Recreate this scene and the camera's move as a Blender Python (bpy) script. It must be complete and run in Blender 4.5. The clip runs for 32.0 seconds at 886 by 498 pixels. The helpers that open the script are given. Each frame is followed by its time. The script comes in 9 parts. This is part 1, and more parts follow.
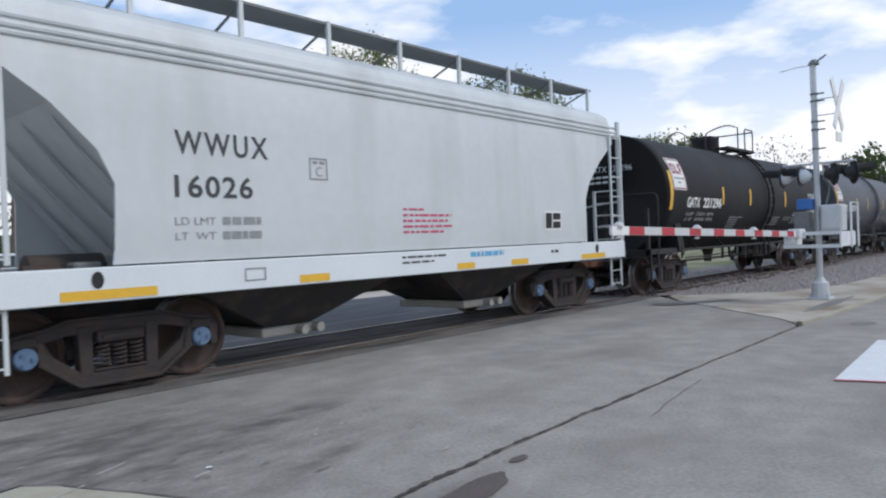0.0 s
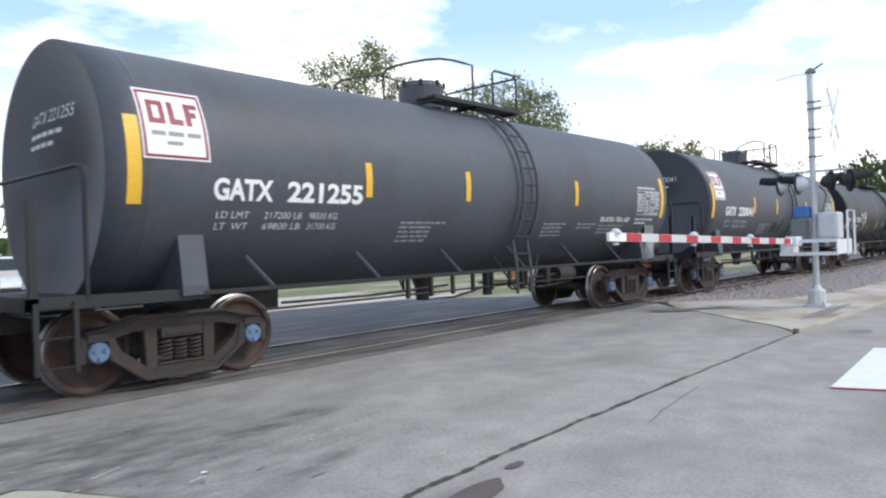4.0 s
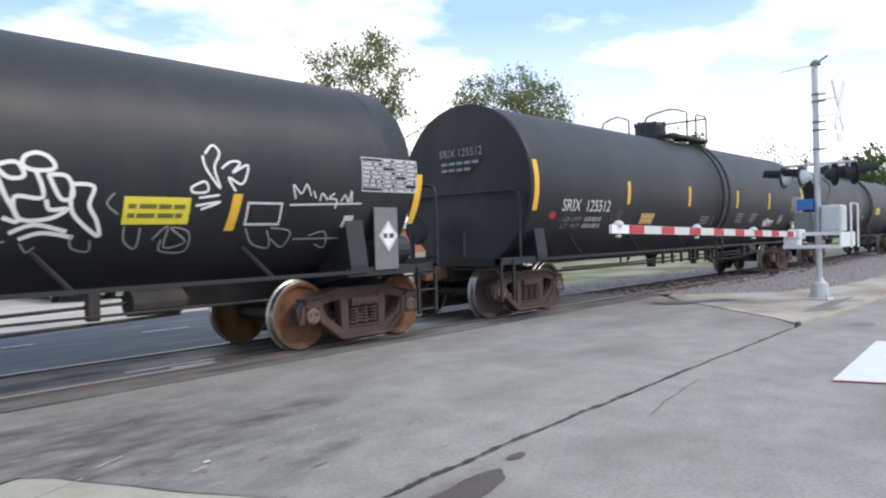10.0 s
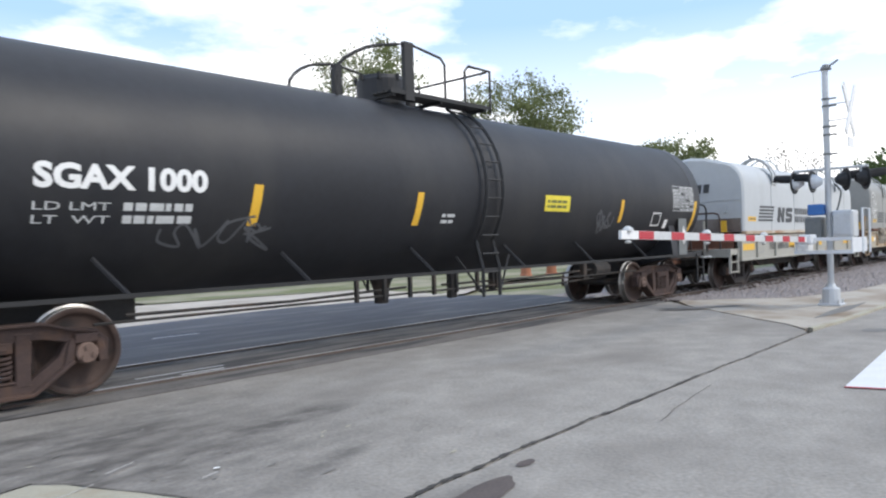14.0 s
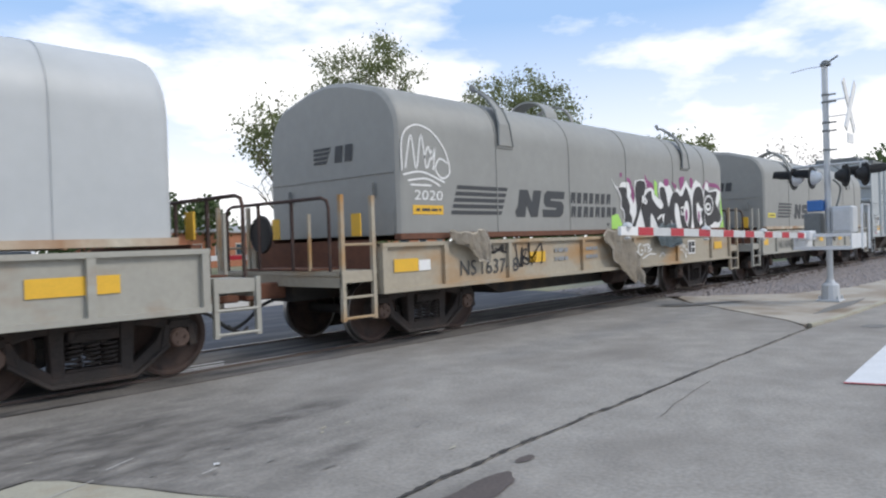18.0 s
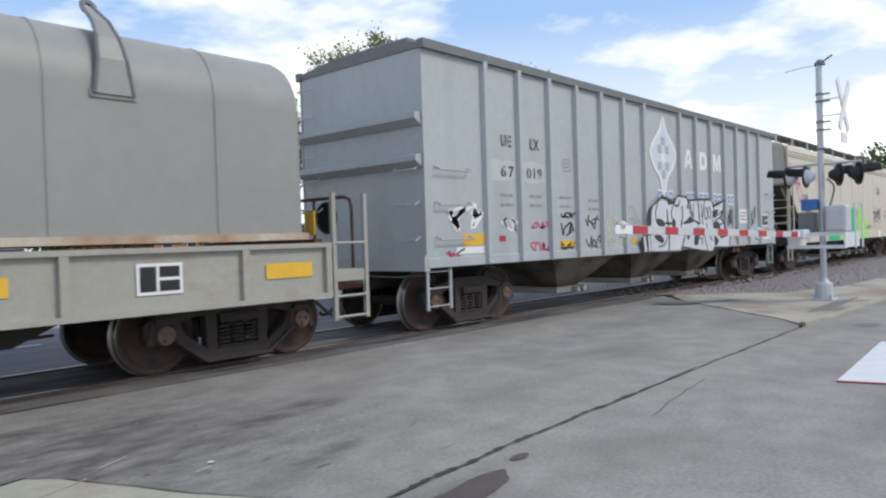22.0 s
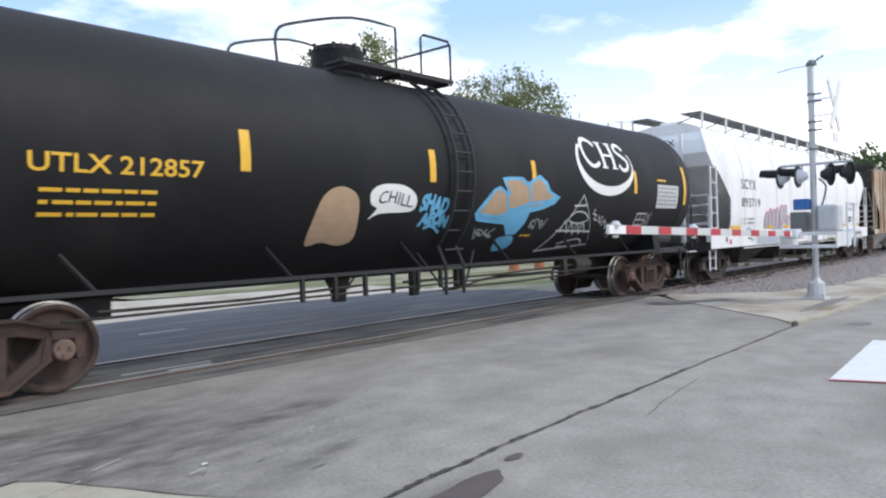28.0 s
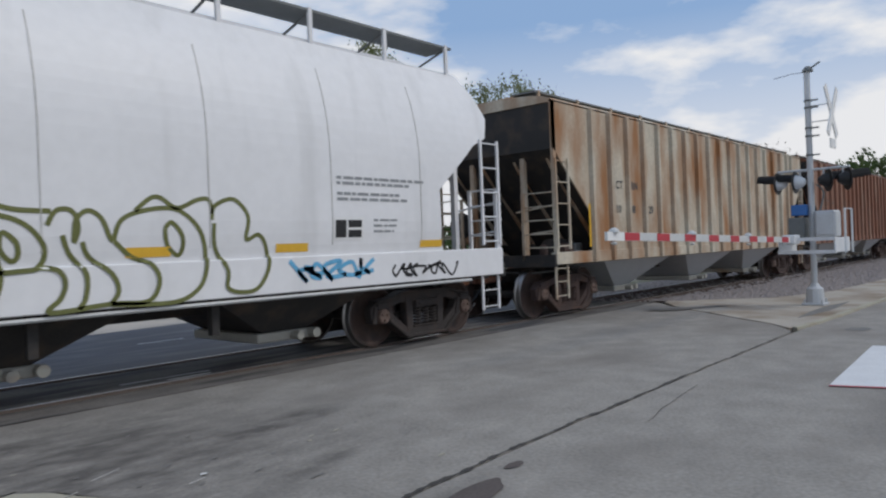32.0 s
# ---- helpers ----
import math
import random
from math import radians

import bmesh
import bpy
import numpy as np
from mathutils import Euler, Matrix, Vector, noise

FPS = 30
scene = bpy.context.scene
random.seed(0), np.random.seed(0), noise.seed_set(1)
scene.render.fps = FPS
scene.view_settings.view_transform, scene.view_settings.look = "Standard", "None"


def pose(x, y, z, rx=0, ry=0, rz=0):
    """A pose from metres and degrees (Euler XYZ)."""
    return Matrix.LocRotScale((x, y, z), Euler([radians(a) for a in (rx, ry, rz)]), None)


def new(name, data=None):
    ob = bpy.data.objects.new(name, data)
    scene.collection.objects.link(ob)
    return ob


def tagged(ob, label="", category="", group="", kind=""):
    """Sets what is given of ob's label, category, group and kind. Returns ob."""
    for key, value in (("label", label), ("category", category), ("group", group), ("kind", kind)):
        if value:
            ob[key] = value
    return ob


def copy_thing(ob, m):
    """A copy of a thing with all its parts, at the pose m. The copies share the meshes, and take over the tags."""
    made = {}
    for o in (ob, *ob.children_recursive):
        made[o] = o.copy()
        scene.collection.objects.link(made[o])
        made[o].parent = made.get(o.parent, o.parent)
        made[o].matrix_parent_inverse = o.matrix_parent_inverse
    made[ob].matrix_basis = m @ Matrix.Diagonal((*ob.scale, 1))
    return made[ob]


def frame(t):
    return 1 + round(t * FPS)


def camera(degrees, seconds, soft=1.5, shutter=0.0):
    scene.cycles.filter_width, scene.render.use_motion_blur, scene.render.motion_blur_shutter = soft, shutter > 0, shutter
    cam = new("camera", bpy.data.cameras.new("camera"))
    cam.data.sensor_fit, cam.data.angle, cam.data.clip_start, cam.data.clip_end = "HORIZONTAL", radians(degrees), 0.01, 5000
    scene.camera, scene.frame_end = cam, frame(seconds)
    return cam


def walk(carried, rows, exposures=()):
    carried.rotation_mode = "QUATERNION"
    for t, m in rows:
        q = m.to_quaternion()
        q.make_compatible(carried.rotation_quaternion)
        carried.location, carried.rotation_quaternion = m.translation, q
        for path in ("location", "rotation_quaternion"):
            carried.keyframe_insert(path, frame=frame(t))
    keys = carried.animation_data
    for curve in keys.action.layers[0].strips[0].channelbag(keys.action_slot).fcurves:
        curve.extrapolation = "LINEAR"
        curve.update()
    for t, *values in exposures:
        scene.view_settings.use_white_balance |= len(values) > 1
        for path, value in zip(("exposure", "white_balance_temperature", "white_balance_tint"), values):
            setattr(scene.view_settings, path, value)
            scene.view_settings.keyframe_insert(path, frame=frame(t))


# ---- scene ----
VIEW = [  # seconds, pitch, roll, yaw
    (0, -0.52, 2.29, -48.26), (0.5, -0.32, 1.95, -47.85), (1, -0.22, 2.34, -47.76), (1.5, -0.11, 2.33, -47.62), (2, -0.06, 2.36, -48.14),
    (2.5, -0.06, 2.05, -48.48), (3, -0.05, 2.25, -48.67), (3.5, -0.10, 2.00, -48.60), (5.5, -0.04, 2.29, -48.05), (6, 0.01, 2.44, -48.03),
    (6.5, -0.05, 2.49, -47.95), (7, -0.07, 2.38, -47.99), (7.5, -0.18, 2.01, -47.97), (8, -0.32, 2.01, -48.10), (8.5, -0.39, 1.84, -48.16),
    (9, -0.48, 1.85, -48.19), (9.5, -0.62, 1.73, -48.13), (10, -0.77, 1.73, -48.28), (10.5, -0.86, 2.03, -48.28), (11, -0.85, 1.98, -48.10),
    (11.5, -0.84, 1.59, -47.99), (12, -0.72, 1.97, -47.95), (12.5, -0.58, 2.08, -47.79), (13, -0.41, 2.03, -47.69), (13.5, -0.26, 1.88, -47.53),
    (15.5, -0.26, 1.85, -47.73), (16, -0.27, 1.77, -47.79), (16.5, -0.32, 1.56, -47.76), (17, -0.35, 1.77, -47.61), (17.5, -0.48, 1.70, -47.54),
    (18, -0.56, 1.89, -47.61), (18.5, -0.63, 1.88, -47.69), (19, -0.70, 1.75, -47.76), (19.5, -0.74, 1.66, -47.73), (20, -0.81, 1.75, -47.84),
    (20.5, -0.83, 1.67, -47.86), (21, -0.79, 1.77, -47.85), (21.5, -0.76, 1.70, -47.85), (22, -0.72, 1.78, -48.01), (22.5, -0.77, 1.66, -48.06),
    (23, -0.77, 1.93, -48.20), (23.5, -0.78, 1.77, -48.20), (24, -0.73, 1.80, -48.25), (24.5, -0.67, 1.60, -48.22), (25, -0.60, 1.85, -48.25),
    (25.5, -0.61, 1.89, -48.27), (26, -0.60, 2.14, -48.38), (26.5, -0.60, 2.08, -48.41), (28.5, -0.71, 1.94, -48.51), (29, -0.74, 2.15, -48.64),
    (29.5, -0.79, 2.17, -48.66), (30, -0.71, 2.09, -48.65), (30.5, -0.68, 2.05, -48.62), (31, -0.60, 2.30, -48.63), (31.5, -0.44, 2.01, -48.67),
    (32, -0.08, 2.26, -48.61),
]
EYE = (0.0, -9.081, 1.495)
TRAVEL = [(0, 0.0), (2, 14.64), (3.5, 25.71), (5.5, 40.62), (7.5, 55.34), (9.5, 70.02), (11.5, 84.8), (13.5, 99.62), (15.5, 114.39), (17.5, 129.08), (19.5, 143.7), (21.5, 158.4), (23.5, 173.21), (25, 184.31), (26.5, 195.37), (28.5, 209.97), (30, 220.9), (31, 228.14), (32, 235.46)]  # seconds, metres rolled
FOV = 63.45
CLOUD, SKY_STRENGTH, SUN_POWER, VEIL = 13.6, 0.11, 2.2, 0.8
EXPOSURE = [(0, -0.45), (1, -0.5), (2, -0.1), (3, 0.15), (6, 0.15), (8, 0.17), (9, 0.1), (13, 0.1), (16, 0.1), (17, -0.15), (18, -0.25), (22, -0.28), (23, -0.2), (26, -0.2), (28.5, 0.08), (29, 0.05), (30, -0.15), (31, -0.66), (32, -0.86)]
cam = camera(FOV, 32.0, 2.2, 0.1)
KELVIN = [(0, 6280), (1, 6280), (2, 6450), (3, 6500), (30, 6500), (31, 6370), (32, 6400)]  # the picture turns a little bluer when it darkens
walk(cam, [(t, pose(*EYE, 90 + p, r, y)) for t, p, r, y in VIEW], [(t, e, float(np.interp(t, [k[0] for k in KELVIN], [k[1] for k in KELVIN])), 10) for t, e in EXPOSURE])

# ---- light ----
SUN_EL, SUN_AZ = 43.0, -62.0   # the sun stands behind the camera, over the near side of the line
world = bpy.data.worlds.new("sky")
scene.world = world
world.use_nodes = True
wn, wl = world.node_tree.nodes, world.node_tree.links
sky = wn.new("ShaderNodeTexSky")
sky.sky_type, sky.sun_disc = "NISHITA", False
sky.sun_elevation, sky.sun_rotation = radians(SUN_EL), radians(90 - SUN_AZ)
sky.air_density, sky.dust_density, sky.ozone_density = 1.2, 0.8, 2.0
wtc, wmap, wno, wrm, wmx = (wn.new("ShaderNode" + k) for k in ("TexCoord", "Mapping", "TexNoise", "ValToRGB", "MixRGB"))
wmap.inputs["Scale"].default_value = (1.0, 1.0, 2.8)
wno.inputs["Scale"].default_value, wno.inputs["Detail"].default_value, wno.inputs["Roughness"].default_value = 3.2, 7, 0.55
wrm.color_ramp.elements[0].position, wrm.color_ramp.elements[1].position = 0.46, 0.62
wl.new(wtc.outputs["Generated"], wmap.inputs["Vector"])
wl.new(wmap.outputs["Vector"], wno.inputs["Vector"])
wl.new(wno.outputs["Fac"], wrm.inputs["Fac"])
wsep, wr2, wad = wn.new("ShaderNodeSeparateXYZ"), wn.new("ShaderNodeMapRange"), wn.new("ShaderNodeMath")
wl.new(wtc.outputs["Generated"], wsep.inputs[0])
wr2.inputs["From Min"].default_value, wr2.inputs["From Max"].default_value = 0.05, 0.29
wr2.inputs["To Min"].default_value, wr2.inputs["To Max"].default_value = 0.95, 0.0
wl.new(wsep.outputs["Z"], wr2.inputs["Value"])
wad.operation, wad.use_clamp = "ADD", True
wl.new(wrm.outputs["Color"], wad.inputs[0])
wl.new(wr2.outputs["Result"], wad.inputs[1])
wl.new(wad.outputs[0], wmx.inputs["Fac"])
haze = wn.new("ShaderNodeMixRGB")
haze.inputs["Fac"].default_value, haze.inputs["Color2"].default_value = VEIL, (4.9, 7.5, 11.9, 1)
wl.new(sky.outputs["Color"], haze.inputs["Color1"])
wl.new(haze.outputs["Color"], wmx.inputs["Color1"])
wmx.inputs["Color2"].default_value = (CLOUD * 0.985, CLOUD * 0.985, CLOUD * 0.995, 1)
wl.new(wmx.outputs["Color"], wn["Background"].inputs["Color"])
wn["Background"].inputs["Strength"].default_value = SKY_STRENGTH
sun = new("sun", bpy.data.lights.new("sun", "SUN"))
sun.data.energy, sun.data.angle, sun.data.color = SUN_POWER, radians(14.0), (1.0, 0.93, 0.83)
sv = Vector((math.cos(radians(SUN_EL)) * math.cos(radians(SUN_AZ)), math.cos(radians(SUN_EL)) * math.sin(radians(SUN_AZ)), math.sin(radians(SUN_EL))))
sun.rotation_mode = "QUATERNION"
sun.rotation_quaternion = sv.to_track_quat("Z", "Y")


# ---- materials ----
def mat(name, color, rough=0.6, metal=0.0, vary=0.12, scale=3.0, fine=40.0, bump=0.0, stain=None, stain_at=(0.55, 0.75), stain_scale=(1, 1, 1), rand=0.0, spec=0.5):
    """A surface with coarse and fine variation, optional relief and shaped stains of a second colour."""
    m = bpy.data.materials.new(name)
    m.use_nodes = True
    n, l = m.node_tree.nodes, m.node_tree.links
    b = n["Principled BSDF"]
    b.inputs["Roughness"].default_value, b.inputs["Metallic"].default_value = rough, metal
    b.inputs["Specular IOR Level"].default_value = spec
    tc = n.new("ShaderNodeTexCoord")
    a, f = n.new("ShaderNodeTexNoise"), n.new("ShaderNodeTexNoise")
    a.inputs["Scale"].default_value, a.inputs["Detail"].default_value = scale, 6
    f.inputs["Scale"].default_value, f.inputs["Detail"].default_value = fine, 4
    l.new(tc.outputs["Object"], a.inputs["Vector"])
    l.new(tc.outputs["Object"], f.inputs["Vector"])
    add = n.new("ShaderNodeMath")
    add.operation = "ADD"
    l.new(a.outputs["Fac"], add.inputs[0])
    l.new(f.outputs["Fac"], add.inputs[1])
    mr = n.new("ShaderNodeMapRange")
    mr.inputs["From Min"].default_value, mr.inputs["From Max"].default_value = 0.6, 1.4
    mr.inputs["To Min"].default_value, mr.inputs["To Max"].default_value = 1 - vary, 1 + vary
    l.new(add.outputs[0], mr.inputs["Value"])
    val = mr.outputs["Result"]
    if rand:
        oi, rr, mm = n.new("ShaderNodeObjectInfo"), n.new("ShaderNodeMapRange"), n.new("ShaderNodeMath")
        rr.inputs["To Min"].default_value, rr.inputs["To Max"].default_value = 1 - rand, 1 + rand
        l.new(oi.outputs["Random"], rr.inputs["Value"])
        mm.operation = "MULTIPLY"
        l.new(val, mm.inputs[0])
        l.new(rr.outputs["Result"], mm.inputs[1])
        val = mm.outputs[0]
    sc = n.new("ShaderNodeVectorMath")
    sc.operation = "SCALE"
    sc.inputs[0].default_value = color
    l.new(val, sc.inputs["Scale"])
    col = sc.outputs["Vector"]
    if stain:
        mp, sn, ra, mx = n.new("ShaderNodeMapping"), n.new("ShaderNodeTexNoise"), n.new("ShaderNodeMapRange"), n.new("ShaderNodeMixRGB")
        mp.inputs["Scale"].default_value = stain_scale
        sn.inputs["Scale"].default_value, sn.inputs["Detail"].default_value = 1.0, 8
        ra.inputs["From Min"].default_value, ra.inputs["From Max"].default_value = stain_at
        l.new(tc.outputs["Object"], mp.inputs["Vector"])
        l.new(mp.outputs["Vector"], sn.inputs["Vector"])
        l.new(sn.outputs["Fac"], ra.inputs["Value"])
        l.new(ra.outputs["Result"], mx.inputs["Fac"])
        l.new(col, mx.inputs["Color1"])
        mx.inputs["Color2"].default_value = (*stain, 1)
        col = mx.outputs["Color"]
    l.new(col, b.inputs["Base Color"])
    ro = n.new("ShaderNodeMapRange")
    ro.inputs["To Min"].default_value, ro.inputs["To Max"].default_value = max(rough - 0.08, 0.05), min(rough + 0.1, 1)
    l.new(a.outputs["Fac"], ro.inputs["Value"])
    l.new(ro.outputs["Result"], b.inputs["Roughness"])
    if bump:
        bp = n.new("ShaderNodeBump")
        bp.inputs["Strength"].default_value, bp.inputs["Distance"].default_value = 0.6, bump
        l.new(f.outputs["Fac"], bp.inputs["Height"])
        l.new(bp.outputs["Normal"], b.inputs["Normal"])
    return m


def glass(name, color):
    m = bpy.data.materials.new(name)
    m.use_nodes = True
    b = m.node_tree.nodes["Principled BSDF"]
    b.inputs["Base Color"].default_value, b.inputs["Roughness"].default_value = (*color, 1), 0.05
    return m


def glow(name, color, power):
    m = bpy.data.materials.new(name)
    m.use_nodes = True
    b = m.node_tree.nodes["Principled BSDF"]
    b.inputs["Emission Color"].default_value, b.inputs["Emission Strength"].default_value = (*color, 1), power
    return m


M = {
    "black_tank": mat("black_tank", (0.0095, 0.0095, 0.011), 0.62, spec=0.25, vary=0.3, scale=0.8, fine=9, stain=(0.026, 0.025, 0.025), stain_at=(0.52, 0.85), stain_scale=(0.7, 0.7, 0.35)),
    "slate_tank": mat("slate_tank", (0.060, 0.066, 0.080), 0.55, vary=0.18, scale=0.8, fine=9, stain=(0.035, 0.034, 0.034), stain_at=(0.5, 0.8), stain_scale=(0.6, 0.6, 0.4)),
    "dark_tank": mat("dark_tank", (0.015, 0.016, 0.020), 0.52, spec=0.4, vary=0.3, scale=0.8, fine=9, stain=(0.036, 0.035, 0.035), stain_at=(0.5, 0.85), stain_scale=(0.9, 0.9, 0.3)),
    "black": mat("black", (0.014, 0.014, 0.015), 0.6, vary=0.3),
    "underframe": mat("underframe", (0.030, 0.028, 0.027), 0.8, vary=0.35, stain=(0.08, 0.055, 0.04), stain_at=(0.5, 0.8), stain_scale=(3, 3, 3)),
    "truck": mat("truck", (0.056, 0.036, 0.032), 0.85, vary=0.35, scale=6, bump=0.003, stain=(0.10, 0.055, 0.035), stain_at=(0.5, 0.75), stain_scale=(4, 4, 4)),
    "truck_black": mat("truck_black", (0.036, 0.030, 0.028), 0.8, vary=0.4, scale=6, bump=0.003, stain=(0.066, 0.042, 0.034), stain_at=(0.5, 0.8), stain_scale=(4, 4, 4)),
    "wheel": mat("wheel", (0.065, 0.040, 0.032), 0.75, vary=0.3, scale=5, stain=(0.03, 0.024, 0.022), stain_at=(0.45, 0.7), stain_scale=(5, 5, 5)),
    "wheel_rust": mat("wheel_rust", (0.17, 0.075, 0.035), 0.85, vary=0.3, scale=5, stain=(0.06, 0.035, 0.025), stain_at=(0.45, 0.7), stain_scale=(5, 5, 5)),
    "tread": mat("tread", (0.35, 0.34, 0.33), 0.35, 0.9, vary=0.15),
    "bluecap": mat("bluecap", (0.11, 0.18, 0.29), 0.5, vary=0.2, scale=14),
    "rustcap": mat("rustcap", (0.15, 0.10, 0.08), 0.7, vary=0.3, scale=14),
    "brown": mat("brown", (0.13, 0.055, 0.032), 0.85, vary=0.35, scale=6),
    "hopper_grey": mat("hopper_grey", (0.56, 0.59, 0.60), 0.5, vary=0.05, scale=0.7, fine=7, stain=(0.40, 0.42, 0.42), stain_at=(0.5, 0.9), stain_scale=(1.2, 1.2, 0.2)),
    "sill_white": mat("sill_white", (0.66, 0.70, 0.72), 0.5, vary=0.06, scale=1.2),
    "hopper_tan": mat("hopper_tan", (0.54, 0.50, 0.41), 0.55, vary=0.07, scale=0.7, fine=7, stain=(0.36, 0.33, 0.28), stain_at=(0.55, 0.9), stain_scale=(1.5, 1.5, 0.15)),
    "hopper_white": mat("hopper_white", (0.74, 0.74, 0.75), 0.5, vary=0.05, scale=0.7, fine=7, stain=(0.50, 0.50, 0.50), stain_at=(0.55, 0.9), stain_scale=(1.5, 1.5, 0.15)),
    "hopper_rib": mat("hopper_rib", (0.40, 0.43, 0.44), 0.55, vary=0.08, scale=0.7, fine=7, stain=(0.31, 0.335, 0.34), stain_at=(0.5, 0.85), stain_scale=(1.5, 1.5, 0.2)),
    "rusty": mat("rusty", (0.50, 0.45, 0.36), 0.75, vary=0.2, scale=1.6, fine=14, stain=(0.30, 0.14, 0.055), stain_at=(0.40, 0.66), stain_scale=(1.3, 1.3, 0.42)),
    "rust_red": mat("rust_red", (0.20, 0.085, 0.05), 0.8, vary=0.2, scale=1.2, fine=12, stain=(0.33, 0.24, 0.18), stain_at=(0.5, 0.75), stain_scale=(1.3, 1.3, 0.22)),
    "hood": mat("hood", (0.265, 0.266, 0.25), 0.5, vary=0.09, scale=0.6, fine=6, stain=(0.24, 0.24, 0.225), stain_at=(0.5, 0.9), stain_scale=(1.0, 1.0, 0.25)),
    "hood_new": mat("hood_new", (0.44, 0.46, 0.47), 0.48, vary=0.05, scale=0.6, fine=6, stain=(0.37, 0.385, 0.385), stain_at=(0.55, 0.9), stain_scale=(1.0, 1.0, 0.25)),
    "beam": mat("beam", (0.34, 0.33, 0.29), 0.6, vary=0.1, scale=1.5, fine=12, stain=(0.26, 0.15, 0.07), stain_at=(0.58, 0.8), stain_scale=(0.8, 0.8, 1.6)),
    "beam_rusty": mat("beam_rusty", (0.36, 0.32, 0.25), 0.65, vary=0.12, scale=1.5, fine=12, stain=(0.38, 0.20, 0.06), stain_at=(0.47, 0.7), stain_scale=(0.6, 0.6, 1.5)),
    "galv": mat("galv", (0.52, 0.54, 0.56), 0.45, 0.35, vary=0.1, scale=5),
    "galv_pale": mat("galv_pale", (0.66, 0.68, 0.70), 0.5, 0.1, vary=0.08, scale=5),
    "scrape": mat("scrape", (0.42, 0.40, 0.37), 0.9, vary=0.2, scale=12),
    "galv_dark": mat("galv_dark", (0.16, 0.17, 0.17), 0.6, 0.2, vary=0.2, scale=5),
    "white": mat("white", (0.75, 0.75, 0.74), 0.6, vary=0.06, scale=9),
    "offwhite": mat("offwhite", (0.52, 0.53, 0.53), 0.6, vary=0.12, scale=9),
    "greymark": mat("greymark", (0.26, 0.27, 0.28), 0.6, vary=0.15, scale=9),
    "faintmark": mat("faintmark", (0.085, 0.088, 0.095), 0.6, vary=0.15, scale=9),
    "darkmark": mat("darkmark", (0.045, 0.048, 0.052), 0.6, vary=0.15, scale=9),
    "yellow": mat("yellow", (0.72, 0.42, 0.035), 0.5, vary=0.1, scale=9),
    "lemon": mat("lemon", (0.72, 0.60, 0.05), 0.5, vary=0.1, scale=9),
    "red": mat("red", (0.42, 0.02, 0.035), 0.5, vary=0.08, scale=9),
    "maroon": mat("maroon", (0.22, 0.02, 0.035), 0.5, vary=0.08, scale=9),
    "pinkred": mat("pinkred", (0.52, 0.08, 0.16), 0.6, vary=0.2, scale=7),
    "plum": mat("plum", (0.27, 0.06, 0.18), 0.6, vary=0.3, scale=4),
    "greenspray": mat("greenspray", (0.02, 0.42, 0.20), 0.55, vary=0.08, scale=3),
    "limespray": mat("limespray", (0.36, 0.66, 0.13), 0.55, vary=0.08, scale=3),
    "blackspray": mat("blackspray", (0.03, 0.028, 0.03), 0.6, vary=0.25, scale=5),
    "silverspray": mat("silverspray", (0.36, 0.385, 0.43), 0.5, vary=0.12, scale=4),
    "olive": mat("olive", (0.13, 0.14, 0.04), 0.6, vary=0.25, scale=5),
    "bluespray": mat("bluespray", (0.12, 0.38, 0.60), 0.6, vary=0.2, scale=5),
    "paleblue": mat("paleblue", (0.30, 0.44, 0.56), 0.6, vary=0.2, scale=5),
    "tanspray": mat("tanspray", (0.40, 0.28, 0.18), 0.6, vary=0.15, scale=5),
    "cream": mat("cream", (0.58, 0.56, 0.44), 0.6, vary=0.15, scale=5),
    "outlet_dirty": mat("outlet_dirty", (0.17, 0.15, 0.125), 0.85, vary=0.3, scale=3, stain=(0.06, 0.05, 0.042), stain_at=(0.45, 0.65), stain_scale=(1.5, 1.5, 1.5)),
    "hood_dirty": mat("hood_dirty", (0.20, 0.175, 0.155), 0.7, vary=0.2, scale=1.5, fine=10, stain=(0.10, 0.07, 0.055), stain_at=(0.45, 0.7), stain_scale=(0.8, 0.8, 0.4)),
    "bluefaded": mat("bluefaded", (0.13, 0.24, 0.42), 0.6, vary=0.3, scale=4),
    # brown dirt, made darker still to carry the shade under the bin ends
    "slope_dirt_shade": mat("slope_dirt_shade", (0.15, 0.135, 0.115), 0.8, vary=0.25, scale=1.5, stain=(0.06, 0.05, 0.042), stain_at=(0.42, 0.66), stain_scale=(0.9, 0.9, 0.5)),
    "plastic": mat("plastic", (0.44, 0.40, 0.34), 0.35, vary=0.15, scale=4, fine=14, bump=0.02),
    "bag_blue": mat("bag_blue", (0.17, 0.22, 0.25), 0.35, vary=0.2, scale=4, fine=14, bump=0.02),
    "lens": mat("lens", (0.30, 0.03, 0.03), 0.2, vary=0.1),
    "seam": mat("seam", (0.46, 0.45, 0.43), 0.6, vary=0.15),
    "silverletter": mat("silverletter", (0.55, 0.57, 0.61), 0.45, vary=0.14, scale=4),
    "icewhite": mat("icewhite", (0.56, 0.62, 0.67), 0.5, vary=0.1, scale=6),
    "patch_grey": mat("patch_grey", (0.45, 0.48, 0.485), 0.55, vary=0.1, scale=3),
    "bluebox": mat("bluebox", (0.04, 0.15, 0.42), 0.45, vary=0.1),
    "concrete": mat("concrete", (0.30, 0.285, 0.26), 0.9, vary=0.14, scale=0.8, fine=25, bump=0.004, stain=(0.20, 0.185, 0.165), stain_at=(0.5, 0.75), stain_scale=(0.5, 0.9, 1)),
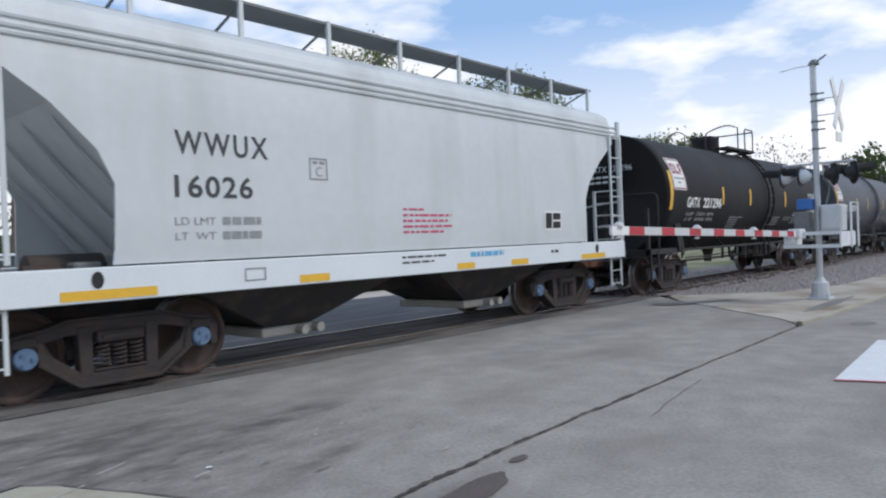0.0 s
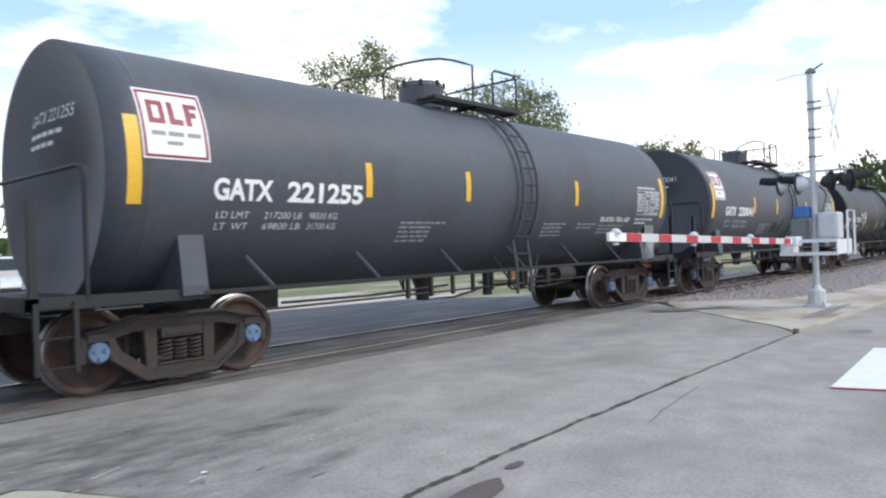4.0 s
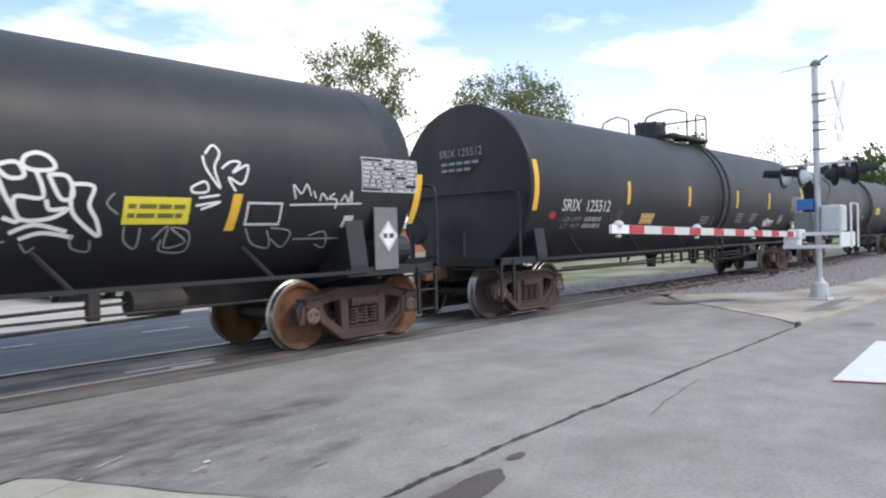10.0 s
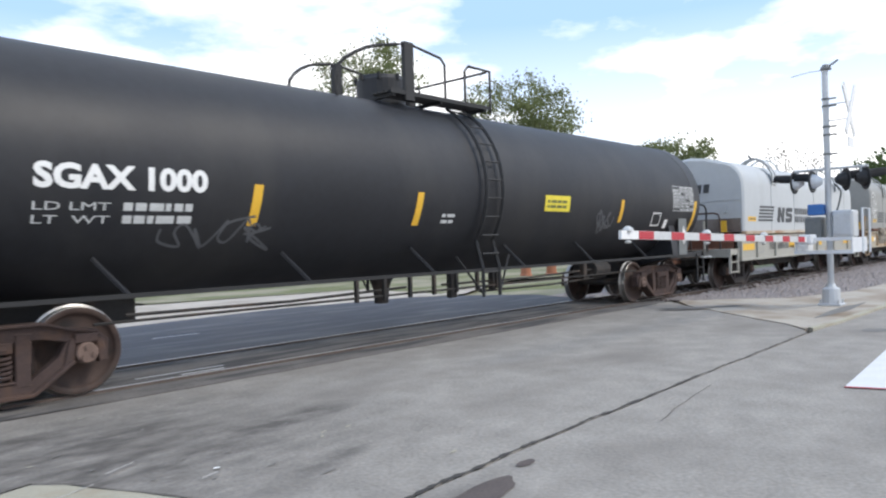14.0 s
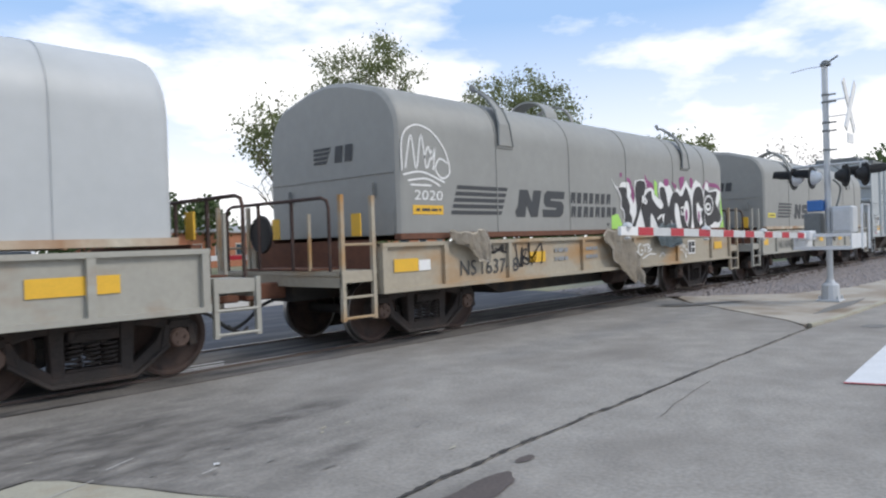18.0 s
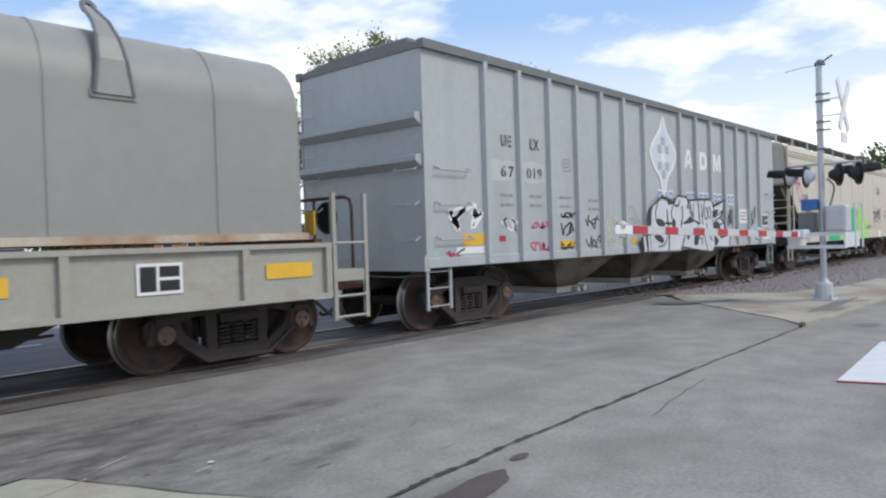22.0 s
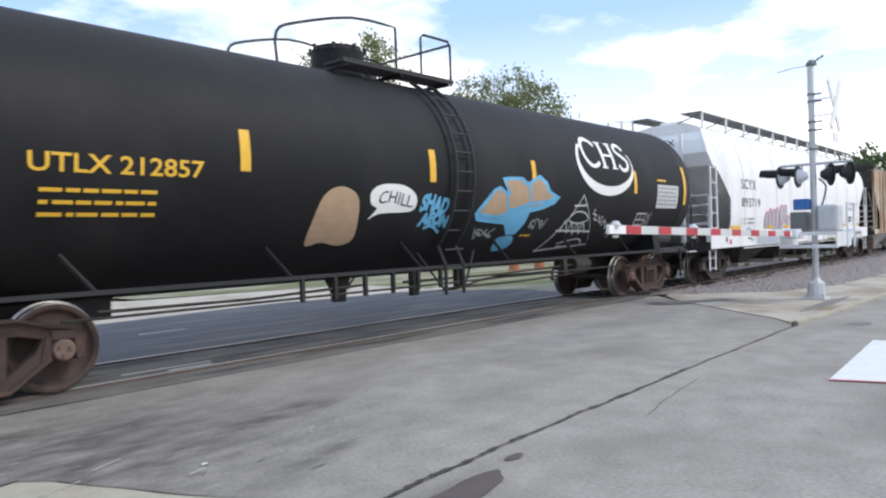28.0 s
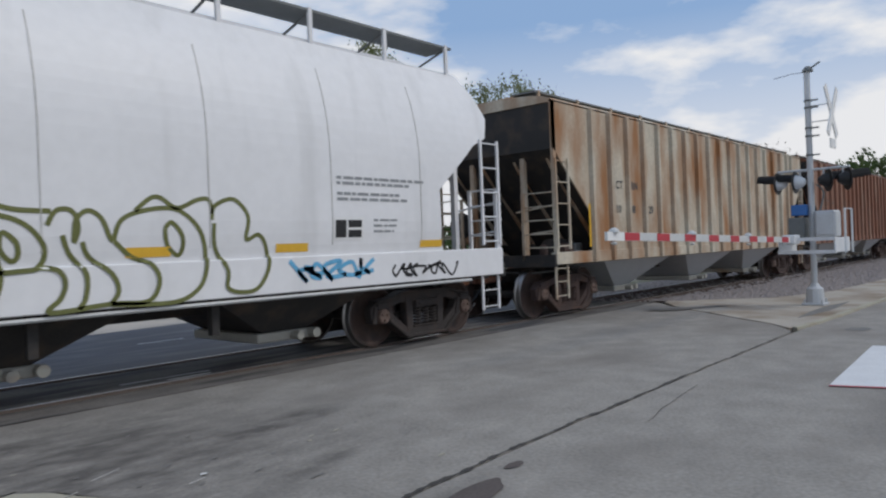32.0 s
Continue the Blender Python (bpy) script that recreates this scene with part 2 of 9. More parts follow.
    "walkway": mat("walkway", (0.38, 0.345, 0.295), 0.9, vary=0.16, scale=1.5, fine=30, bump=0.004, stain=(0.22, 0.17, 0.12), stain_at=(0.46, 0.66), stain_scale=(0.8, 0.8, 1)),
    "pad": mat("pad", (0.36, 0.34, 0.27), 0.9, vary=0.14, scale=3, fine=40, bump=0.006, stain=(0.27, 0.22, 0.15), stain_at=(0.55, 0.75), stain_scale=(1.5, 1.5, 1)),
    "paintline": mat("paintline", (0.62, 0.63, 0.64), 0.7, vary=0.1, scale=4, fine=30),
    # the blue tint stands in for skylight on the road in the train's shade
    "asphalt": mat("asphalt", (0.026, 0.032, 0.048), 0.6, vary=0.35, scale=1.4, fine=22, bump=0.006, stain=(0.07, 0.076, 0.092), stain_at=(0.5, 0.62), stain_scale=(0.45, 2.6, 1), spec=0.28),
    "asphalt_old": mat("asphalt_old", (0.150, 0.140, 0.130), 0.85, vary=0.35, scale=2.2, fine=26, bump=0.008, stain=(0.055, 0.053, 0.055), stain_at=(0.47, 0.6), stain_scale=(0.5, 3.4, 1)),
    "tar": mat("tar", (0.045, 0.04, 0.036), 0.85, vary=0.3, scale=6, bump=0.004),
    "oilstain": mat("oilstain", (0.085, 0.068, 0.062), 0.75, vary=0.3, scale=5),
    "stain": mat("stain", (0.17, 0.165, 0.155), 0.85, vary=0.25, scale=2.5, fine=25),
    "rail": mat("rail", (0.115, 0.088, 0.075), 0.7, 0.3, vary=0.2),
    "ballast": mat("ballast", (0.25, 0.22, 0.21), 0.95, vary=0.4, scale=14, fine=70, bump=0.02),
    "stone_mix": mat("stone_mix", (0.29, 0.26, 0.25), 0.95, vary=0.35, scale=9, fine=60, bump=0.006),
    "tie": mat("tie", (0.10, 0.075, 0.06), 0.9, vary=0.3, scale=6),
    "grass": mat("grass", (0.13, 0.145, 0.060), 0.95, vary=0.3, scale=0.7, fine=40, bump=0.02, stain=(0.27, 0.25, 0.18), stain_at=(0.42, 0.6), stain_scale=(0.25, 0.5, 1)),
    "gravel": mat("gravel", (0.42, 0.38, 0.33), 0.95, vary=0.2, scale=1.0, fine=30, bump=0.006, stain=(0.28, 0.25, 0.21), stain_at=(0.5, 0.75), stain_scale=(0.6, 0.6, 1)),
    "leaf": mat("leaf", (0.165, 0.19, 0.080), 0.7, vary=0.35, scale=0.7, fine=5),
    "leaf_dark": mat("leaf_dark", (0.065, 0.10, 0.030), 0.75, vary=0.35, scale=0.5, fine=5),
    "bark": mat("bark", (0.12, 0.10, 0.08), 0.95, vary=0.25, scale=5, bump=0.01),
    "brick": mat("brick", (0.36, 0.15, 0.085), 0.9, vary=0.15, scale=2, fine=25),
    "roofing": mat("roofing", (0.30, 0.30, 0.30), 0.8, vary=0.12),
    "render_wall": mat("render_wall", (0.56, 0.55, 0.52), 0.9, vary=0.08),
    "car_blue": mat("car_blue", (0.03, 0.10, 0.30), 0.25, 0.2, vary=0.05),
    "car_grey": mat("car_grey", (0.16, 0.17, 0.19), 0.28, 0.3, vary=0.05),
    "car_white": mat("car_white", (0.62, 0.63, 0.64), 0.28, vary=0.04),
    "car_red": mat("car_red", (0.35, 0.03, 0.03), 0.28, vary=0.04),
    "tyre": mat("tyre", (0.02, 0.02, 0.02), 0.85, vary=0.2),
    "window": glass("window", (0.04, 0.06, 0.08)),
    "headlight": glow("headlight", (1.0, 0.95, 0.85), 2.5),
}


def worn_concrete(name, color, worn, marks):
    """Old concrete: broom grain, mottling, and soft-edged scuffs (x, y, half length, half width, turn, depth)."""
    m = mat(name, color, 0.9, vary=0.30, scale=2.6, fine=28, bump=0.010, stain=worn, stain_at=(0.48, 0.78), stain_scale=(0.45, 0.8, 1))
    n, l = m.node_tree.nodes, m.node_tree.links
    b = n["Principled BSDF"]
    col = b.inputs["Base Color"].links[0].from_socket
    tc = n.new("ShaderNodeTexCoord")
    warp = n.new("ShaderNodeTexNoise")
    warp.inputs["Scale"].default_value, warp.inputs["Detail"].default_value, warp.inputs["Roughness"].default_value = 1.0, 9, 0.62
    grain = n.new("ShaderNodeMapping")
    grain.inputs["Scale"].default_value = (2.2, 4.5, 1)
    l.new(tc.outputs["Object"], grain.inputs["Vector"])
    l.new(grain.outputs["Vector"], warp.inputs["Vector"])
    total = None
    for x, y, rx, ry, turn, depth in marks:
        mp, ln, mr, mu = n.new("ShaderNodeMapping"), n.new("ShaderNodeVectorMath"), n.new("ShaderNodeMapRange"), n.new("ShaderNodeMath")
        mp.vector_type = "TEXTURE"
        mp.inputs["Location"].default_value, mp.inputs["Rotation"].default_value, mp.inputs["Scale"].default_value = (x, y, 0), (0, 0, turn), (rx, ry, 50)
        ln.operation = "LENGTH"
        l.new(tc.outputs["Object"], mp.inputs["Vector"])
        l.new(mp.outputs["Vector"], ln.inputs[0])
        mr.interpolation_type = "SMOOTHSTEP"
        mr.inputs["From Min"].default_value, mr.inputs["From Max"].default_value = 0.0, 1.0
        mr.inputs["To Min"].default_value, mr.inputs["To Max"].default_value = depth, 0.0
        l.new(ln.outputs["Value"], mr.inputs["Value"])
        if total is None:
            total = mr.outputs["Result"]
        else:
            mu.operation = "ADD"
            l.new(total, mu.inputs[0])
            l.new(mr.outputs["Result"], mu.inputs[1])
            total = mu.outputs[0]
    wr, mm, mx = n.new("ShaderNodeMapRange"), n.new("ShaderNodeMath"), n.new("ShaderNodeMixRGB")
    wr.inputs["From Min"].default_value, wr.inputs["From Max"].default_value = 0.28, 0.72
    l.new(warp.outputs["Fac"], wr.inputs["Value"])
    mm.operation, mm.use_clamp = "MULTIPLY", True
    l.new(total, mm.inputs[0])
    l.new(wr.outputs["Result"], mm.inputs[1])
    l.new(mm.outputs[0], mx.inputs["Fac"])
    l.new(col, mx.inputs["Color1"])
    mx.inputs["Color2"].default_value = (worn[0] * 0.55, worn[1] * 0.55, worn[2] * 0.56, 1)
    l.new(mx.outputs["Color"], b.inputs["Base Color"])
    return m


M["concrete"] = worn_concrete("concrete", (0.268, 0.250, 0.225), (0.178, 0.162, 0.145), (
    (4.0, -3.62, 0.95, 0.32, 0.15, 1.1), (3.45, -3.72, 0.7, 0.25, 0.1, 0.5), (3.5, -4.86, 0.75, 0.2, 0.1, 0.7), (2.95, -5.05, 0.6, 0.2, 0.1, 0.45), (2.6, -2.9, 0.9, 0.4, 0.1, 0.45), (2.1, -2.4, 0.7, 0.35, 0.2, 0.45),
    (2.0, -3.5, 3.6, 2.9, 0.0, 1.35), (3.4, -6.15, 1.1, 0.35, 0.05, 0.6), (3.6, -2.2, 1.6, 0.5, 0.0, 0.35), (9.0, -1.8, 8.0, 0.5, 0.0, 0.4), (13.6, -2.6, 1.6, 0.8, 0.4, 0.35)))


for key in ("leaf", "leaf_dark"):
    # thin leaves let some light through
    nt = M[key].node_tree
    tr, ms = nt.nodes.new("ShaderNodeBsdfTranslucent"), nt.nodes.new("ShaderNodeMixShader")
    nt.links.new(nt.nodes["Principled BSDF"].inputs["Base Color"].links[0].from_socket, tr.inputs["Color"])
    ms.inputs["Fac"].default_value = 0.4
    nt.links.new(nt.nodes["Principled BSDF"].outputs[0], ms.inputs[1])
    nt.links.new(tr.outputs[0], ms.inputs[2])
    nt.links.new(ms.outputs[0], nt.nodes["Material Output"].inputs["Surface"])


# ---- mesh helpers ----
def part(name, bm, material, parent, label="", smooth=False):
    me = bpy.data.meshes.new(name)
    bm.normal_update()
    bm.to_mesh(me)
    bm.free()
    if smooth:
        me.polygons.foreach_set("use_smooth", [True] * len(me.polygons))
    me.materials.append(M[material] if isinstance(material, str) else material)
    ob = new(name, me)
    if parent:
        ob.parent = parent
    if label:
        ob["label"] = label
    return ob


def shared(name, me, parent, m=None):
    ob = new(name, me)
    ob.parent = parent
    if m is not None:
        ob.matrix_basis = m
    return ob


def box(bm, x0, x1, y0, y1, z0, z1, bevel=0.0):
    v = [bm.verts.new(p) for p in ((x0, y0, z0), (x1, y0, z0), (x1, y1, z0), (x0, y1, z0), (x0, y0, z1), (x1, y0, z1), (x1, y1, z1), (x0, y1, z1))]
    f = [bm.faces.new([v[i] for i in q]) for q in ((0, 3, 2, 1), (4, 5, 6, 7), (0, 1, 5, 4), (1, 2, 6, 5), (2, 3, 7, 6), (3, 0, 4, 7))]
    if bevel:
        bmesh.ops.bevel(bm, geom=list({e for q in f for e in q.edges}), offset=bevel, segments=1, affect="EDGES")
    return bm


def prism(bm, pts, a, b, axis="y"):
    """A polygon of (u, v) extruded from a to b along the axis: y gives (u, *, v), x gives (*, u, v), z gives (u, v, *)."""
    put = {"y": lambda u, v, w: (u, w, v), "x": lambda u, v, w: (w, u, v), "z": lambda u, v, w: (u, v, w)}[axis]
    p = [bm.verts.new(put(u, v, a)) for u, v in pts]
    q = [bm.verts.new(put(u, v, b)) for u, v in pts]
    bm.faces.new(p), bm.faces.new(q[::-1])
    for i in range(len(p)):
        j = (i + 1) % len(p)
        bm.faces.new((p[i], q[i], q[j], p[j]))
    return bm


def fixed(bm):
    bmesh.ops.recalc_face_normals(bm, faces=bm.faces)
    return bm


def tube(bm, pts, r, n=6):
    pts = [Vector(p) for p in pts]
    rings = []
    for i, p in enumerate(pts):
        d = (pts[min(i + 1, len(pts) - 1)] - pts[max(i - 1, 0)]).normalized()
        a = d.orthogonal().normalized() if not rings else (last - d * last.dot(d)).normalized()
        last = a
        b = d.cross(a)
        rings.append([bm.verts.new(p + (a * math.cos(k * math.tau / n) + b * math.sin(k * math.tau / n)) * r) for k in range(n)])
    for s, t in zip(rings, rings[1:]):
        for k in range(n):
            bm.faces.new((s[k], s[(k + 1) % n], t[(k + 1) % n], t[k]))
    bm.faces.new(rings[0][::-1]), bm.faces.new(rings[-1])
    return bm


def lathe(bm, prof, n=32, axis="y", at=(0, 0, 0)):
    """Turns a profile of (along, radius) round an axis through at."""
    rings = []
    for u, r in prof:
        ring = []
        for k in range(n):
            c, s = math.cos(k * math.tau / n) * r, math.sin(k * math.tau / n) * r
            p = {"y": (c, u, s), "x": (u, c, s), "z": (c, s, u)}[axis]
            ring.append(bm.verts.new((p[0] + at[0], p[1] + at[1], p[2] + at[2])))
        rings.append(ring)
    for s, t in zip(rings, rings[1:]):
        for k in range(n):
            bm.faces.new((s[k], s[(k + 1) % n], t[(k + 1) % n], t[k]))
    bm.faces.new(rings[0][::-1]), bm.faces.new(rings[-1])
    return fixed(bm)


def B():
    return bmesh.new()


def smooth_line(pts, closed=False, k=5):
    out, n = [], len(pts)
    for i in range(n if closed else n - 1):
        p0, p1, p2, p3 = ((pts[(i + j) % n] if closed else pts[min(max(i + j, 0), n - 1)]) for j in (-1, 0, 1, 2))
        for s in range(k):
            t = s / k
            out.append(tuple(0.5 * (2 * b + (c - a) * t + (2 * a - 5 * b + 4 * c - d) * t * t + (3 * b - a - 3 * c + d) * t ** 3) for a, b, c, d in zip(p0, p1, p2, p3)))
    return out if closed else out + [tuple(pts[-1])]


# ---- flat marks laid on a car's side ----
FONT_CACHE = {}


def letters(text, height, bold=0.0, wide=1.0, spacing=1.0):
    """A flat mesh of a word: list of vertices, list of faces; from (0, 0), capitals `height` tall."""
    key = (text, height, bold, wide, spacing)
    if key not in FONT_CACHE:
        cu = bpy.data.curves.new("t", "FONT")
        cu.body, cu.size, cu.offset, cu.space_character = text, height / 0.72, bold, spacing
        cu.resolution_u = 3
        ob = bpy.data.objects.new("t", cu)
        scene.collection.objects.link(ob)
        bpy.context.view_layer.update()
        me = bpy.data.meshes.new_from_object(ob.evaluated_get(bpy.context.evaluated_depsgraph_get()))
        FONT_CACHE[key] = ([(v.co.x * wide, v.co.y) for v in me.vertices], [tuple(p.vertices) for p in me.polygons])
        bpy.data.objects.remove(ob)
        bpy.data.curves.remove(cu)
        bpy.data.meshes.remove(me)
    return FONT_CACHE[key]


class Side:
    """The surface that marks lie on: flat at y, or a tank of radius R about height zc; lift in front of it."""

    def __init__(self, car, y=None, R=None, zc=None, lift=0.006):
        self.car, self.y, self.R, self.zc, self.lift, self.slide = car, y, R, zc, lift, lambda u: 0.0

    def put(self, bm, u, v, extra=0.0):
        u = u + self.slide(u)
        if self.R:
            r = self.R + self.lift + extra
            return (u, -math.sqrt(max(r * r - (v - self.zc) ** 2, 0.01)), v)
        y = self.y(v) if callable(self.y) else self.y
        return (u, y - self.lift - extra, v)

    def mark(self, name, verts, faces, material, label="", extra=0.0):
        bm = B()
        vs = [bm.verts.new((u, 0, v)) for u, v in verts]
        for f in faces:
            try:
                bm.faces.new([vs[i] for i in f])
            except ValueError:
                pass
        if self.R or callable(self.y):
            lo, hi = min(v for u, v in verts), max(v for u, v in verts)
            z = math.ceil(lo / 0.1) * 0.1
            while z < hi:
                bmesh.ops.bisect_plane(bm, geom=bm.verts[:] + bm.edges[:] + bm.faces[:], plane_co=(0, 0, z), plane_no=(0, 0, 1))
                z += 0.1
        for v in bm.verts:
            v.co = self.put(bm, v.co.x, v.co.z, extra)
        bmesh.ops.recalc_face_normals(bm, faces=bm.faces)
        return part(name, bm, material, self.car, label)

    def text(self, u, v, text, height, material, bold=0.0, wide=1.0, spacing=1.0, name="lettering", tilt=0.0, fit=None):
        """fit: the u at which the word ends; its width is set to suit."""
        vs, fs = letters(text, height, bold, wide, spacing)
        if fit is not None:
            lo, hi = min(x for x, y in vs), max(x for x, y in vs)
            vs = [((x - lo) * (fit - u) / (hi - lo), y) for x, y in vs]
        vs = [(x + u + y * tilt, y + v) for x, y in vs]
        return self.mark(name, vs, fs, material)

    def poly(self, pts, material, name="panel", label="", extra=0.0):
        return self.mark(name, pts, [tuple(range(len(pts)))], material, label, extra)

    def rect(self, u0, u1, v0, v1, material, name="panel", label="", extra=0.0, lean=0.0):
        return self.poly([(u0, v0), (u1, v0), (u1 + lean, v1), (u0 + lean, v1)], material, name, label, extra)

    def ring(self, u0, u1, v0, v1, w, material, name="outline", extra=0.0):
        o = [(u0, v0), (u1, v0), (u1, v1), (u0, v1), (u0 + w, v0 + w), (u1 - w, v0 + w), (u1 - w, v1 - w), (u0 + w, v1 - w)]
        return self.mark(name, o, [(i, (i + 1) % 4, (i + 1) % 4 + 4, i + 4) for i in range(4)], material, "", extra)

    def bars(self, u, v, rows, material, h=0.05, gap=0.045, name="small_print", seed=1, extra=0.0):
        """Unreadable small print: rows of short bars; rows holds each row's length."""
        rnd, vs, fs = random.Random(seed), [], []
        for i, width in enumerate(rows):
            x, z = u, v - i * (h + gap)
            while x < u + width - 0.02:
                w = min(rnd.uniform(0.06, 0.22), u + width - x)
                k = len(vs)
                vs += [(x, z), (x + w, z), (x + w, z + h), (x, z + h)]
                fs.append((k, k + 1, k + 2, k + 3))
                x += w + rnd.uniform(0.02, 0.04)
        return self.mark(name, vs, fs, material, "", extra)

    def stroke(self, lines, w, material, name="graffiti", label="", extra=0.0, round_=True):
        """Sprayed lines: each a list of (u, v), smoothed, w wide."""
        for more in lines[1:]:
            self.stroke([more], w, material, name, label, extra, round_)
        vs, fs = [], []
        for pts in lines[:1]:
            p = smooth_line(pts) if round_ and len(pts) > 2 else pts
            k = len(vs)
            for i, (u, v) in enumerate(p):
                a, b = p[max(i - 1, 0)], p[min(i + 1, len(p) - 1)]
                d = math.hypot(b[0] - a[0], b[1] - a[1]) or 1
                nx, ny = -(b[1] - a[1]) / d * w / 2, (b[0] - a[0]) / d * w / 2
                vs += [(u + nx, v + ny), (u - nx, v - ny)]
            fs += [(k + 2 * i, k + 2 * i + 1, k + 2 * i + 3, k + 2 * i + 2) for i in range(len(p) - 1)]
        return self.mark(name, vs, fs, material, label, extra)


# ---- ground, streets and track ----
def flat(name, pts, z, material, label="", kind="structure", depth=0.0):
    bm = B()
    if depth:
        prism(bm, pts, z - depth, z, "z")
        fixed(bm)
    else:
        f = bm.faces.new([bm.verts.new((x, y, z)) for x, y in pts])
        if f.normal.z < 0:
            f.normal_flip()
    bm.normal_update()
    for f in bm.faces:
        if not depth and f.normal.z < 0:
            f.normal_flip()
    return tagged(part(name, bm, material, None), label, "", "", kind)


def wobble(pts, amp=0.04, seed=0, step=0.35, closed=True):
    """An outline with small irregular bends between its corners."""
    out, n = [], len(pts)
    for i in range(n if closed else n - 1):
        a, b = Vector((*pts[i], 0)), Vector((*pts[(i + 1) % n], 0))
        k = max(1, int((b - a).length / step))
        for j in range(k):
            p = a.lerp(b, j / k)
            out.append((p.x + amp * noise.noise((p.x * 2.1 + seed, p.y * 2.1, 3.0)), p.y + amp * noise.noise((p.x * 2.1, p.y * 2.1 + seed, 7.0))))
    return out if closed else out + [tuple(pts[-1])]


flat("ground", [(-900, -900), (1500, -900), (1500, 1500), (-900, 1500)], -0.16, "grass", "grass and weeds reaching to the horizon")
KERB = [(16.3, -1.55), (15.4, -2.35), (14.5, -3.35), (13.3, -4.62), (12.9, -5.15), (12.2, -5.62), (11.9, -5.74)]
apron = flat("road", wobble([(-40, -1.42), (16.4, -1.42)], 0.03, 1, 0.5, False) + KERB + wobble([(11.9, -5.74), (8.0, -5.79), (5.3, -5.85), (2.9, -5.95), (-3, -6.13), (-40, -6.6)], 0.035, 4, 0.4, False), -0.03, "concrete", "weathered grey concrete crossing apron", depth=0.2)
street = flat("road_street", wobble([(11.95, -5.76), (8.0, -5.81), (5.3, -5.87), (2.9, -5.97), (-3, -6.15), (-40, -6.64)], 0.035, 4, 0.4, False) + [(-40, -60), (90, -60), (90, -8.2), (40, -6.9), (17, -5.9)], -0.034, "concrete", "grey concrete street beside the line", depth=0.2)
# the long filled joint between street and apron
bm = B()
line = wobble([(-3, -6.13), (2.9, -5.95), (5.3, -5.85), (8.0, -5.79), (11.9, -5.73), (12.45, -5.62), (12.78, -5.40), (12.95, -5.12)], 0.045, 4, 0.06, False)
rnd = random.Random(2)
prev = None
for i, (x, y) in enumerate(line):
    w = (0.006 + 0.022 * abs(noise.noise((x * 3.3, 0, 0))) + (0.016 if rnd.random() < 0.2 else 0)) * (1.0 if x < 8 else 0.7)
    if i > len(line) - 3:
        w *= 0.4
    p = (bm.verts.new((x, y - w, -0.024)), bm.verts.new((x, y + w, -0.024)))
    if prev:
        bm.faces.new((prev[0], p[0], p[1], prev[1]))
    prev = p
tagged(part("road_joint", bm, "tar", None), "dark crumbling joint in the concrete", "", "", "structure")
bm = B()
prev = None
for i, (x, y) in enumerate(wobble([(5.6, -6.35), (6.4, -6.2), (7.3, -6.1)], 0.06, 9, 0.15, False)):
    p = (bm.verts.new((x, y - 0.0035, -0.029)), bm.verts.new((x, y + 0.0035, -0.029)))
    if prev:
        bm.faces.new((prev[0], p[0], p[1], prev[1]))
    prev = p
tagged(part("road_crack", bm, "tar", None), "thin crack in the concrete", "", "", "structure")


def spot(name, cx, cy, rx, ry, material, label, z=-0.026, seed=0, turn=0.0):
    pts = []
    for k in range(28):
        a = k * math.tau / 28
        r = 1 + 0.35 * noise.noise((math.cos(a) * 1.3 + seed, math.sin(a) * 1.3, seed * 2.3))
        u, v = rx * r * math.cos(a), ry * r * math.sin(a)
        pts.append((cx + u * math.cos(turn) - v * math.sin(turn), cy + u * math.sin(turn) + v * math.cos(turn)))
    flat(name, pts, z, material, label)


spot("road_stain", 3.25, -6.28, 0.42, 0.13, "oilstain", "dark oily patch on the concrete", seed=1, turn=0.05)
spot("road_stain", 4.02, -6.12, 0.10, 0.045, "oilstain", "small dark patch", seed=3)
for i in range(46):
    x, y = rnd.uniform(0.9, 4.6), rnd.uniform(-5.6, -1.8)
    spot("road_fleck", x, y, rnd.uniform(0.015, 0.05), rnd.uniform(0.006, 0.014), rnd.choice(("stain", "stain", "pad")), "small fleck on the concrete", -0.0235 + i * 0.00005, seed=i + 20, turn=rnd.uniform(0, 0.6))
# concrete pad at the road's edge beside the camera
pad_edge = [(1.35, -3.86), (1.62, -3.80), (1.78, -4.0), (1.95, -4.4), (2.2, -4.95), (2.5, -5.6), (2.2, -8.0), (-4, -8.0), (-4, -3.95)]
flat("pavement", wobble(pad_edge, 0.03, 6, 0.15), -0.012, "pad", "worn sandy concrete pad", depth=0.1)
bm = B()
prev = None
for x, y in wobble([(0.2, -3.86), (1.35, -3.83), (1.64, -3.77), (1.82, -4.0), (1.99, -4.4), (2.24, -4.95), (2.53, -5.6)], 0.03, 6, 0.12, False):
    p = (bm.verts.new((x - 0.008, y - 0.008, -0.008)), bm.verts.new((x + 0.02, y + 0.018, -0.0215)))
    if prev:
        bm.faces.new((prev[0], p[0], p[1], prev[1]))
    prev = p
tagged(part("pad_joint", bm, "tar", None), "black joint round the pad", "", "", "structure")
for x0, y0, x1, y1 in ((2.05, -3.98, 2.3, -3.86), (2.42, -4.62, 2.56, -4.58), (1.5, -4.3, 1.9, -4.15)):
    bm = B()
    bm.faces.new([bm.verts.new(p) for p in ((x0, y0, -0.007), (x1, y1, -0.007), (x1, y1 + 0.014, -0.007), (x0, y0 + 0.014, -0.007))])
    tagged(part("paint_scrape", bm, "scrape", None), "pale scrape of paint", "", "", "structure")
spot("road_litter", 2.62, -4.45, 0.025, 0.018, "white", "white speck of litter", -0.02, seed=90)
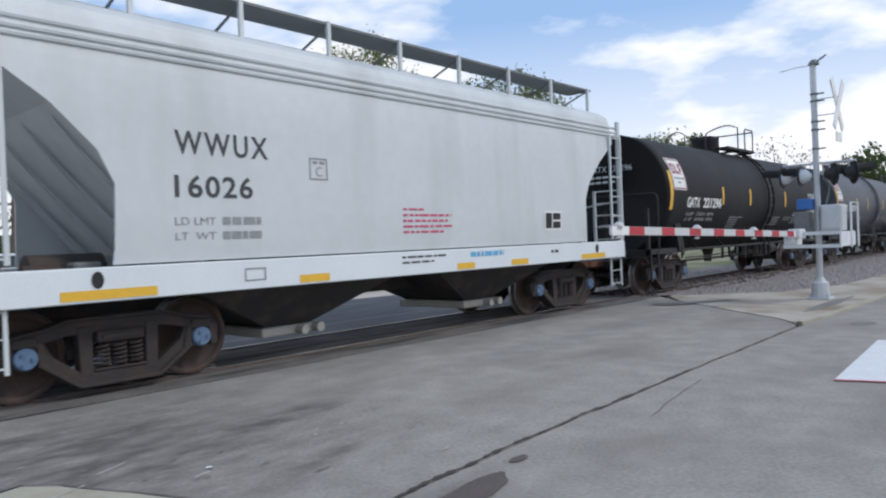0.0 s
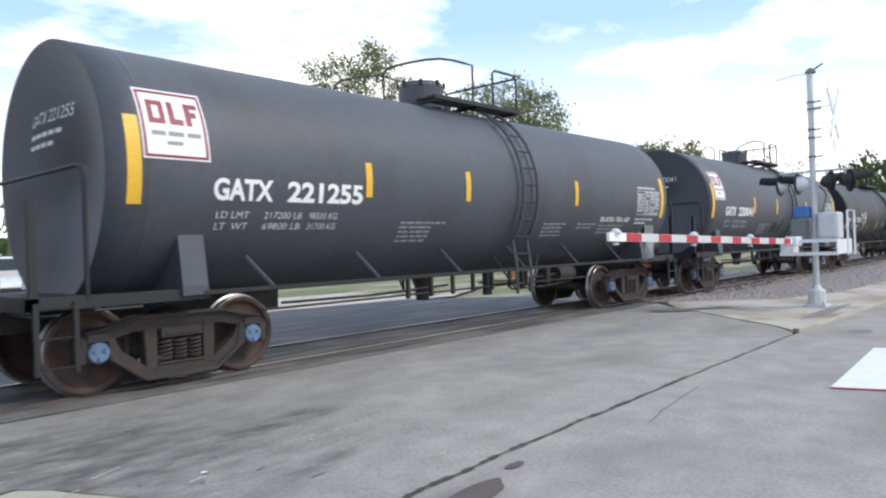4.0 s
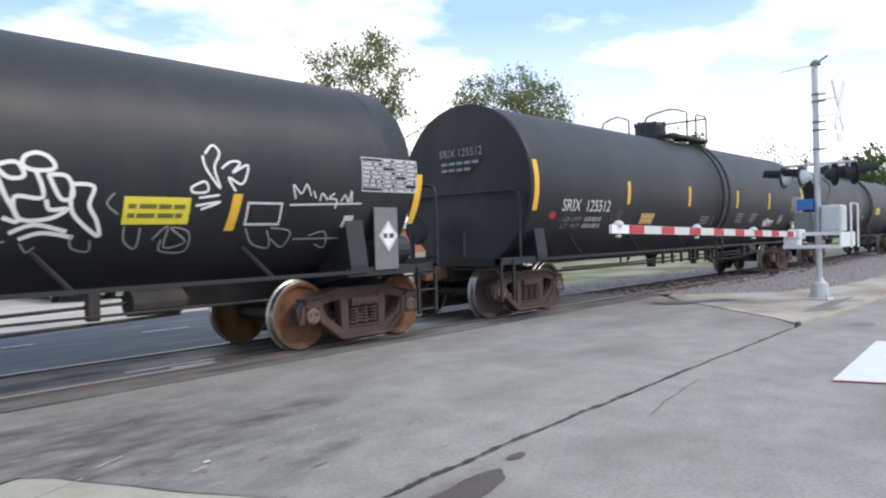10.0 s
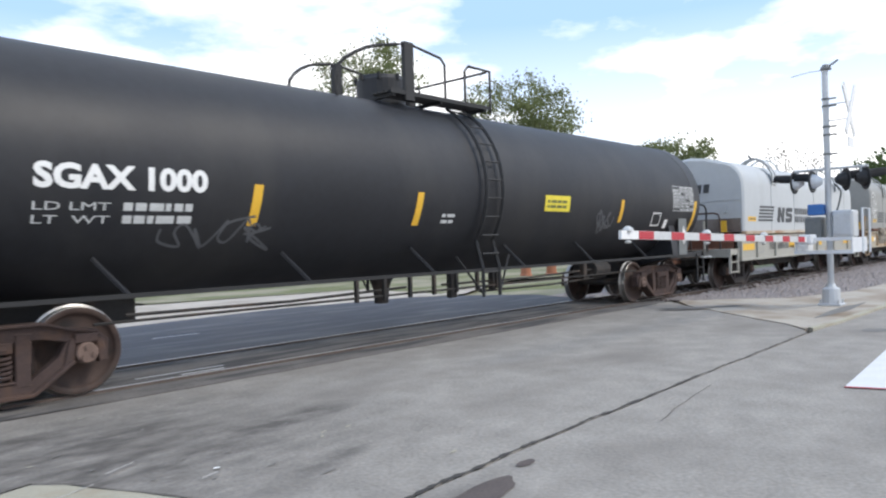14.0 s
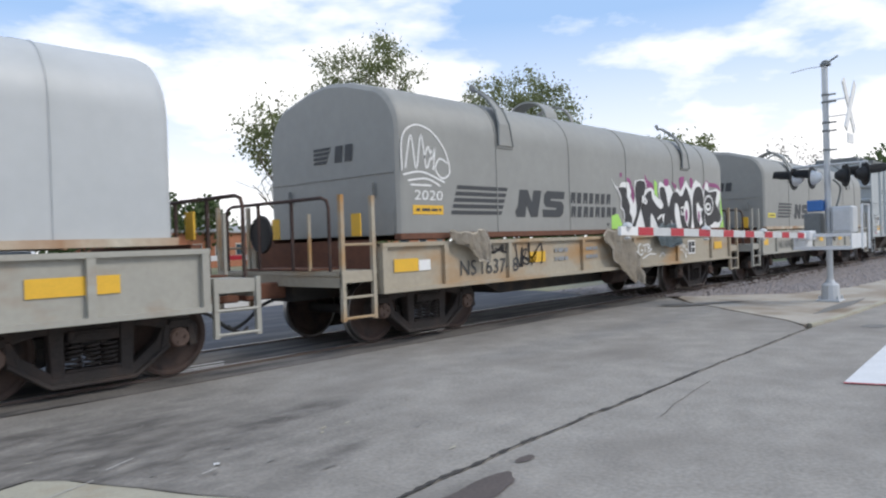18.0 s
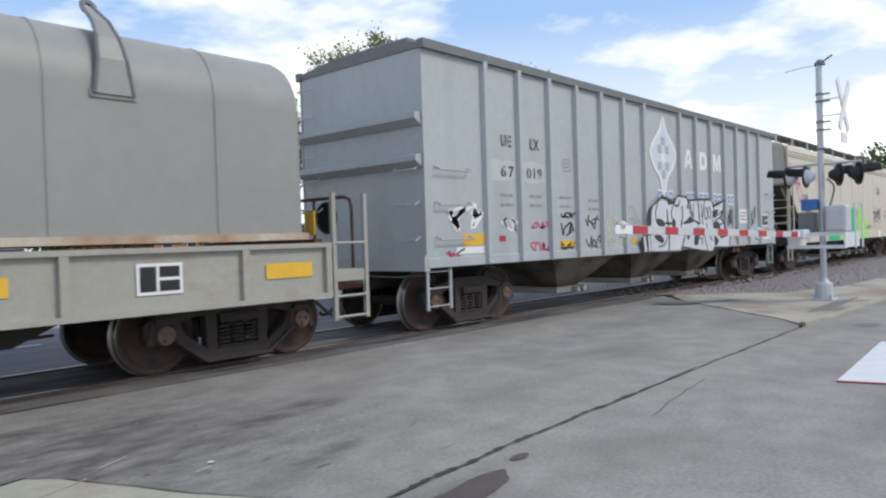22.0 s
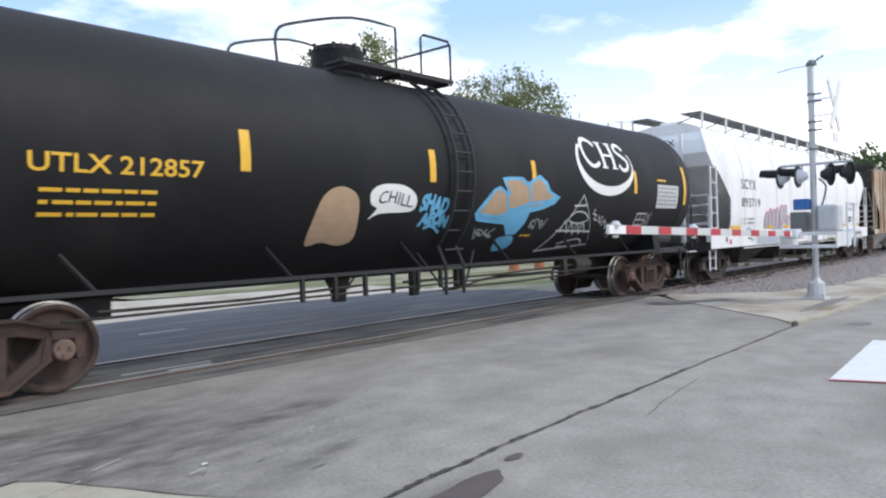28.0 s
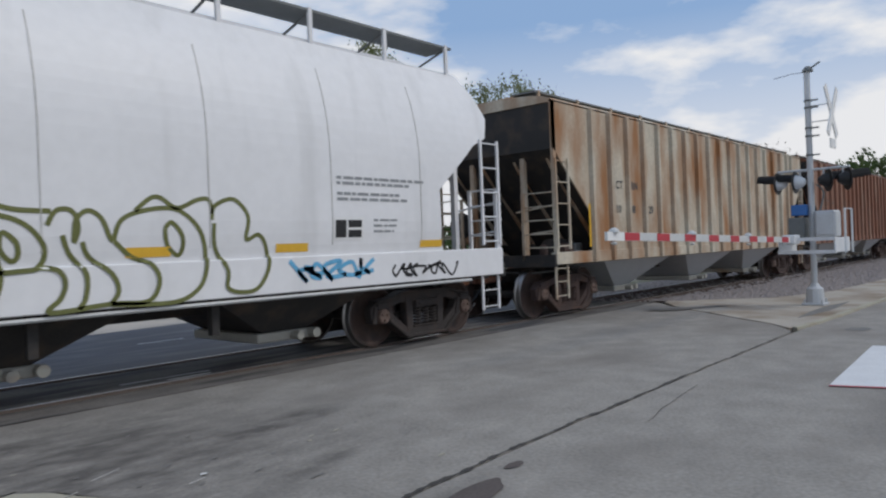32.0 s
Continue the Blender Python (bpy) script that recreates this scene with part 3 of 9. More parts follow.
# broad white crossing bar
flat("crossing_bar", [(7.85, -7.2), (10.9, -7.02), (11.2, -8.6), (8.35, -8.9)], -0.027, "paintline", "white painted crossing bar")
flat("crossing_bar_edge", [(7.83, -7.21), (8.33, -8.92), (8.38, -8.91), (7.88, -7.2)], -0.022, "red", "thin red edge of the painted bar")
# pavement with its kerb, then ballast
walk_pts = [(16.5, -1.6), (15.45, -2.3), (14.55, -3.3), (13.36, -4.58), (12.95, -5.1), (12.3, -5.6), (13.5, -5.75), (17, -5.85), (40, -6.85), (90, -8.15), (90, -6.6), (40, -5.3), (20.5, -4.35), (18.2, -3.6), (17.2, -2.2), (17.0, -1.6)]
flat("pavement_walk", wobble(walk_pts, 0.03, 8, 0.4), -0.014, "walkway", "sandy worn concrete pavement", depth=0.14)
flat("kerb", wobble([(12.4, -5.62), (13.5, -5.72), (17, -5.80), (40, -6.78), (40, -6.9), (17, -5.92), (13.5, -5.84), (12.3, -5.72)], 0.02, 3, 0.4), 0.004, "pad", "low concrete kerb", depth=0.1)
spot("walk_stain", 15.6, -5.35, 1.6, 0.12, "stain", "brown stain along the kerb", -0.008, seed=61, turn=-0.02)
spot("road_patch", 15.0, -2.75, 0.9, 0.22, "asphalt_old", "dark asphalt patch at the pavement", -0.006, seed=62, turn=-0.7)
spot("manhole_cover", 12.7, -6.5, 0.25, 0.16, "stain", "worn round cover in the street", -0.028, seed=70)
flat("ballast_bed", [(16.9, -1.75), (17.6, -3.0), (18.4, -3.7), (21, -4.4), (40, -5.4), (90, -6.7), (300, -6.7), (300, 3.2), (17.6, 3.2), (16.5, 1.6), (16.5, -1.5)], -0.10, "ballast", "grey-brown ballast under the line")
# loose ballast stones
bm = B()
rnd = random.Random(11)
for i in range(5200):
    x = 16.8 + 34 * rnd.random() ** 1.7
    y = rnd.uniform(-1.7 - min((x - 16.6) * 1.2, 3.3), -1.15) if rnd.random() < 0.8 else rnd.uniform(-1.1, 2.6)
    s = rnd.uniform(0.025, 0.06)
    c = (x, y, -0.09 + s * 0.4 + 0.06 * max(0, 1 - abs(y + 1.6)))
    v = [bm.verts.new((c[0] + s * a * rnd.uniform(0.7, 1.3), c[1] + s * b * rnd.uniform(0.7, 1.3), c[2] + s * d * rnd.uniform(0.6, 1.1))) for a, b, d in ((1, 0, 0), (0, 1, 0), (-1, 0, 0), (0, -1, 0), (0, 0, 1))]
    for q in ((0, 1, 4), (1, 2, 4), (2, 3, 4), (3, 0, 4)):
        bm.faces.new([v[k] for k in q])
tagged(part("ballast_stones", bm, "stone_mix", None), "loose crushed ballast stones", "", "", "stuff")
# crossing panels and rails
flat("crossing_near", wobble([(-40, -1.42), (16.45, -1.42), (16.45, -0.84), (-40, -0.84)], 0.02, 5, 0.6), -0.024, "asphalt_old", "cracked asphalt along the near rail")
flat("crossing_mid", [(-40, -0.62), (16.4, -0.62), (16.4, 0.68), (-40, 0.68)], -0.022, "asphalt_old", "oily asphalt between the rails")
flat("crossing_far", wobble([(-40, 0.84), (16.5, 0.84), (17.5, 3.2), (17.0, 4.5), (15.5, 6.4), (11.0, 7.0), (5.0, 6.3), (-40, 5.6)], 0.05, 2, 0.7), -0.035, "asphalt", "dark asphalt road across the line, tinted blue for skylight")
flat("road_far", wobble([(-60, 5.3), (5.0, 6.1), (12.0, 6.8), (17.5, 6.0), (24, 9.5), (18, 11.5), (10, 13), (9, 60), (-60, 60)], 0.08, 12, 1.0), -0.06, "gravel", "pale concrete forecourt beyond the line")
for s in (-1, 1):
    bm = B()
    pr = [(-0.036, 0.0), (0.036, 0.0), (0.037, -0.035), (0.010, -0.05), (0.010, -0.12), (0.07, -0.15), (-0.07, -0.15), (-0.010, -0.12), (-0.010, -0.05), (-0.037, -0.035)]
    prism(bm, [(y + s * 0.754, z) for y, z in pr], -60, 300, "x")
    r = tagged(part("rail", fixed(bm), "rail", None), "steel rail with a polished top", "rail", "rails", "structure")
    bm = B()
    bm.faces.new([bm.verts.new(p) for p in ((-60, s * 0.754 - 0.03, 0.0015), (300, s * 0.754 - 0.03, 0.0015), (300, s * 0.754 + 0.03, 0.0015), (-60, s * 0.754 + 0.03, 0.0015))])
    part("rail_head", bm, "tread", r, "shiny worn running surface")
tb = B()
box(tb, -0.11, 0.11, -1.3, 1.3, -0.19, -0.075)
tie0 = tagged(part("tie", tb, "tie", None), "dark timber tie in the ballast", "tie", "ties", "structure")
tie0.location.x = 16.9
for k in range(1, 60):
    copy_thing(tie0, pose(16.9 + k * 0.5, 0, 0, 0, 0, rnd.uniform(-1, 1)))
for x0, x1, y in ((3.9, 5.1, -0.35), (4.4, 5.0, -0.55), (3.2, 4.3, 3.75), (6.0, 6.9, 3.6)):
    flat("lane_mark", [(x0, y), (x1, y - 0.01), (x1, y + 0.05), (x0, y + 0.06)], -0.018, "paintline", "worn white line")
flat("grass_verge", wobble([(17, 6.6), (24, 9.2), (60, 7.0), (300, 6.0), (300, 60), (9.6, 60), (10.5, 13.2), (18, 11.7)], 0.1, 5, 1.5), -0.05, "grass", "mown grass across the road")


# ---- crossing signal with its gate ----
def signal(at):
    sg = tagged(new("crossing_signal"), "galvanised crossing signal mast with a lowered red and white gate", "crossing signal")
    sg.matrix_basis = pose(*at)
    part("base_plate", fixed(box(B(), -0.22, 0.22, -0.22, 0.22, 0, 0.05, 0.01)), "galv", sg)
    part("base_cone", lathe(B(), [(0.05, 0.05), (0.05, 0.19), (0.35, 0.17), (0.40, 0.10), (0.46, 0.075), (0.46, 0.03)], 12, "z"), "galv", sg)
    for a in (45, 135, 225, 315):
        part("anchor_bolt", lathe(B(), [(0.05, 0.01), (0.05, 0.022), (0.13, 0.022), (0.13, 0.01)], 8, "z", (0.24 * math.cos(radians(a)), 0.24 * math.sin(radians(a)), 0)), "galv", sg)
    part("mast", lathe(B(), [(0.4, 0.03), (0.4, 0.062), (4.95, 0.062), (4.97, 0.02)], 16, "z"), "galv", sg)
    for z in (3.15, 3.55, 3.72, 4.15, 4.3):
        band = part("mast_band", lathe(B(), [(z, 0.05), (z, 0.078), (z + 0.04, 0.078), (z + 0.04, 0.05)], 12, "z"), "galv_dark", sg)
        part("band_bolt", box(B(), -0.02, 0.02, -0.20, -0.07, z + 0.005, z + 0.035), "galv_dark", band)
    part("bell_arm", tube(B(), [(0, 0, 4.93), (0.0, 0.3, 4.94), (0.0, 0.66, 4.90)], 0.009, 5), "galv", sg)
    part("bell", lathe(B(), [(4.92, 0.01), (4.93, 0.11), (4.98, 0.10), (5.04, 0.05), (5.05, 0.01)], 14, "z", (0, -0.02, 0)), "galv_dark", sg)
    part("finial", tube(B(), [(0, -0.05, 4.98), (0, -0.26, 5.1)], 0.02, 5), "galv_dark", sg)
    # crossed boards on brackets beside the mast
    for t in (-1, 1):
        bm = B()
        box(bm, -0.60, 0.60, -0.012, 0.012, -0.085, 0.085)
        o = part("crossbuck_board", bm, "white", sg)
        o.matrix_basis = pose(-0.05, -0.46, 4.03, 0, 0, -3) @ pose(0, t * 0.014, 0, 0, t * 56, 0)
    for z in (3.86, 4.2):
        part("board_arm", tube(B(), [(0, 0, z), (-0.03, -0.48, z)], 0.012, 5), "galv", sg)
    part("number_board", box(B(), -0.18, 0.18, -0.01, 0.01, -0.1, 0.1), "white", sg).matrix_basis = pose(-0.05, -0.46, 3.36, 0, 0, -3)
    # lamps with hoods on a cross arm, two facing each way along the road
    part("lamp_arm", tube(B(), [(0, -0.75, 2.86), (0, 0.66, 2.86)], 0.028, 6), "galv", sg)
    for y, yaw, shell in ((0.62, -4, "galv_pale"), (0.26, -4, "galv_pale"), (-0.30, -146, "black"), (-0.66, -146, "black")):
        head = part("lamp_housing", lathe(B(), [(-0.16, 0.02), (-0.15, 0.07), (-0.06, 0.13), (0.02, 0.155), (0.04, 0.15)], 18, "y"), shell, sg)
        head.matrix_basis = pose(0.0, y, 2.62, 0, 0, yaw)
        part("lamp_stem", tube(B(), [(0, -0.05, 0.1), (0, -0.05, 0.24)], 0.02, 5), "galv", head)
        part("lamp_disc", lathe(B(), [(0.03, 0.01), (0.03, 0.24), (0.045, 0.24), (0.045, 0.01)], 22, "y"), "black", head)
        part("lamp_lens", lathe(B(), [(0.05, 0.01), (0.05, 0.14), (0.075, 0.11), (0.085, 0.01)], 18, "y"), "lens", head)
        bm = B()
        for k in range(9):
            a = math.pi * (k / 8)
            for w in (0.045, 0.42):
                bm.verts.new((0.17 * math.cos(a), w, 0.17 * math.sin(a) + (0.03 if w > 0.1 else 0)))
        bm.verts.ensure_lookup_table()
        for k in range(8):
            bm.faces.new([bm.verts[i] for i in (2 * k, 2 * k + 1, 2 * k + 3, 2 * k + 2)])
        bmesh.ops.solidify(bm, geom=bm.faces[:], thickness=0.008)
        part("lamp_hood", bm, "black", head)
    # gate machine and arm
    part("gate_machine", fixed(box(B(), -0.24, 0.22, -0.50, -0.10, 1.42, 1.98, 0.03)), "galv", sg)
    part("machine_door", fixed(box(B(), -0.26, -0.24, -0.46, -0.14, 1.48, 1.92, 0.008)), "galv", sg)
    part("counter_box", fixed(box(B(), -0.22, 0.2, 0.10, 0.42, 1.42, 1.86, 0.02)), "galv_dark", sg)
    part("junction_box", fixed(box(B(), -0.20, 0.05, 0.06, 0.36, 1.90, 2.13, 0.015)), "bluebox", sg)
    for y in (-0.58, 0.46):
        part("arm_side_plate", fixed(box(B(), -0.75, 0.45, y - 0.015, y + 0.015, 1.12, 1.42, 0.006)), "galv_pale", sg)
    for z in (1.14, 1.40):
        part("frame_bar", box(B(), -0.78, -0.70, -0.60, 0.48, z - 0.035, z + 0.035), "galv_pale", sg)
    part("arm_clamp", fixed(box(B(), -0.95, -0.55, 0.10, 0.34, 1.30, 1.50, 0.02)), "galv_pale", sg)
    part("guard_frame", tube(B(), [(0.3, -0.68, 1.1), (0.3, -0.68, 2.0), (-0.3, -0.68, 2.0), (-0.3, -0.68, 1.1)], 0.022, 5), "galv_pale", sg)
    part("cable", tube(B(), smooth_line([(0.03, -0.1, 2.55), (0.05, -0.22, 2.4), (0.06, -0.2, 2.2), (0.05, -0.14, 1.98)]), 0.02, 5), "galv_dark", sg)
    arm = part("gate_arm", box(B(), -8.55, -0.85, 0.18, 0.22, 1.345, 1.455), "white", sg, "white gate arm with red reflector bands")
    arm.matrix_basis = Matrix.Translation((-0.85, 0.2, 1.40)) @ Matrix.Rotation(radians(1.35), 4, "Y") @ Matrix.Translation((0.85, -0.2, -1.40))
    for k in range(8):
        x = -8.10 + k * 0.94
        bm = box(B(), x, x + 0.41, 0.172, 0.228, 1.348, 1.452)
        part("red_band", bm, "red", arm)
        if k < 7:
            bm = box(B(), x + 0.41, x + 0.94, 0.176, 0.224, 1.348, 1.452)
            part("silver_band", bm, "offwhite", arm)
    for x in (-8.35, -5.9, -3.4):
        part("arm_lamp", lathe(B(), [(1.45, 0.02), (1.45, 0.075), (1.475, 0.065), (1.51, 0.025)], 10, "z", (x, 0.2, 0)), "offwhite", arm)
        part("arm_lamp", lathe(B(), [(1.33, 0.02), (1.31, 0.05), (1.29, 0.02)], 8, "z", (x, 0.2, 0)), "offwhite", arm)
    return sg


signal((16.55, -4.93, -0.02))


def far_gate(at, length):
    g = tagged(new("crossing_gate"), "lowered red and white gate across the far road", "crossing gate")
    g.matrix_basis = pose(*at)
    arm = part("gate_arm", box(B(), 0, length, -0.02, 0.02, 1.28, 1.40), "white", g)
    for k in range(int(length / 1.0)):
        part("red_band", box(B(), 0.2 + k * 1.0, 0.68 + k * 1.0, -0.03, 0.03, 1.283, 1.397), "red", arm)
    part("mast", lathe(B(), [(0, 0.03), (0, 0.06), (3.6, 0.06), (3.6, 0.02)], 12, "z", (-0.4, 0, 0)), "galv", g)
    part("gate_machine", fixed(box(B(), -0.7, -0.1, -0.25, 0.25, 0.9, 1.6, 0.03)), "galv", g)
    return g


far_gate((-1.2, 6.0, -0.05), 11.5)


# ---- waiting road vehicles beyond the gate ----
def road_car(at, yaw, paint, label, tall=0.0):
    c = tagged(new("parked_car"), label, "car", "vehicles waiting at the crossing")
    c.matrix_basis = pose(*at, 0, 0, yaw)
    low = [(-2.2, 0.35), (-2.25, 0.62), (-2.1, 0.82), (-1.0, 0.95 + tall * 0.3), (1.9, 0.98 + tall * 0.3), (2.2, 0.85), (2.25, 0.4), (2.0, 0.28), (-2.0, 0.28)]
    bm = fixed(prism(B(), low, -0.88, 0.88))
    bmesh.ops.bevel(bm, geom=bm.edges[:], offset=0.05, segments=2, affect="EDGES")
    body = part("body", bm, paint, c)
    hi = [(-1.05, 0.93 + tall * 0.3), (-0.35, 1.42 + tall), (1.1, 1.46 + tall), (1.85, 0.96 + tall * 0.3)]
    bm = fixed(prism(B(), hi, -0.72, 0.72))
    bmesh.ops.bevel(bm, geom=bm.edges[:], offset=0.06, segments=2, affect="EDGES")
    part("cabin", bm, paint, c)
    bm = B()
    bm.faces.new([bm.verts.new(p) for p in ((-1.0, -0.62, 0.99 + tall * 0.3), (-1.0, 0.62, 0.99 + tall * 0.3), (-0.42, 0.56, 1.37 + tall), (-0.42, -0.56, 1.37 + tall))])
    bmesh.ops.solidify(bm, geom=bm.faces[:], thickness=-0.03)
    part("windscreen", bm, "window", c)
    for y in (-1, 1):
        bm = prism(B(), [(-0.85, 1.0 + tall * 0.3), (-0.35, 1.36 + tall), (1.05, 1.38 + tall), (1.55, 1.02 + tall * 0.3)], y * 0.715, y * 0.735)
        part("side_window", fixed(bm), "window", c)
        part("headlight", fixed(box(B(), -2.25, -2.14, y * 0.66 - 0.14, y * 0.66 + 0.14, 0.62, 0.74, 0.02)), "headlight", c)
        for x in (-1.4, 1.4):
            w = part("wheel", lathe(B(), [(-0.1, 0.1), (-0.1, 0.3), (-0.06, 0.33), (0.06, 0.33), (0.1, 0.3), (0.1, 0.1)], 20, "y", (x, y * 0.8, 0.33)), "tyre", c)
            part("rim", lathe(B(), [(-0.105, 0.02), (-0.105, 0.2), (-0.09, 0.21), (0.105, 0.2), (0.105, 0.02)], 14, "y", (x, y * 0.8, 0.33)), "galv", w)
    part("grille", box(B(), -2.27, -2.2, -0.4, 0.4, 0.45, 0.62), "black", c)
    part("bumper", fixed(box(B(), -2.30, -2.1, -0.85, 0.85, 0.33, 0.46, 0.03)), paint, c)
    return c


road_car((9.3, 15.5, -0.06), 83, "car_blue", "deep blue saloon waiting at the gate")
road_car((6.3, 16.2, -0.06), 80, "car_grey", "dark grey estate with its headlights on", 0.2)
road_car((9.4, 22.5, -0.06), 85, "car_white", "white van-like car in the queue", 0.35)
road_car((1.5, 21.0, -0.06), 80, "car_red", "red car in the queue")


# ---- buildings and poles beyond ----
def shed(at, yaw, w, d, h, wall, label, doors=2):
    b = tagged(new("building"), label, "building")
    b.matrix_basis = pose(*at, 0, 0, yaw)
    part("wall", fixed(box(B(), -w / 2, w / 2, -d / 2, d / 2, 0, h)), wall, b)
    bm = prism(B(), [(-d / 2 - 0.3, h), (d / 2 + 0.3, h), (d / 2 + 0.3, h + 0.15), (0, h + 0.9), (-d / 2 - 0.3, h + 0.15)], -w / 2 - 0.3, w / 2 + 0.3, "x")
    part("roof", fixed(bm), "roofing", b)
    for k in range(int(w / 3)):
        x = -w / 2 + 1.5 + k * 3
        wd = part("window", fixed(box(B(), x - 0.6, x + 0.6, -d / 2 - 0.04, -d / 2 + 0.02, 1.0, 2.1)), "render_wall", b)
        part("pane", fixed(box(B(), x - 0.52, x + 0.52, -d / 2 - 0.06, -d / 2 - 0.03, 1.08, 2.02)), "window", wd)
    part("door", fixed(box(B(), w / 2 - 1.3, w / 2 - 0.4, -d / 2 - 0.05, -d / 2 + 0.02, 0, 2.1)), "galv_dark", b)
    return b


shed((31, 50, -0.1), 25, 16, 8, 3.0, "brick", "low orange brick building among trees")
shed((8, 62, -0.1), 10, 12, 8, 3.4, "render_wall", "pale rendered building down the road")
shed((62, 58, -0.1), -10, 14, 8, 3.0, "brick", "low brick building behind the verge")
# orange barrels and rail parts on the verge
for x, y in ((28.7, 10.2), (29.6, 10.8), (27.6, 10.9)):
    b = tagged(part("traffic_drum", lathe(B(), [(0, 0.02), (0, 0.3), (0.08, 0.3), (0.1, 0.25), (0.9, 0.2), (0.95, 0.05)], 16, "z"), "brick", None), "orange plastic traffic drum on the grass", "traffic drum", "drums on the verge")
    b.location = (x, y, -0.06)


def pole(at, h, lean=0.0):
    p = tagged(new("utility_pole"), "weathered timber utility pole with a crossarm", "utility pole", "poles along the far road")
    p.matrix_basis = pose(*at, 0, lean, 0)
    part("shaft", lathe(B(), [(0, 0.02), (0, 0.16), (h, 0.1), (h, 0.02)], 10, "z"), "bark", p)
    part("crossarm", box(B(), -1.2, 1.2, -0.06, 0.06, h - 0.9, h - 0.75), "bark", p)
    for x in (-1.1, -0.4, 0.4, 1.1):
        part("insulator", lathe(B(), [(h - 0.75, 0.02), (h - 0.75, 0.05), (h - 0.6, 0.04), (h - 0.6, 0.01)], 8, "z", (x, 0, 0)), "galv_dark", p)
    return p


pole((9.2, 27, -0.05), 6.0, -4)
pole((4.5, 44, -0.05), 7.5)
pole((14.0, 36, -0.05), 5.5, 2)


# ---- trees ----
def tree(at, h, crown_r, crown_h, seed, material, label, leaves=2600, leaf=0.22, bare=0.0, clumps=90, spread=0.45):
    """A tapered trunk, forking limbs, and a crown of many small leaf sprays round the twig ends."""
    rnd = random.Random(seed)
    t = tagged(new("tree"), label, "tree")
    t.matrix_basis = pose(*at)
    bm = B()
    ends = []

    def limb(p, d, length, r, depth):
        pts, q = [p], Vector(p)
        for k in range(4):
            d = (d + Vector((rnd.uniform(-1, 1), rnd.uniform(-1, 1), rnd.uniform(-0.3, 0.6))) * 0.16).normalized()
            q = q + d * length / 4
            pts.append(q.copy())
        if r > 0.012:
            for a, b, ra in zip(pts, pts[1:], (r, r * 0.88, r * 0.76, r * 0.64)):
                tube(bm, [a, b], max(ra, 0.012), 5 if depth < 2 else 4)
        if depth >= 3 or length < 0.7:
            ends.extend(pts[1:])
            return
        ends.extend(pts[3:])
        for k in range(rnd.choice((3, 3, 4)) if depth else 5):
            a = rnd.uniform(0, math.tau)
            side = Vector((math.cos(a), math.sin(a), rnd.uniform(-0.1, 0.7)))
            nd = (d * 0.6 + side * 0.8).normalized()
            limb(pts[rnd.choice((2, 3, 4))], nd, length * rnd.uniform(0.55, 0.8), r * 0.5, depth + 1)
    limb(Vector((0, 0, 0)), Vector((0, 0, 1)), h * 0.36, h * 0.012, 0)
    part("trunk", bm, "bark", t)
    bm = B()
    zc, sprays = h - crown_h / 2, []
    while len(sprays) < clumps:
        q = Vector((rnd.uniform(-1, 1), rnd.uniform(-1, 1), rnd.uniform(-1, 1)))
        if 0.2 < q.length < 1 and (q.length > 0.55 or rnd.random() < 0.4):
            lump = 0.86 + 0.3 * noise.noise(q.normalized() * 1.9 + Vector((seed * 1.7, 0, 0)))
            sprays.append(Vector((q.x * crown_r * lump, q.y * crown_r * lump, zc + q.z * crown_h / 2 * lump)))
    for i in range(leaves):
        c = rnd.choice(sprays) + Vector((rnd.gauss(0, 1), rnd.gauss(0, 1), rnd.gauss(0, 0.7))) * spread
        if noise.noise(c * 0.6 + Vector((seed, 0, 0))) < -0.3 + bare * 0.6:
            continue
        n = Vector((rnd.gauss(0, 1), rnd.gauss(0, 1), rnd.gauss(0.5, 1))).normalized()
        u = n.orthogonal().normalized()
        w = n.cross(u)
        a = leaf * rnd.uniform(0.6, 1.3)
        bm.faces.new([bm.verts.new(c + u * a * p + w * a * q) for p, q in ((-1, 0), (0, -0.5), (1, 0), (0, 0.5))])
    part("crown", bm, material, t)
    # a few visible branches reaching into the scaled crown
    for k in range(22):
        c = rnd.choice(sprays)
        part("branch", tube(B(), [(0, 0, h * 0.3), (c.x * 0.4, c.y * 0.4, h * 0.3 + (c.z - h * 0.3) * 0.6), tuple(c)], 0.022, 4), "bark", t)
    return t


tree((31.0, 25.4, -0.1), 15.3, 4.3, 7.5, 3, "leaf", "tall thin-leaved tree in spring leaf", 13000, 0.105, 0.12, 80, 0.42)
tree((42.3, 21.9, -0.1), 14.7, 5.0, 8.0, 8, "leaf", "broad tree with fresh green leaves", 17000, 0.12, 0.05, 110, 0.45)
tree((22.2, 21.8, -0.1), 9.6, 2.6, 5.2, 61, "leaf", "smaller leafy tree beside the tall one", 5200, 0.11, 0.05, 70, 0.4)
tree((39.5, 31, -0.1), 12.5, 3.6, 7.0, 15, "leaf_dark", "slender half-bare tree between larger ones", 1500, 0.11, 0.3)
tree((67.3, 21.2, -0.1), 12.0, 4.2, 6.5, 21, "leaf", "fresh green tree behind the line", 5000, 0.2)
tree((77.5, 14, -0.1), 11.2, 5.0, 6.0, 24, "bark", "bare-twigged tree far along the line", 900, 0.14, 0.2)
tree((84.0, 6.5, -0.1), 9.5, 5.0, 6.0, 29, "leaf_dark", "dark tree far along the line", 1500, 0.3)
tree((97.0, 9.0, -0.1), 11.0, 5.0, 7.0, 33, "leaf_dark", "dark tree far along the line", 1200, 0.35)
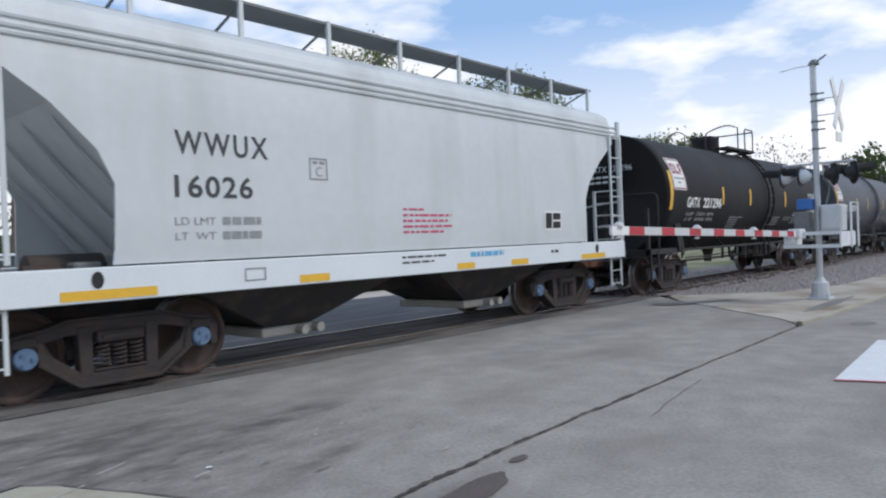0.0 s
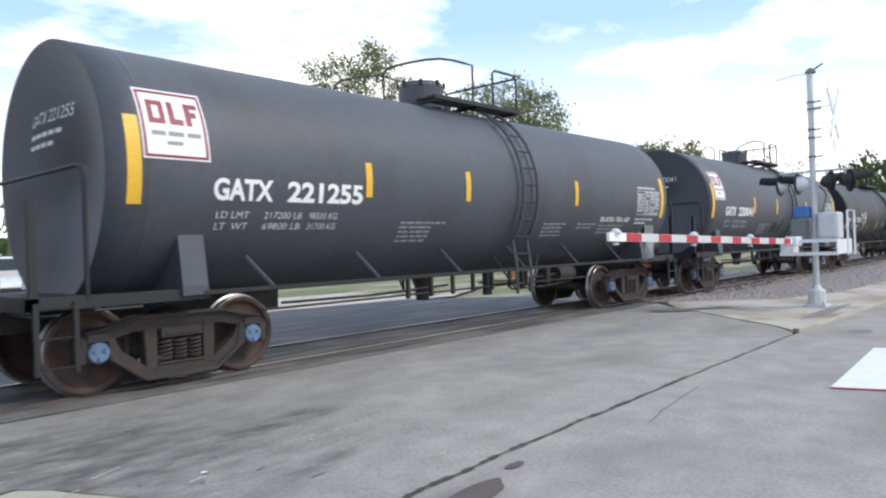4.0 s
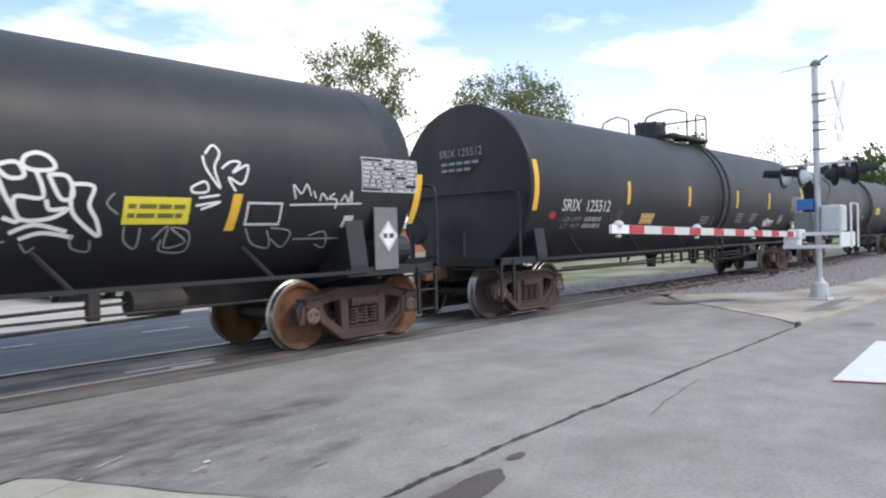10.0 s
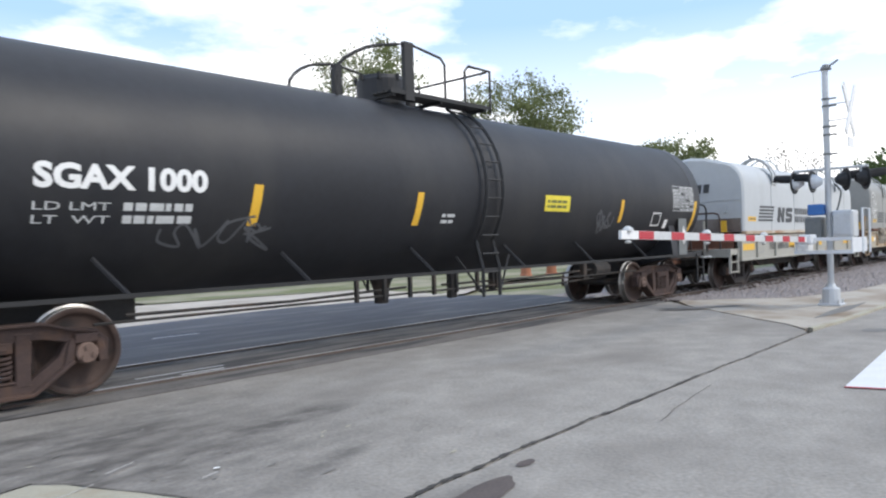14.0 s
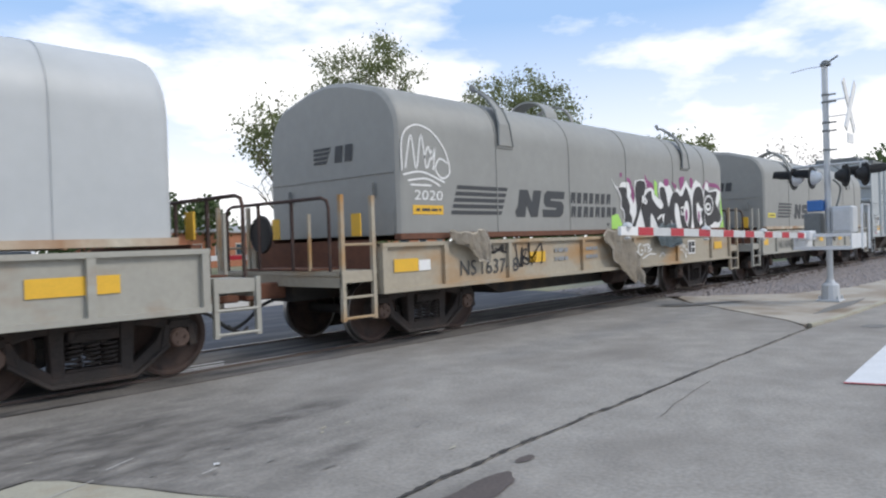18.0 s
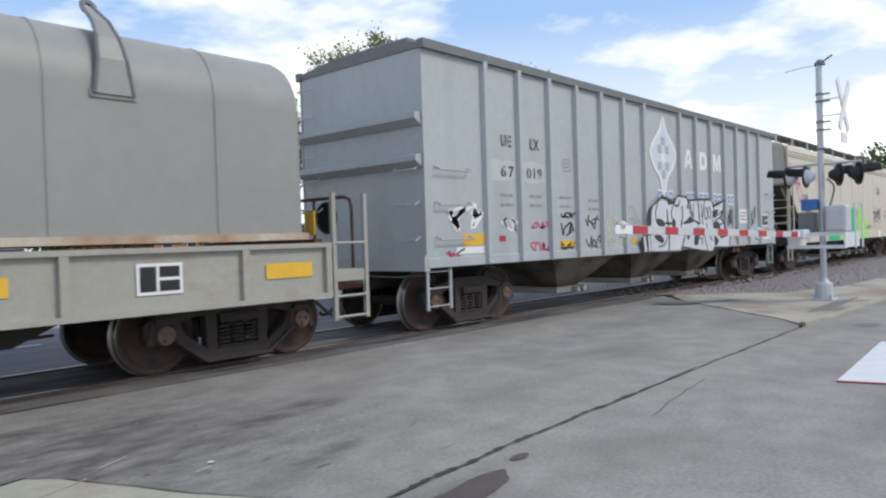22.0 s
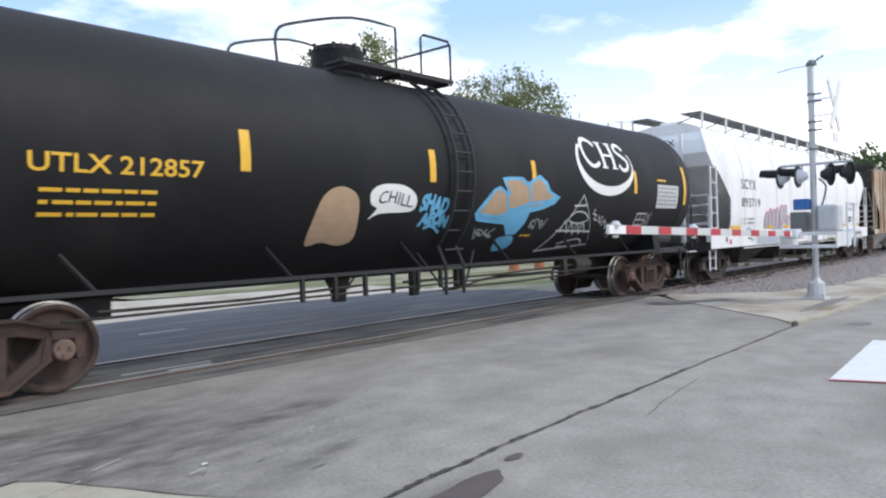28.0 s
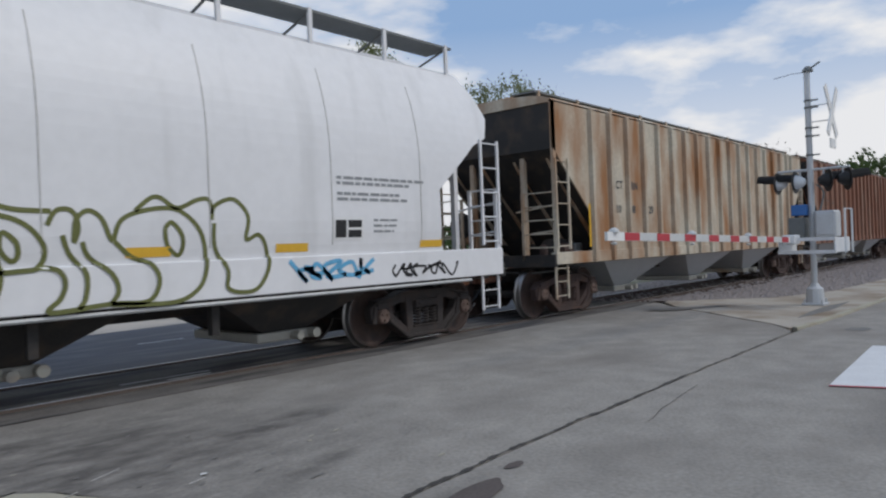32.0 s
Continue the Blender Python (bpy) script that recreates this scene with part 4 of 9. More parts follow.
tree((18.5, 40, -0.1), 6.2, 3.4, 4.6, 41, "leaf_dark", "rounded green roadside tree", 2200, 0.24)
tree((22.5, 42, -0.1), 6.6, 3.6, 5.0, 43, "leaf_dark", "rounded green roadside tree", 2200, 0.24)
tree((13.2, 52, -0.1), 6.0, 4.0, 4.6, 47, "leaf_dark", "green tree down the road", 1800, 0.26)
tree((29.5, 46, -0.1), 6.5, 4.0, 5.0, 49, "leaf_dark", "green tree beside the building", 1800, 0.26)
tree((27.0, 22, -0.1), 3.0, 2.2, 2.6, 51, "leaf", "low leafy shrub on the verge", 1200, 0.16)
# a belt of far woodland
bm = B()
rnd = random.Random(77)
for i in range(15000):
    a = radians(rnd.uniform(-6, 128))
    d = rnd.uniform(120, 170)
    c = Vector((d * math.cos(a), d * math.sin(a), rnd.uniform(0, 1) ** 0.8 * (5.5 + 3.0 * noise.noise((a * 14, 0, 0)))))
    n = Vector((rnd.gauss(0, 1), rnd.gauss(0, 1), rnd.gauss(0, 1))).normalized()
    u = n.orthogonal().normalized()
    w = n.cross(u)
    s = rnd.uniform(0.6, 1.3)
    bm.faces.new([bm.verts.new(c + u * s * p + w * s * q) for p, q in ((-1, 0), (0, -0.5), (1, 0), (0, 0.5))])
tagged(part("woodland", bm, "leaf_dark", None), "belt of woods along the horizon", "", "", "stuff")


# ---- rolling stock: wheels and trucks ----
AXLE, RAD = 0.97, 0.48
WHEELS = []          # every axle with its place in its car, to be rolled


def once(fn):
    made = {}

    def get(*a):
        if a not in made:
            made[a] = fn(*a)
        return made[a]
    return get


@once
def wheel_mesh(kind):
    bm = B()
    prof = [(-0.10, 0.10), (-0.10, 0.13), (-0.06, 0.155), (-0.02, 0.24), (-0.03, 0.375), (-0.055, 0.405), (-0.07, 0.412), (-0.07, 0.474), (-0.066, 0.48), (0.03, 0.485), (0.042, 0.508), (0.062, 0.508), (0.066, 0.47), (0.066, 0.41), (0.05, 0.40), (0.0, 0.36), (0.02, 0.14), (0.08, 0.13), (0.08, 0.10)]
    lathe(bm, prof, 40)
    me = bpy.data.meshes.new("wheel")
    bm.to_mesh(me)
    bm.free()
    me.materials.append(M[kind])
    me.materials.append(M["tread"])
    for p in me.polygons:
        r = math.hypot(p.center.x, p.center.z)
        p.material_index = 1 if r > 0.468 else 0
        p.use_smooth = r < 0.46
    return me


@once
def cap_mesh(kind):
    bm = lathe(B(), [(-0.10, 0.02), (-0.10, 0.10), (-0.085, 0.115), (0.10, 0.12), (0.10, 0.05)], 20)
    for k in range(3):
        a = k * math.tau / 3
        lathe(bm, [(-0.125, 0.012), (-0.125, 0.024), (-0.098, 0.024), (-0.098, 0.01)], 6, "y", (0.062 * math.cos(a), 0, 0.062 * math.sin(a)))
    me = bpy.data.meshes.new("bearing_cap")
    bm.to_mesh(me)
    bm.free()
    me.materials.append(M[kind])
    return me


@once
def axle_mesh():
    bm = lathe(B(), [(-0.95, 0.06), (-0.95, 0.075), (-0.70, 0.085), (0, 0.075), (0.70, 0.085), (0.95, 0.075), (0.95, 0.06)], 14)
    me = bpy.data.meshes.new("axle")
    bm.to_mesh(me)
    bm.free()
    me.materials.append(M["underframe"])
    return me


@once
def frame_mesh(kind):
    """One cast side frame: arched top chord, sloping tension arms, columns, pedestal jaws, and a raised rim along the outer face."""
    bm = B()
    top = [(-1.20, 0.42), (-1.22, 0.60), (-1.10, 0.70), (-0.80, 0.74), (-0.55, 0.82), (0.55, 0.82), (0.80, 0.74), (1.10, 0.70), (1.22, 0.60), (1.20, 0.42), (1.10, 0.42), (1.08, 0.57), (0.86, 0.59), (0.56, 0.66), (-0.56, 0.66), (-0.86, 0.59), (-1.08, 0.57), (-1.10, 0.42)]
    prism(bm, top, -0.075, 0.08)
    low = [(-0.96, 0.60), (-0.84, 0.40), (-0.52, 0.16), (-0.44, 0.11), (0.44, 0.11), (0.52, 0.16), (0.84, 0.40), (0.96, 0.60), (0.78, 0.62), (0.70, 0.46), (0.42, 0.25), (-0.42, 0.25), (-0.70, 0.46), (-0.78, 0.62)]
    prism(bm, low, -0.08, 0.085)
    # the rims that stiffen both chords
    prism(bm, [(-1.10, 0.685), (-0.80, 0.725), (-0.55, 0.805), (0.55, 0.805), (0.80, 0.725), (1.10, 0.685), (1.10, 0.72), (0.80, 0.76), (0.55, 0.84), (-0.55, 0.84), (-0.80, 0.76), (-1.10, 0.72)], -0.125, 0.1)
    prism(bm, [(-0.86, 0.39), (-0.53, 0.145), (-0.44, 0.09), (0.44, 0.09), (0.53, 0.145), (0.86, 0.39), (0.83, 0.43), (0.50, 0.185), (0.43, 0.135), (-0.43, 0.135), (-0.50, 0.185), (-0.83, 0.43)], -0.125, 0.1)
    for s in (-1, 1):
        prism(bm, [(s * 0.29, 0.2), (s * 0.43, 0.2), (s * 0.45, 0.74), (s * 0.29, 0.74)], -0.085, 0.07)
        prism(bm, [(s * 0.74, 0.36), (s * 0.80, 0.64), (s * 1.14, 0.64), (s * 1.20, 0.38), (s * 1.10, 0.36), (s * 1.08, 0.585), (s * 0.86, 0.585), (s * 0.85, 0.36)], -0.105, 0.09)
        box(bm, s * 0.97 - 0.12, s * 0.97 + 0.12, -0.12, 0.09, 0.59, 0.69)
    box(bm, -0.26, 0.26, -0.13, 0.08, 0.56, 0.68)
    box(bm, -0.21, 0.21, -0.145, -0.13, 0.59, 0.65)
    box(bm, -0.29, 0.29, -0.10, 0.06, 0.245, 0.275)
    fixed(bm)
    bmesh.ops.bevel(bm, geom=bm.edges[:], offset=0.010, segments=1, affect="EDGES")
    me = bpy.data.meshes.new("side_frame")
    bm.to_mesh(me)
    bm.free()
    me.materials.append(M[kind])
    return me


@once
def spring_mesh(kind):
    bm = B()
    pts = [(0.075 * math.cos(a), 0.075 * math.sin(a), 0.285 + 0.265 * a / (math.tau * 5.5)) for a in np.linspace(0, math.tau * 5.5, 56)]
    tube(bm, pts, 0.017, 5)
    me = bpy.data.meshes.new("spring")
    bm.to_mesh(me)
    bm.free()
    me.materials.append(M[kind])
    return me


@once
def bolster_mesh():
    bm = B()
    prism(bm, [(-1.0, 0.5), (-1.0, 0.6), (-0.5, 0.72), (0.5, 0.72), (1.0, 0.6), (1.0, 0.5), (0.4, 0.36), (-0.4, 0.36)], -0.2, 0.2, "x")
    lathe(bm, [(0.70, 0.05), (0.70, 0.2), (0.80, 0.2), (0.80, 0.05)], 16, "z")
    fixed(bm)
    me = bpy.data.meshes.new("bolster")
    bm.to_mesh(me)
    bm.free()
    me.materials.append(M["underframe"])
    return me


@once
def beam_mesh():
    bm = B()
    for s in (-1, 1):
        box(bm, s * 0.44 - 0.05, s * 0.44 + 0.05, -0.85, 0.85, 0.38, 0.50)
        for y in (-0.75, 0.75):
            box(bm, s * 0.46 - 0.06, s * 0.46 + 0.06, y - 0.05, y + 0.05, 0.30, 0.60)
    me = bpy.data.meshes.new("brake_beam")
    bm.to_mesh(me)
    bm.free()
    me.materials.append(M["underframe"])
    return me


def trucks(car, half, style="black"):
    wheel, cap, fr = {"black": ("wheel", "bluecap", "truck_black"), "rust": ("wheel", "rustcap", "truck"), "orange": ("wheel_rust", "rustcap", "truck"), "dark": ("wheel", "rustcap", "truck_black")}[style]
    for s in (-1, 1):
        bog = shared("truck_bolster", bolster_mesh(), car, pose(s * half, 0, 0))
        shared("brake_beam", beam_mesh(), bog)
        for y in (-1, 1):
            shared("side_frame", frame_mesh(fr), bog, pose(0, y * 0.98, 0, 0, 0, 0 if y < 0 else 180))
            for dx in (-0.185, 0, 0.185):
                shared("spring", spring_mesh(fr), bog, pose(dx, y * 1.02, 0))
        for d in (-1, 1):
            ax = shared("axle", axle_mesh(), car, pose(s * half + d * AXLE, 0, RAD))
            WHEELS.append((ax, s * half + d * AXLE))
            for y in (-1, 1):
                shared("wheel", wheel_mesh(wheel), ax, pose(0, y * 0.76, 0, 0, 0, 0 if y < 0 else 180))
                shared("bearing_cap", cap_mesh(cap), ax, pose(0, y * 1.02, 0, 0, 0, 0 if y < 0 else 180))


@once
def coupler_mesh():
    bm = B()
    prism(bm, [(0, -0.10), (0.75, -0.09), (0.82, -0.16), (1.02, -0.17), (1.08, -0.05), (0.98, 0.0), (1.05, 0.06), (1.02, 0.16), (0.82, 0.16), (0.75, 0.09), (0, 0.10)], 0.74, 0.98, "z")
    fixed(bm)
    bmesh.ops.bevel(bm, geom=bm.edges[:], offset=0.02, segments=1, affect="EDGES")
    me = bpy.data.meshes.new("coupler")
    bm.to_mesh(me)
    bm.free()
    me.materials.append(M["brown"])
    return me


@once
def hose_mesh():
    bm = tube(B(), smooth_line([(0.2, -0.25, 0.72), (0.5, -0.28, 0.62), (0.75, -0.3, 0.42), (1.0, -0.25, 0.33), (1.12, -0.2, 0.38)]), 0.025, 6)
    me = bpy.data.meshes.new("air_hose")
    bm.to_mesh(me)
    bm.free()
    me.materials.append(M["black"])
    return me


def couplers(car, face):
    for s in (-1, 1):
        m = pose(s * (face - 0.92), 0, 0, 0, 0, 0 if s > 0 else 180)
        shared("coupler", coupler_mesh(), car, m)
        shared("air_hose", hose_mesh(), car, m)
        bm = tube(B(), [(s * (face - 0.75), -1.3, 0.95), (s * (face - 0.62), -0.9, 0.92), (s * (face - 0.6), -0.2, 0.93), (s * (face - 0.6), -0.15, 1.02)], 0.016, 5)
        part("uncoupling_lever", bm, "galv_dark", car)


def ladder(car, name, x0, x1, y, zs, r, material, top=None, depth=0.0, rung_r=None):
    """Two upright stiles at x0 and x1 (in the plane y) and a rung at each height of zs."""
    lo, hi = min(zs), top or max(zs)
    lad = part(name, box(B(), x0 - r, x0 + r, y - r * 0.8, y + r * 0.8, lo - 0.06, hi + 0.06), material, car)
    part("stile", box(B(), x1 - r, x1 + r, y - r * 0.8, y + r * 0.8, lo - 0.06, hi + 0.06), material, lad)
    for z in zs:
        part("rung", tube(B(), [(x0, y - depth, z), (x1, y - depth, z)], rung_r or r * 0.55, 5), material, lad)
    return lad


def reporting(side, u, v, a, b, h, material, rows=(1.2, 1.0), gap=1.55, **k):
    side.text(u, v + h * gap, a, h, material, **k)
    side.text(u, v, b, h, material, **k)
    for i, w in enumerate(rows):
        side.bars(u, v - 0.42 - i * 0.24, [w], material, h=0.11, seed=i + 3)


# ---- tank cars ----
def tank_car(label, paint, R, zc, half, body, face, style, ladder_x=0.6, rail="pipes"):
    """half: between truck centres / 2; body: half the tank's length with its heads; face: half the length over couplers."""
    car = tagged(new("tank_car"), label, "tank car", "cars of the freight train")
    head = 0.48
    prof = []
    n = 9
    for i in range(n):
        a = math.pi / 2 * i / (n - 1)
        prof.append((-body + head * (1 - math.sin(a)), R * math.cos(math.pi / 2 - a) if i else 0.02))
    mid = [(-body + head + 0.02, R)] + [(x, R) for x in np.linspace(-body + head + 0.5, body - head - 0.5, 9)] + [(body - head - 0.02, R)]
    full = prof + mid + [(-u, r) for u, r in prof[::-1]]
    shell = part("tank_shell", lathe(B(), full, 72, "x", (0, 0, zc)), paint, car, smooth=True)
    for x in (-body + head, body - head):
        part("weld_band", lathe(B(), [(x - 0.04, R - 0.01), (x - 0.03, R + 0.002), (x + 0.03, R + 0.002), (x + 0.04, R - 0.01)], 72, "x", (0, 0, zc)), paint, shell, smooth=True)
    zb = zc - R
    # stub sills, saddles and end platforms
    for s in (-1, 1):
        bm = B()
        box(bm, min(s * (half - 2.0), s * (face - 0.55)), max(s * (half - 2.0), s * (face - 0.55)), -0.22, 0.22, 0.70, 1.02)
        part("stub_sill", bm, "underframe", car)
        bm = B()
        prism(bm, [(-1.45, 1.05), (-1.45, 1.16), (-1.32, zc - 0.45), (-1.15, zc - 0.85), (-0.6, zb + 0.02), (0.6, zb + 0.02), (1.15, zc - 0.85), (1.32, zc - 0.45), (1.45, 1.16), (1.45, 1.05), (0.3, 0.78), (-0.3, 0.78)], s * half - 0.16, s * half + 0.16, "x")
        part("saddle", fixed(bm), paint, car)
        x0, x1 = sorted((s * (half - 0.2), s * (face - 0.42)))
        bm = B()
        for y in (-1, 1):
            box(bm, x0, x1, y * 1.36 - 0.05, y * 1.36 + 0.05, 1.00, 1.13)
        box(bm, x1 - 0.1 if s > 0 else x0, x1 if s > 0 else x0 + 0.1, -1.41, 1.41, 0.98, 1.14)
        box(bm, *sorted((s * (body - 0.35), s * (face - 0.44))), -1.3, 1.3, 1.085, 1.115)
        part("end_platform", bm, "black", car)
        xe = s * (face - 0.48)
        for y in (-1, 1):
            ladder(car, "end_steps", xe - s * 0.38, xe, y * 1.42, (0.42, 0.72, 1.02), 0.025, "black")
        hz = 2.50 if style == "black" else 2.37
        xo = -(body + 0.15) if s < 0 else body + 0.62
        part("end_hoop", tube(B(), [(xo, -1.40, 1.1), (xo, -1.40, hz - 0.14), (xo, -1.36, hz - 0.04), (xo, -1.26, hz), (xo, 1.26, hz), (xo, 1.36, hz - 0.04), (xo, 1.40, hz - 0.14), (xo, 1.40, 1.1)], 0.026, 8), "black", car)
        for y in ((-1.36, -0.25, 0.6, 1.36) if style == "black" else (-0.55, 0.75)):
            part("rail_post", box(B(), xe - 0.035, xe + 0.035, y - 0.04, y + 0.04, 1.1, 2.12 if style == "black" else 1.62), "black", car)
        part("grab_iron", tube(B(), [(xo - s * 0.02, -1.44, 1.0), (xo - s * 0.02, -1.52, 0.98), (xo - s * 0.52, -1.52, 0.98), (xo - s * 0.52, -1.44, 1.0)], 0.016, 5), "offwhite" if style == "rust" else "black", car)
    # side runner with its brackets
    for y in (-1, 1):
        bm = B()
        box(bm, -half + 0.1, half - 0.1, y * 1.42 - 0.035, y * 1.42 + 0.035, 1.045, 1.095)
        run = part("side_runner", bm, "black", car)
        for k in range(6):
            x = (k - 2.5) * half / 3.1
            yy = -math.sqrt(R * R - (1.5 - zc) ** 2) if R > zc - 1.5 else -1.0
            part("bracket", tube(B(), [(x, y * 1.42, 1.06), (x - 0.28, -y * yy, 1.48)], 0.028, 5), paint, run)
    # ladder over the flank
    for y in (-1, 1):
        lad = None
        for dx in (-0.22, 0.22):
            pts = [(ladder_x + dx, y * 1.46, 0.62), (ladder_x + dx, y * 1.46, 1.1)]
            for a in np.linspace(-50, 62, 15):
                pts.append((ladder_x + dx, y * (R + 0.10) * math.cos(radians(a)), zc + (R + 0.10) * math.sin(radians(a))))
            pts = [p for p in pts if not (1.1 < p[2] < zc - 0.3 and abs(p[1]) < 1.3)]
            o = part("ladder" if lad is None else "stile", tube(B(), pts, 0.032, 5), paint if style == "black" else "black", car if lad is None else lad)
            lad = lad or o
            part("brace", tube(B(), [(ladder_x + dx, y * 1.46, 0.66), (ladder_x + dx * 3.2, y * 1.3, 1.3)], 0.02, 5), "black", lad)
        for k in range(11):
            z = 0.72 + k * 0.31
            d = (z - zc) / (R + 0.10)
            if abs(d) < 0.9:
                yy = 1.46 if z < zc else (R + 0.1) * math.sqrt(1 - d * d)
                part("rung", tube(B(), [(ladder_x - 0.22, y * max(yy, (R + 0.1) * math.sqrt(max(1 - d * d, 0))) if z > 1.8 else y * 1.46, z), (ladder_x + 0.22, y * max(yy, (R + 0.1) * math.sqrt(max(1 - d * d, 0))) if z > 1.8 else y * 1.46, z)], 0.016, 5), "black", lad)
    # manway, walk and rails on top
    zt = zc + R
    dome = part("manway", lathe(B(), [(zt - 0.1, 0.42), (zt + 0.38, 0.42), (zt + 0.41, 0.40), (zt + 0.46, 0.38), (zt + 0.50, 0.15), (zt + 0.50, 0.02)], 28, "z", (ladder_x - 1.05, 0, 0)), paint, car, smooth=False)
    for k in range(8):
        a = k * math.tau / 8
        part("bolt", lathe(B(), [(zt + 0.36, 0.03), (zt + 0.47, 0.03), (zt + 0.47, 0.01)], 6, "z", (ladder_x - 1.05 + 0.44 * math.cos(a), 0.42 * math.sin(a), 0)), "black", dome)
    deck = part("top_walk", box(B(), ladder_x - 1.63, ladder_x - 1.57, -0.9, 0.9, zt - 0.06, zt - 0.002), "black", car)
    for x in (ladder_x - 0.5, ladder_x + 0.65):
        part("cross_bearer", box(B(), x - 0.03, x + 0.03, -0.9, 0.9, zt - 0.06, zt - 0.002), "black", deck)
    for y in (-1, 1):
        for k in range(5):
            part("walk_plank", box(B(), ladder_x - 1.7, ladder_x + 0.75, y * (0.50 + k * 0.09) - 0.03, y * (0.50 + k * 0.09) + 0.03, zt + 0.0, zt + 0.035), "black", deck)
        part("kick_plate", box(B(), ladder_x - 1.7, ladder_x + 0.75, y * 0.92 - 0.015, y * 0.92 + 0.015, zt - 0.02, zt + 0.05), "black", deck)
    part("valve_box", lathe(B(), [(zt - 0.05, 0.14), (zt + 0.3, 0.14), (zt + 0.34, 0.1), (zt + 0.34, 0.02)], 12, "z", (ladder_x - 0.3, 0.1, 0)), "black", car)
    x0, x1, zr = ladder_x - 2.6, ladder_x + 0.72, zt + 0.72
    for y in (-1, 1):
        if rail == "pipes":
            part("top_rail", tube(B(), smooth_line([(x0, y * 0.62, zt - 0.12), (x0, y * 0.62, zt + 0.3), (x0 + 0.3, y * 0.66, zt + 0.48), (x0 + 1.2, y * 0.8, zr), (x0 + 2.0, y * 0.88, zr)], k=3) + [(x0 + 2.0, y * 0.88, zt)], 0.022, 6), "black", car)
            part("top_rail", tube(B(), [(x1 - 0.75, y * 0.9, zt), (x1 - 0.75, y * 0.9, zr - 0.06), (x1 - 0.68, y * 0.9, zr), (x1 - 0.06, y * 0.9, zr), (x1, y * 0.9, zr - 0.08), (x1, y * 0.9, zt - 0.05)], 0.022, 6), "black", car)
        else:
            part("top_rail", tube(B(), smooth_line([(x0 + 0.1, y * 0.6, zt - 0.15), (x0 + 0.1, y * 0.6, zt + 0.32), (x0 + 0.6, y * 0.75, zr - 0.05), (x0 + 1.3, y * 0.85, zr + 0.1)], k=3) + [(x0 + 1.3, y * 0.85, zt)], 0.028, 6), "black", car)
            bm = B()
            box(bm, x0 + 1.22, x0 + 1.42, y * 0.9 - 0.04, y * 0.9 + 0.04, zt - 0.1, zr + 0.12)
            part("rail_plate", bm, "black", car)
            part("top_rail", tube(B(), [(x0 + 1.4, y * 0.9, zr + 0.1), (x0 + 2.1, y * 0.9, zr), (x0 + 2.2, y * 0.9, zr - 0.1), (x0 + 2.2, y * 0.9, zt)], 0.022, 6), "black", car)
            part("top_rail", tube(B(), [(x1 - 0.6, y * 0.9, zt), (x1 - 0.6, y * 0.9, zr - 0.12), (x1 - 0.5, y * 0.9, zr - 0.02), (x1 + 0.1, y * 0.9, zr - 0.02), (x1 + 0.1, y * 0.9, zt - 0.06)], 0.026, 6), "black", car)
    part("cross_rail", tube(B(), [(x1, -0.9, zr - 0.05), (x1, 0.9, zr - 0.05)], 0.022, 6), "black", car)
    # outlet valve and brake gear below
    bm = lathe(B(), [(0.55, 0.06), (0.55, 0.12), (0.8, 0.14), (zb + 0.05, 0.22), (zb + 0.05, 0.05)], 14, "z", (ladder_x - 1.2, 0, 0))
    part("outlet_valve", bm, "underframe", car)
    for k in range(7):
        x = ladder_x - 2.6 + k * 0.55
        bm = B()
        box(bm, x - 0.025, x + 0.025, -1.04, -0.98, 0.70, 1.06)
        part("pipe_hanger", bm, "underframe", car)
    part("brake_pipe", tube(B(), [(-half + 1.2, -1.0, 0.76), (half - 1.2, -1.0, 0.76)], 0.018, 6), "underframe", car)
    part("brake_cylinder", lathe(B(), [(half - 2.9, 0.05), (half - 2.9, 0.16), (half - 2.3, 0.16), (half - 2.2, 0.05)], 14, "x", (0, -0.8, 0.86)), "underframe", car)
    for k, (x0, x1, z) in enumerate(((ladder_x - 0.6, half - 2.9, 0.84), (ladder_x + 0.4, half - 2.3, 0.66), (-half + 1.6, ladder_x - 1.4, 0.82))):
        part("brake_rod", tube(B(), [(x0, -0.86, z), ((x0 + x1) / 2, -0.84, z - 0.02), (x1, -0.82, z + 0.03)], 0.022, 5), "underframe", car)
    for x, w, z in ((ladder_x - 0.35, 0.16, 0.60), (ladder_x + 0.75, 0.10, 0.66), (half - 3.3, 0.13, 0.70)):
        part("rod_lever", fixed(box(B(), x - w / 2, x + w / 2, -0.92, -0.80, z, 1.04, 0.015)), "underframe", car)
    part("air_reservoir", lathe(B(), [(half + 0.25, 0.06), (half + 0.28, 0.22), (half + 1.2, 0.22), (half + 1.24, 0.06)], 16, "x", (0, -1.05, 1.36)), "black", car)
    part("brake_wheel", lathe(B(), [(-face + 0.62, 0.26), (-face + 0.60, 0.28), (-face + 0.64, 0.30), (-face + 0.66, 0.26)], 20, "x", (0, 0.75, 1.7)), "black", car)
    trucks(car, half, style)
    couplers(car, face)
    return car, Side(car, R=R, zc=zc)


def stripes(side, xs, z0, z1, w=0.15, lean=0.0):
    for i, x in enumerate(xs):
        side.rect(x - w / 2, x + w / 2, z0, z1, "yellow", "reflector_stripe", lean=lean)


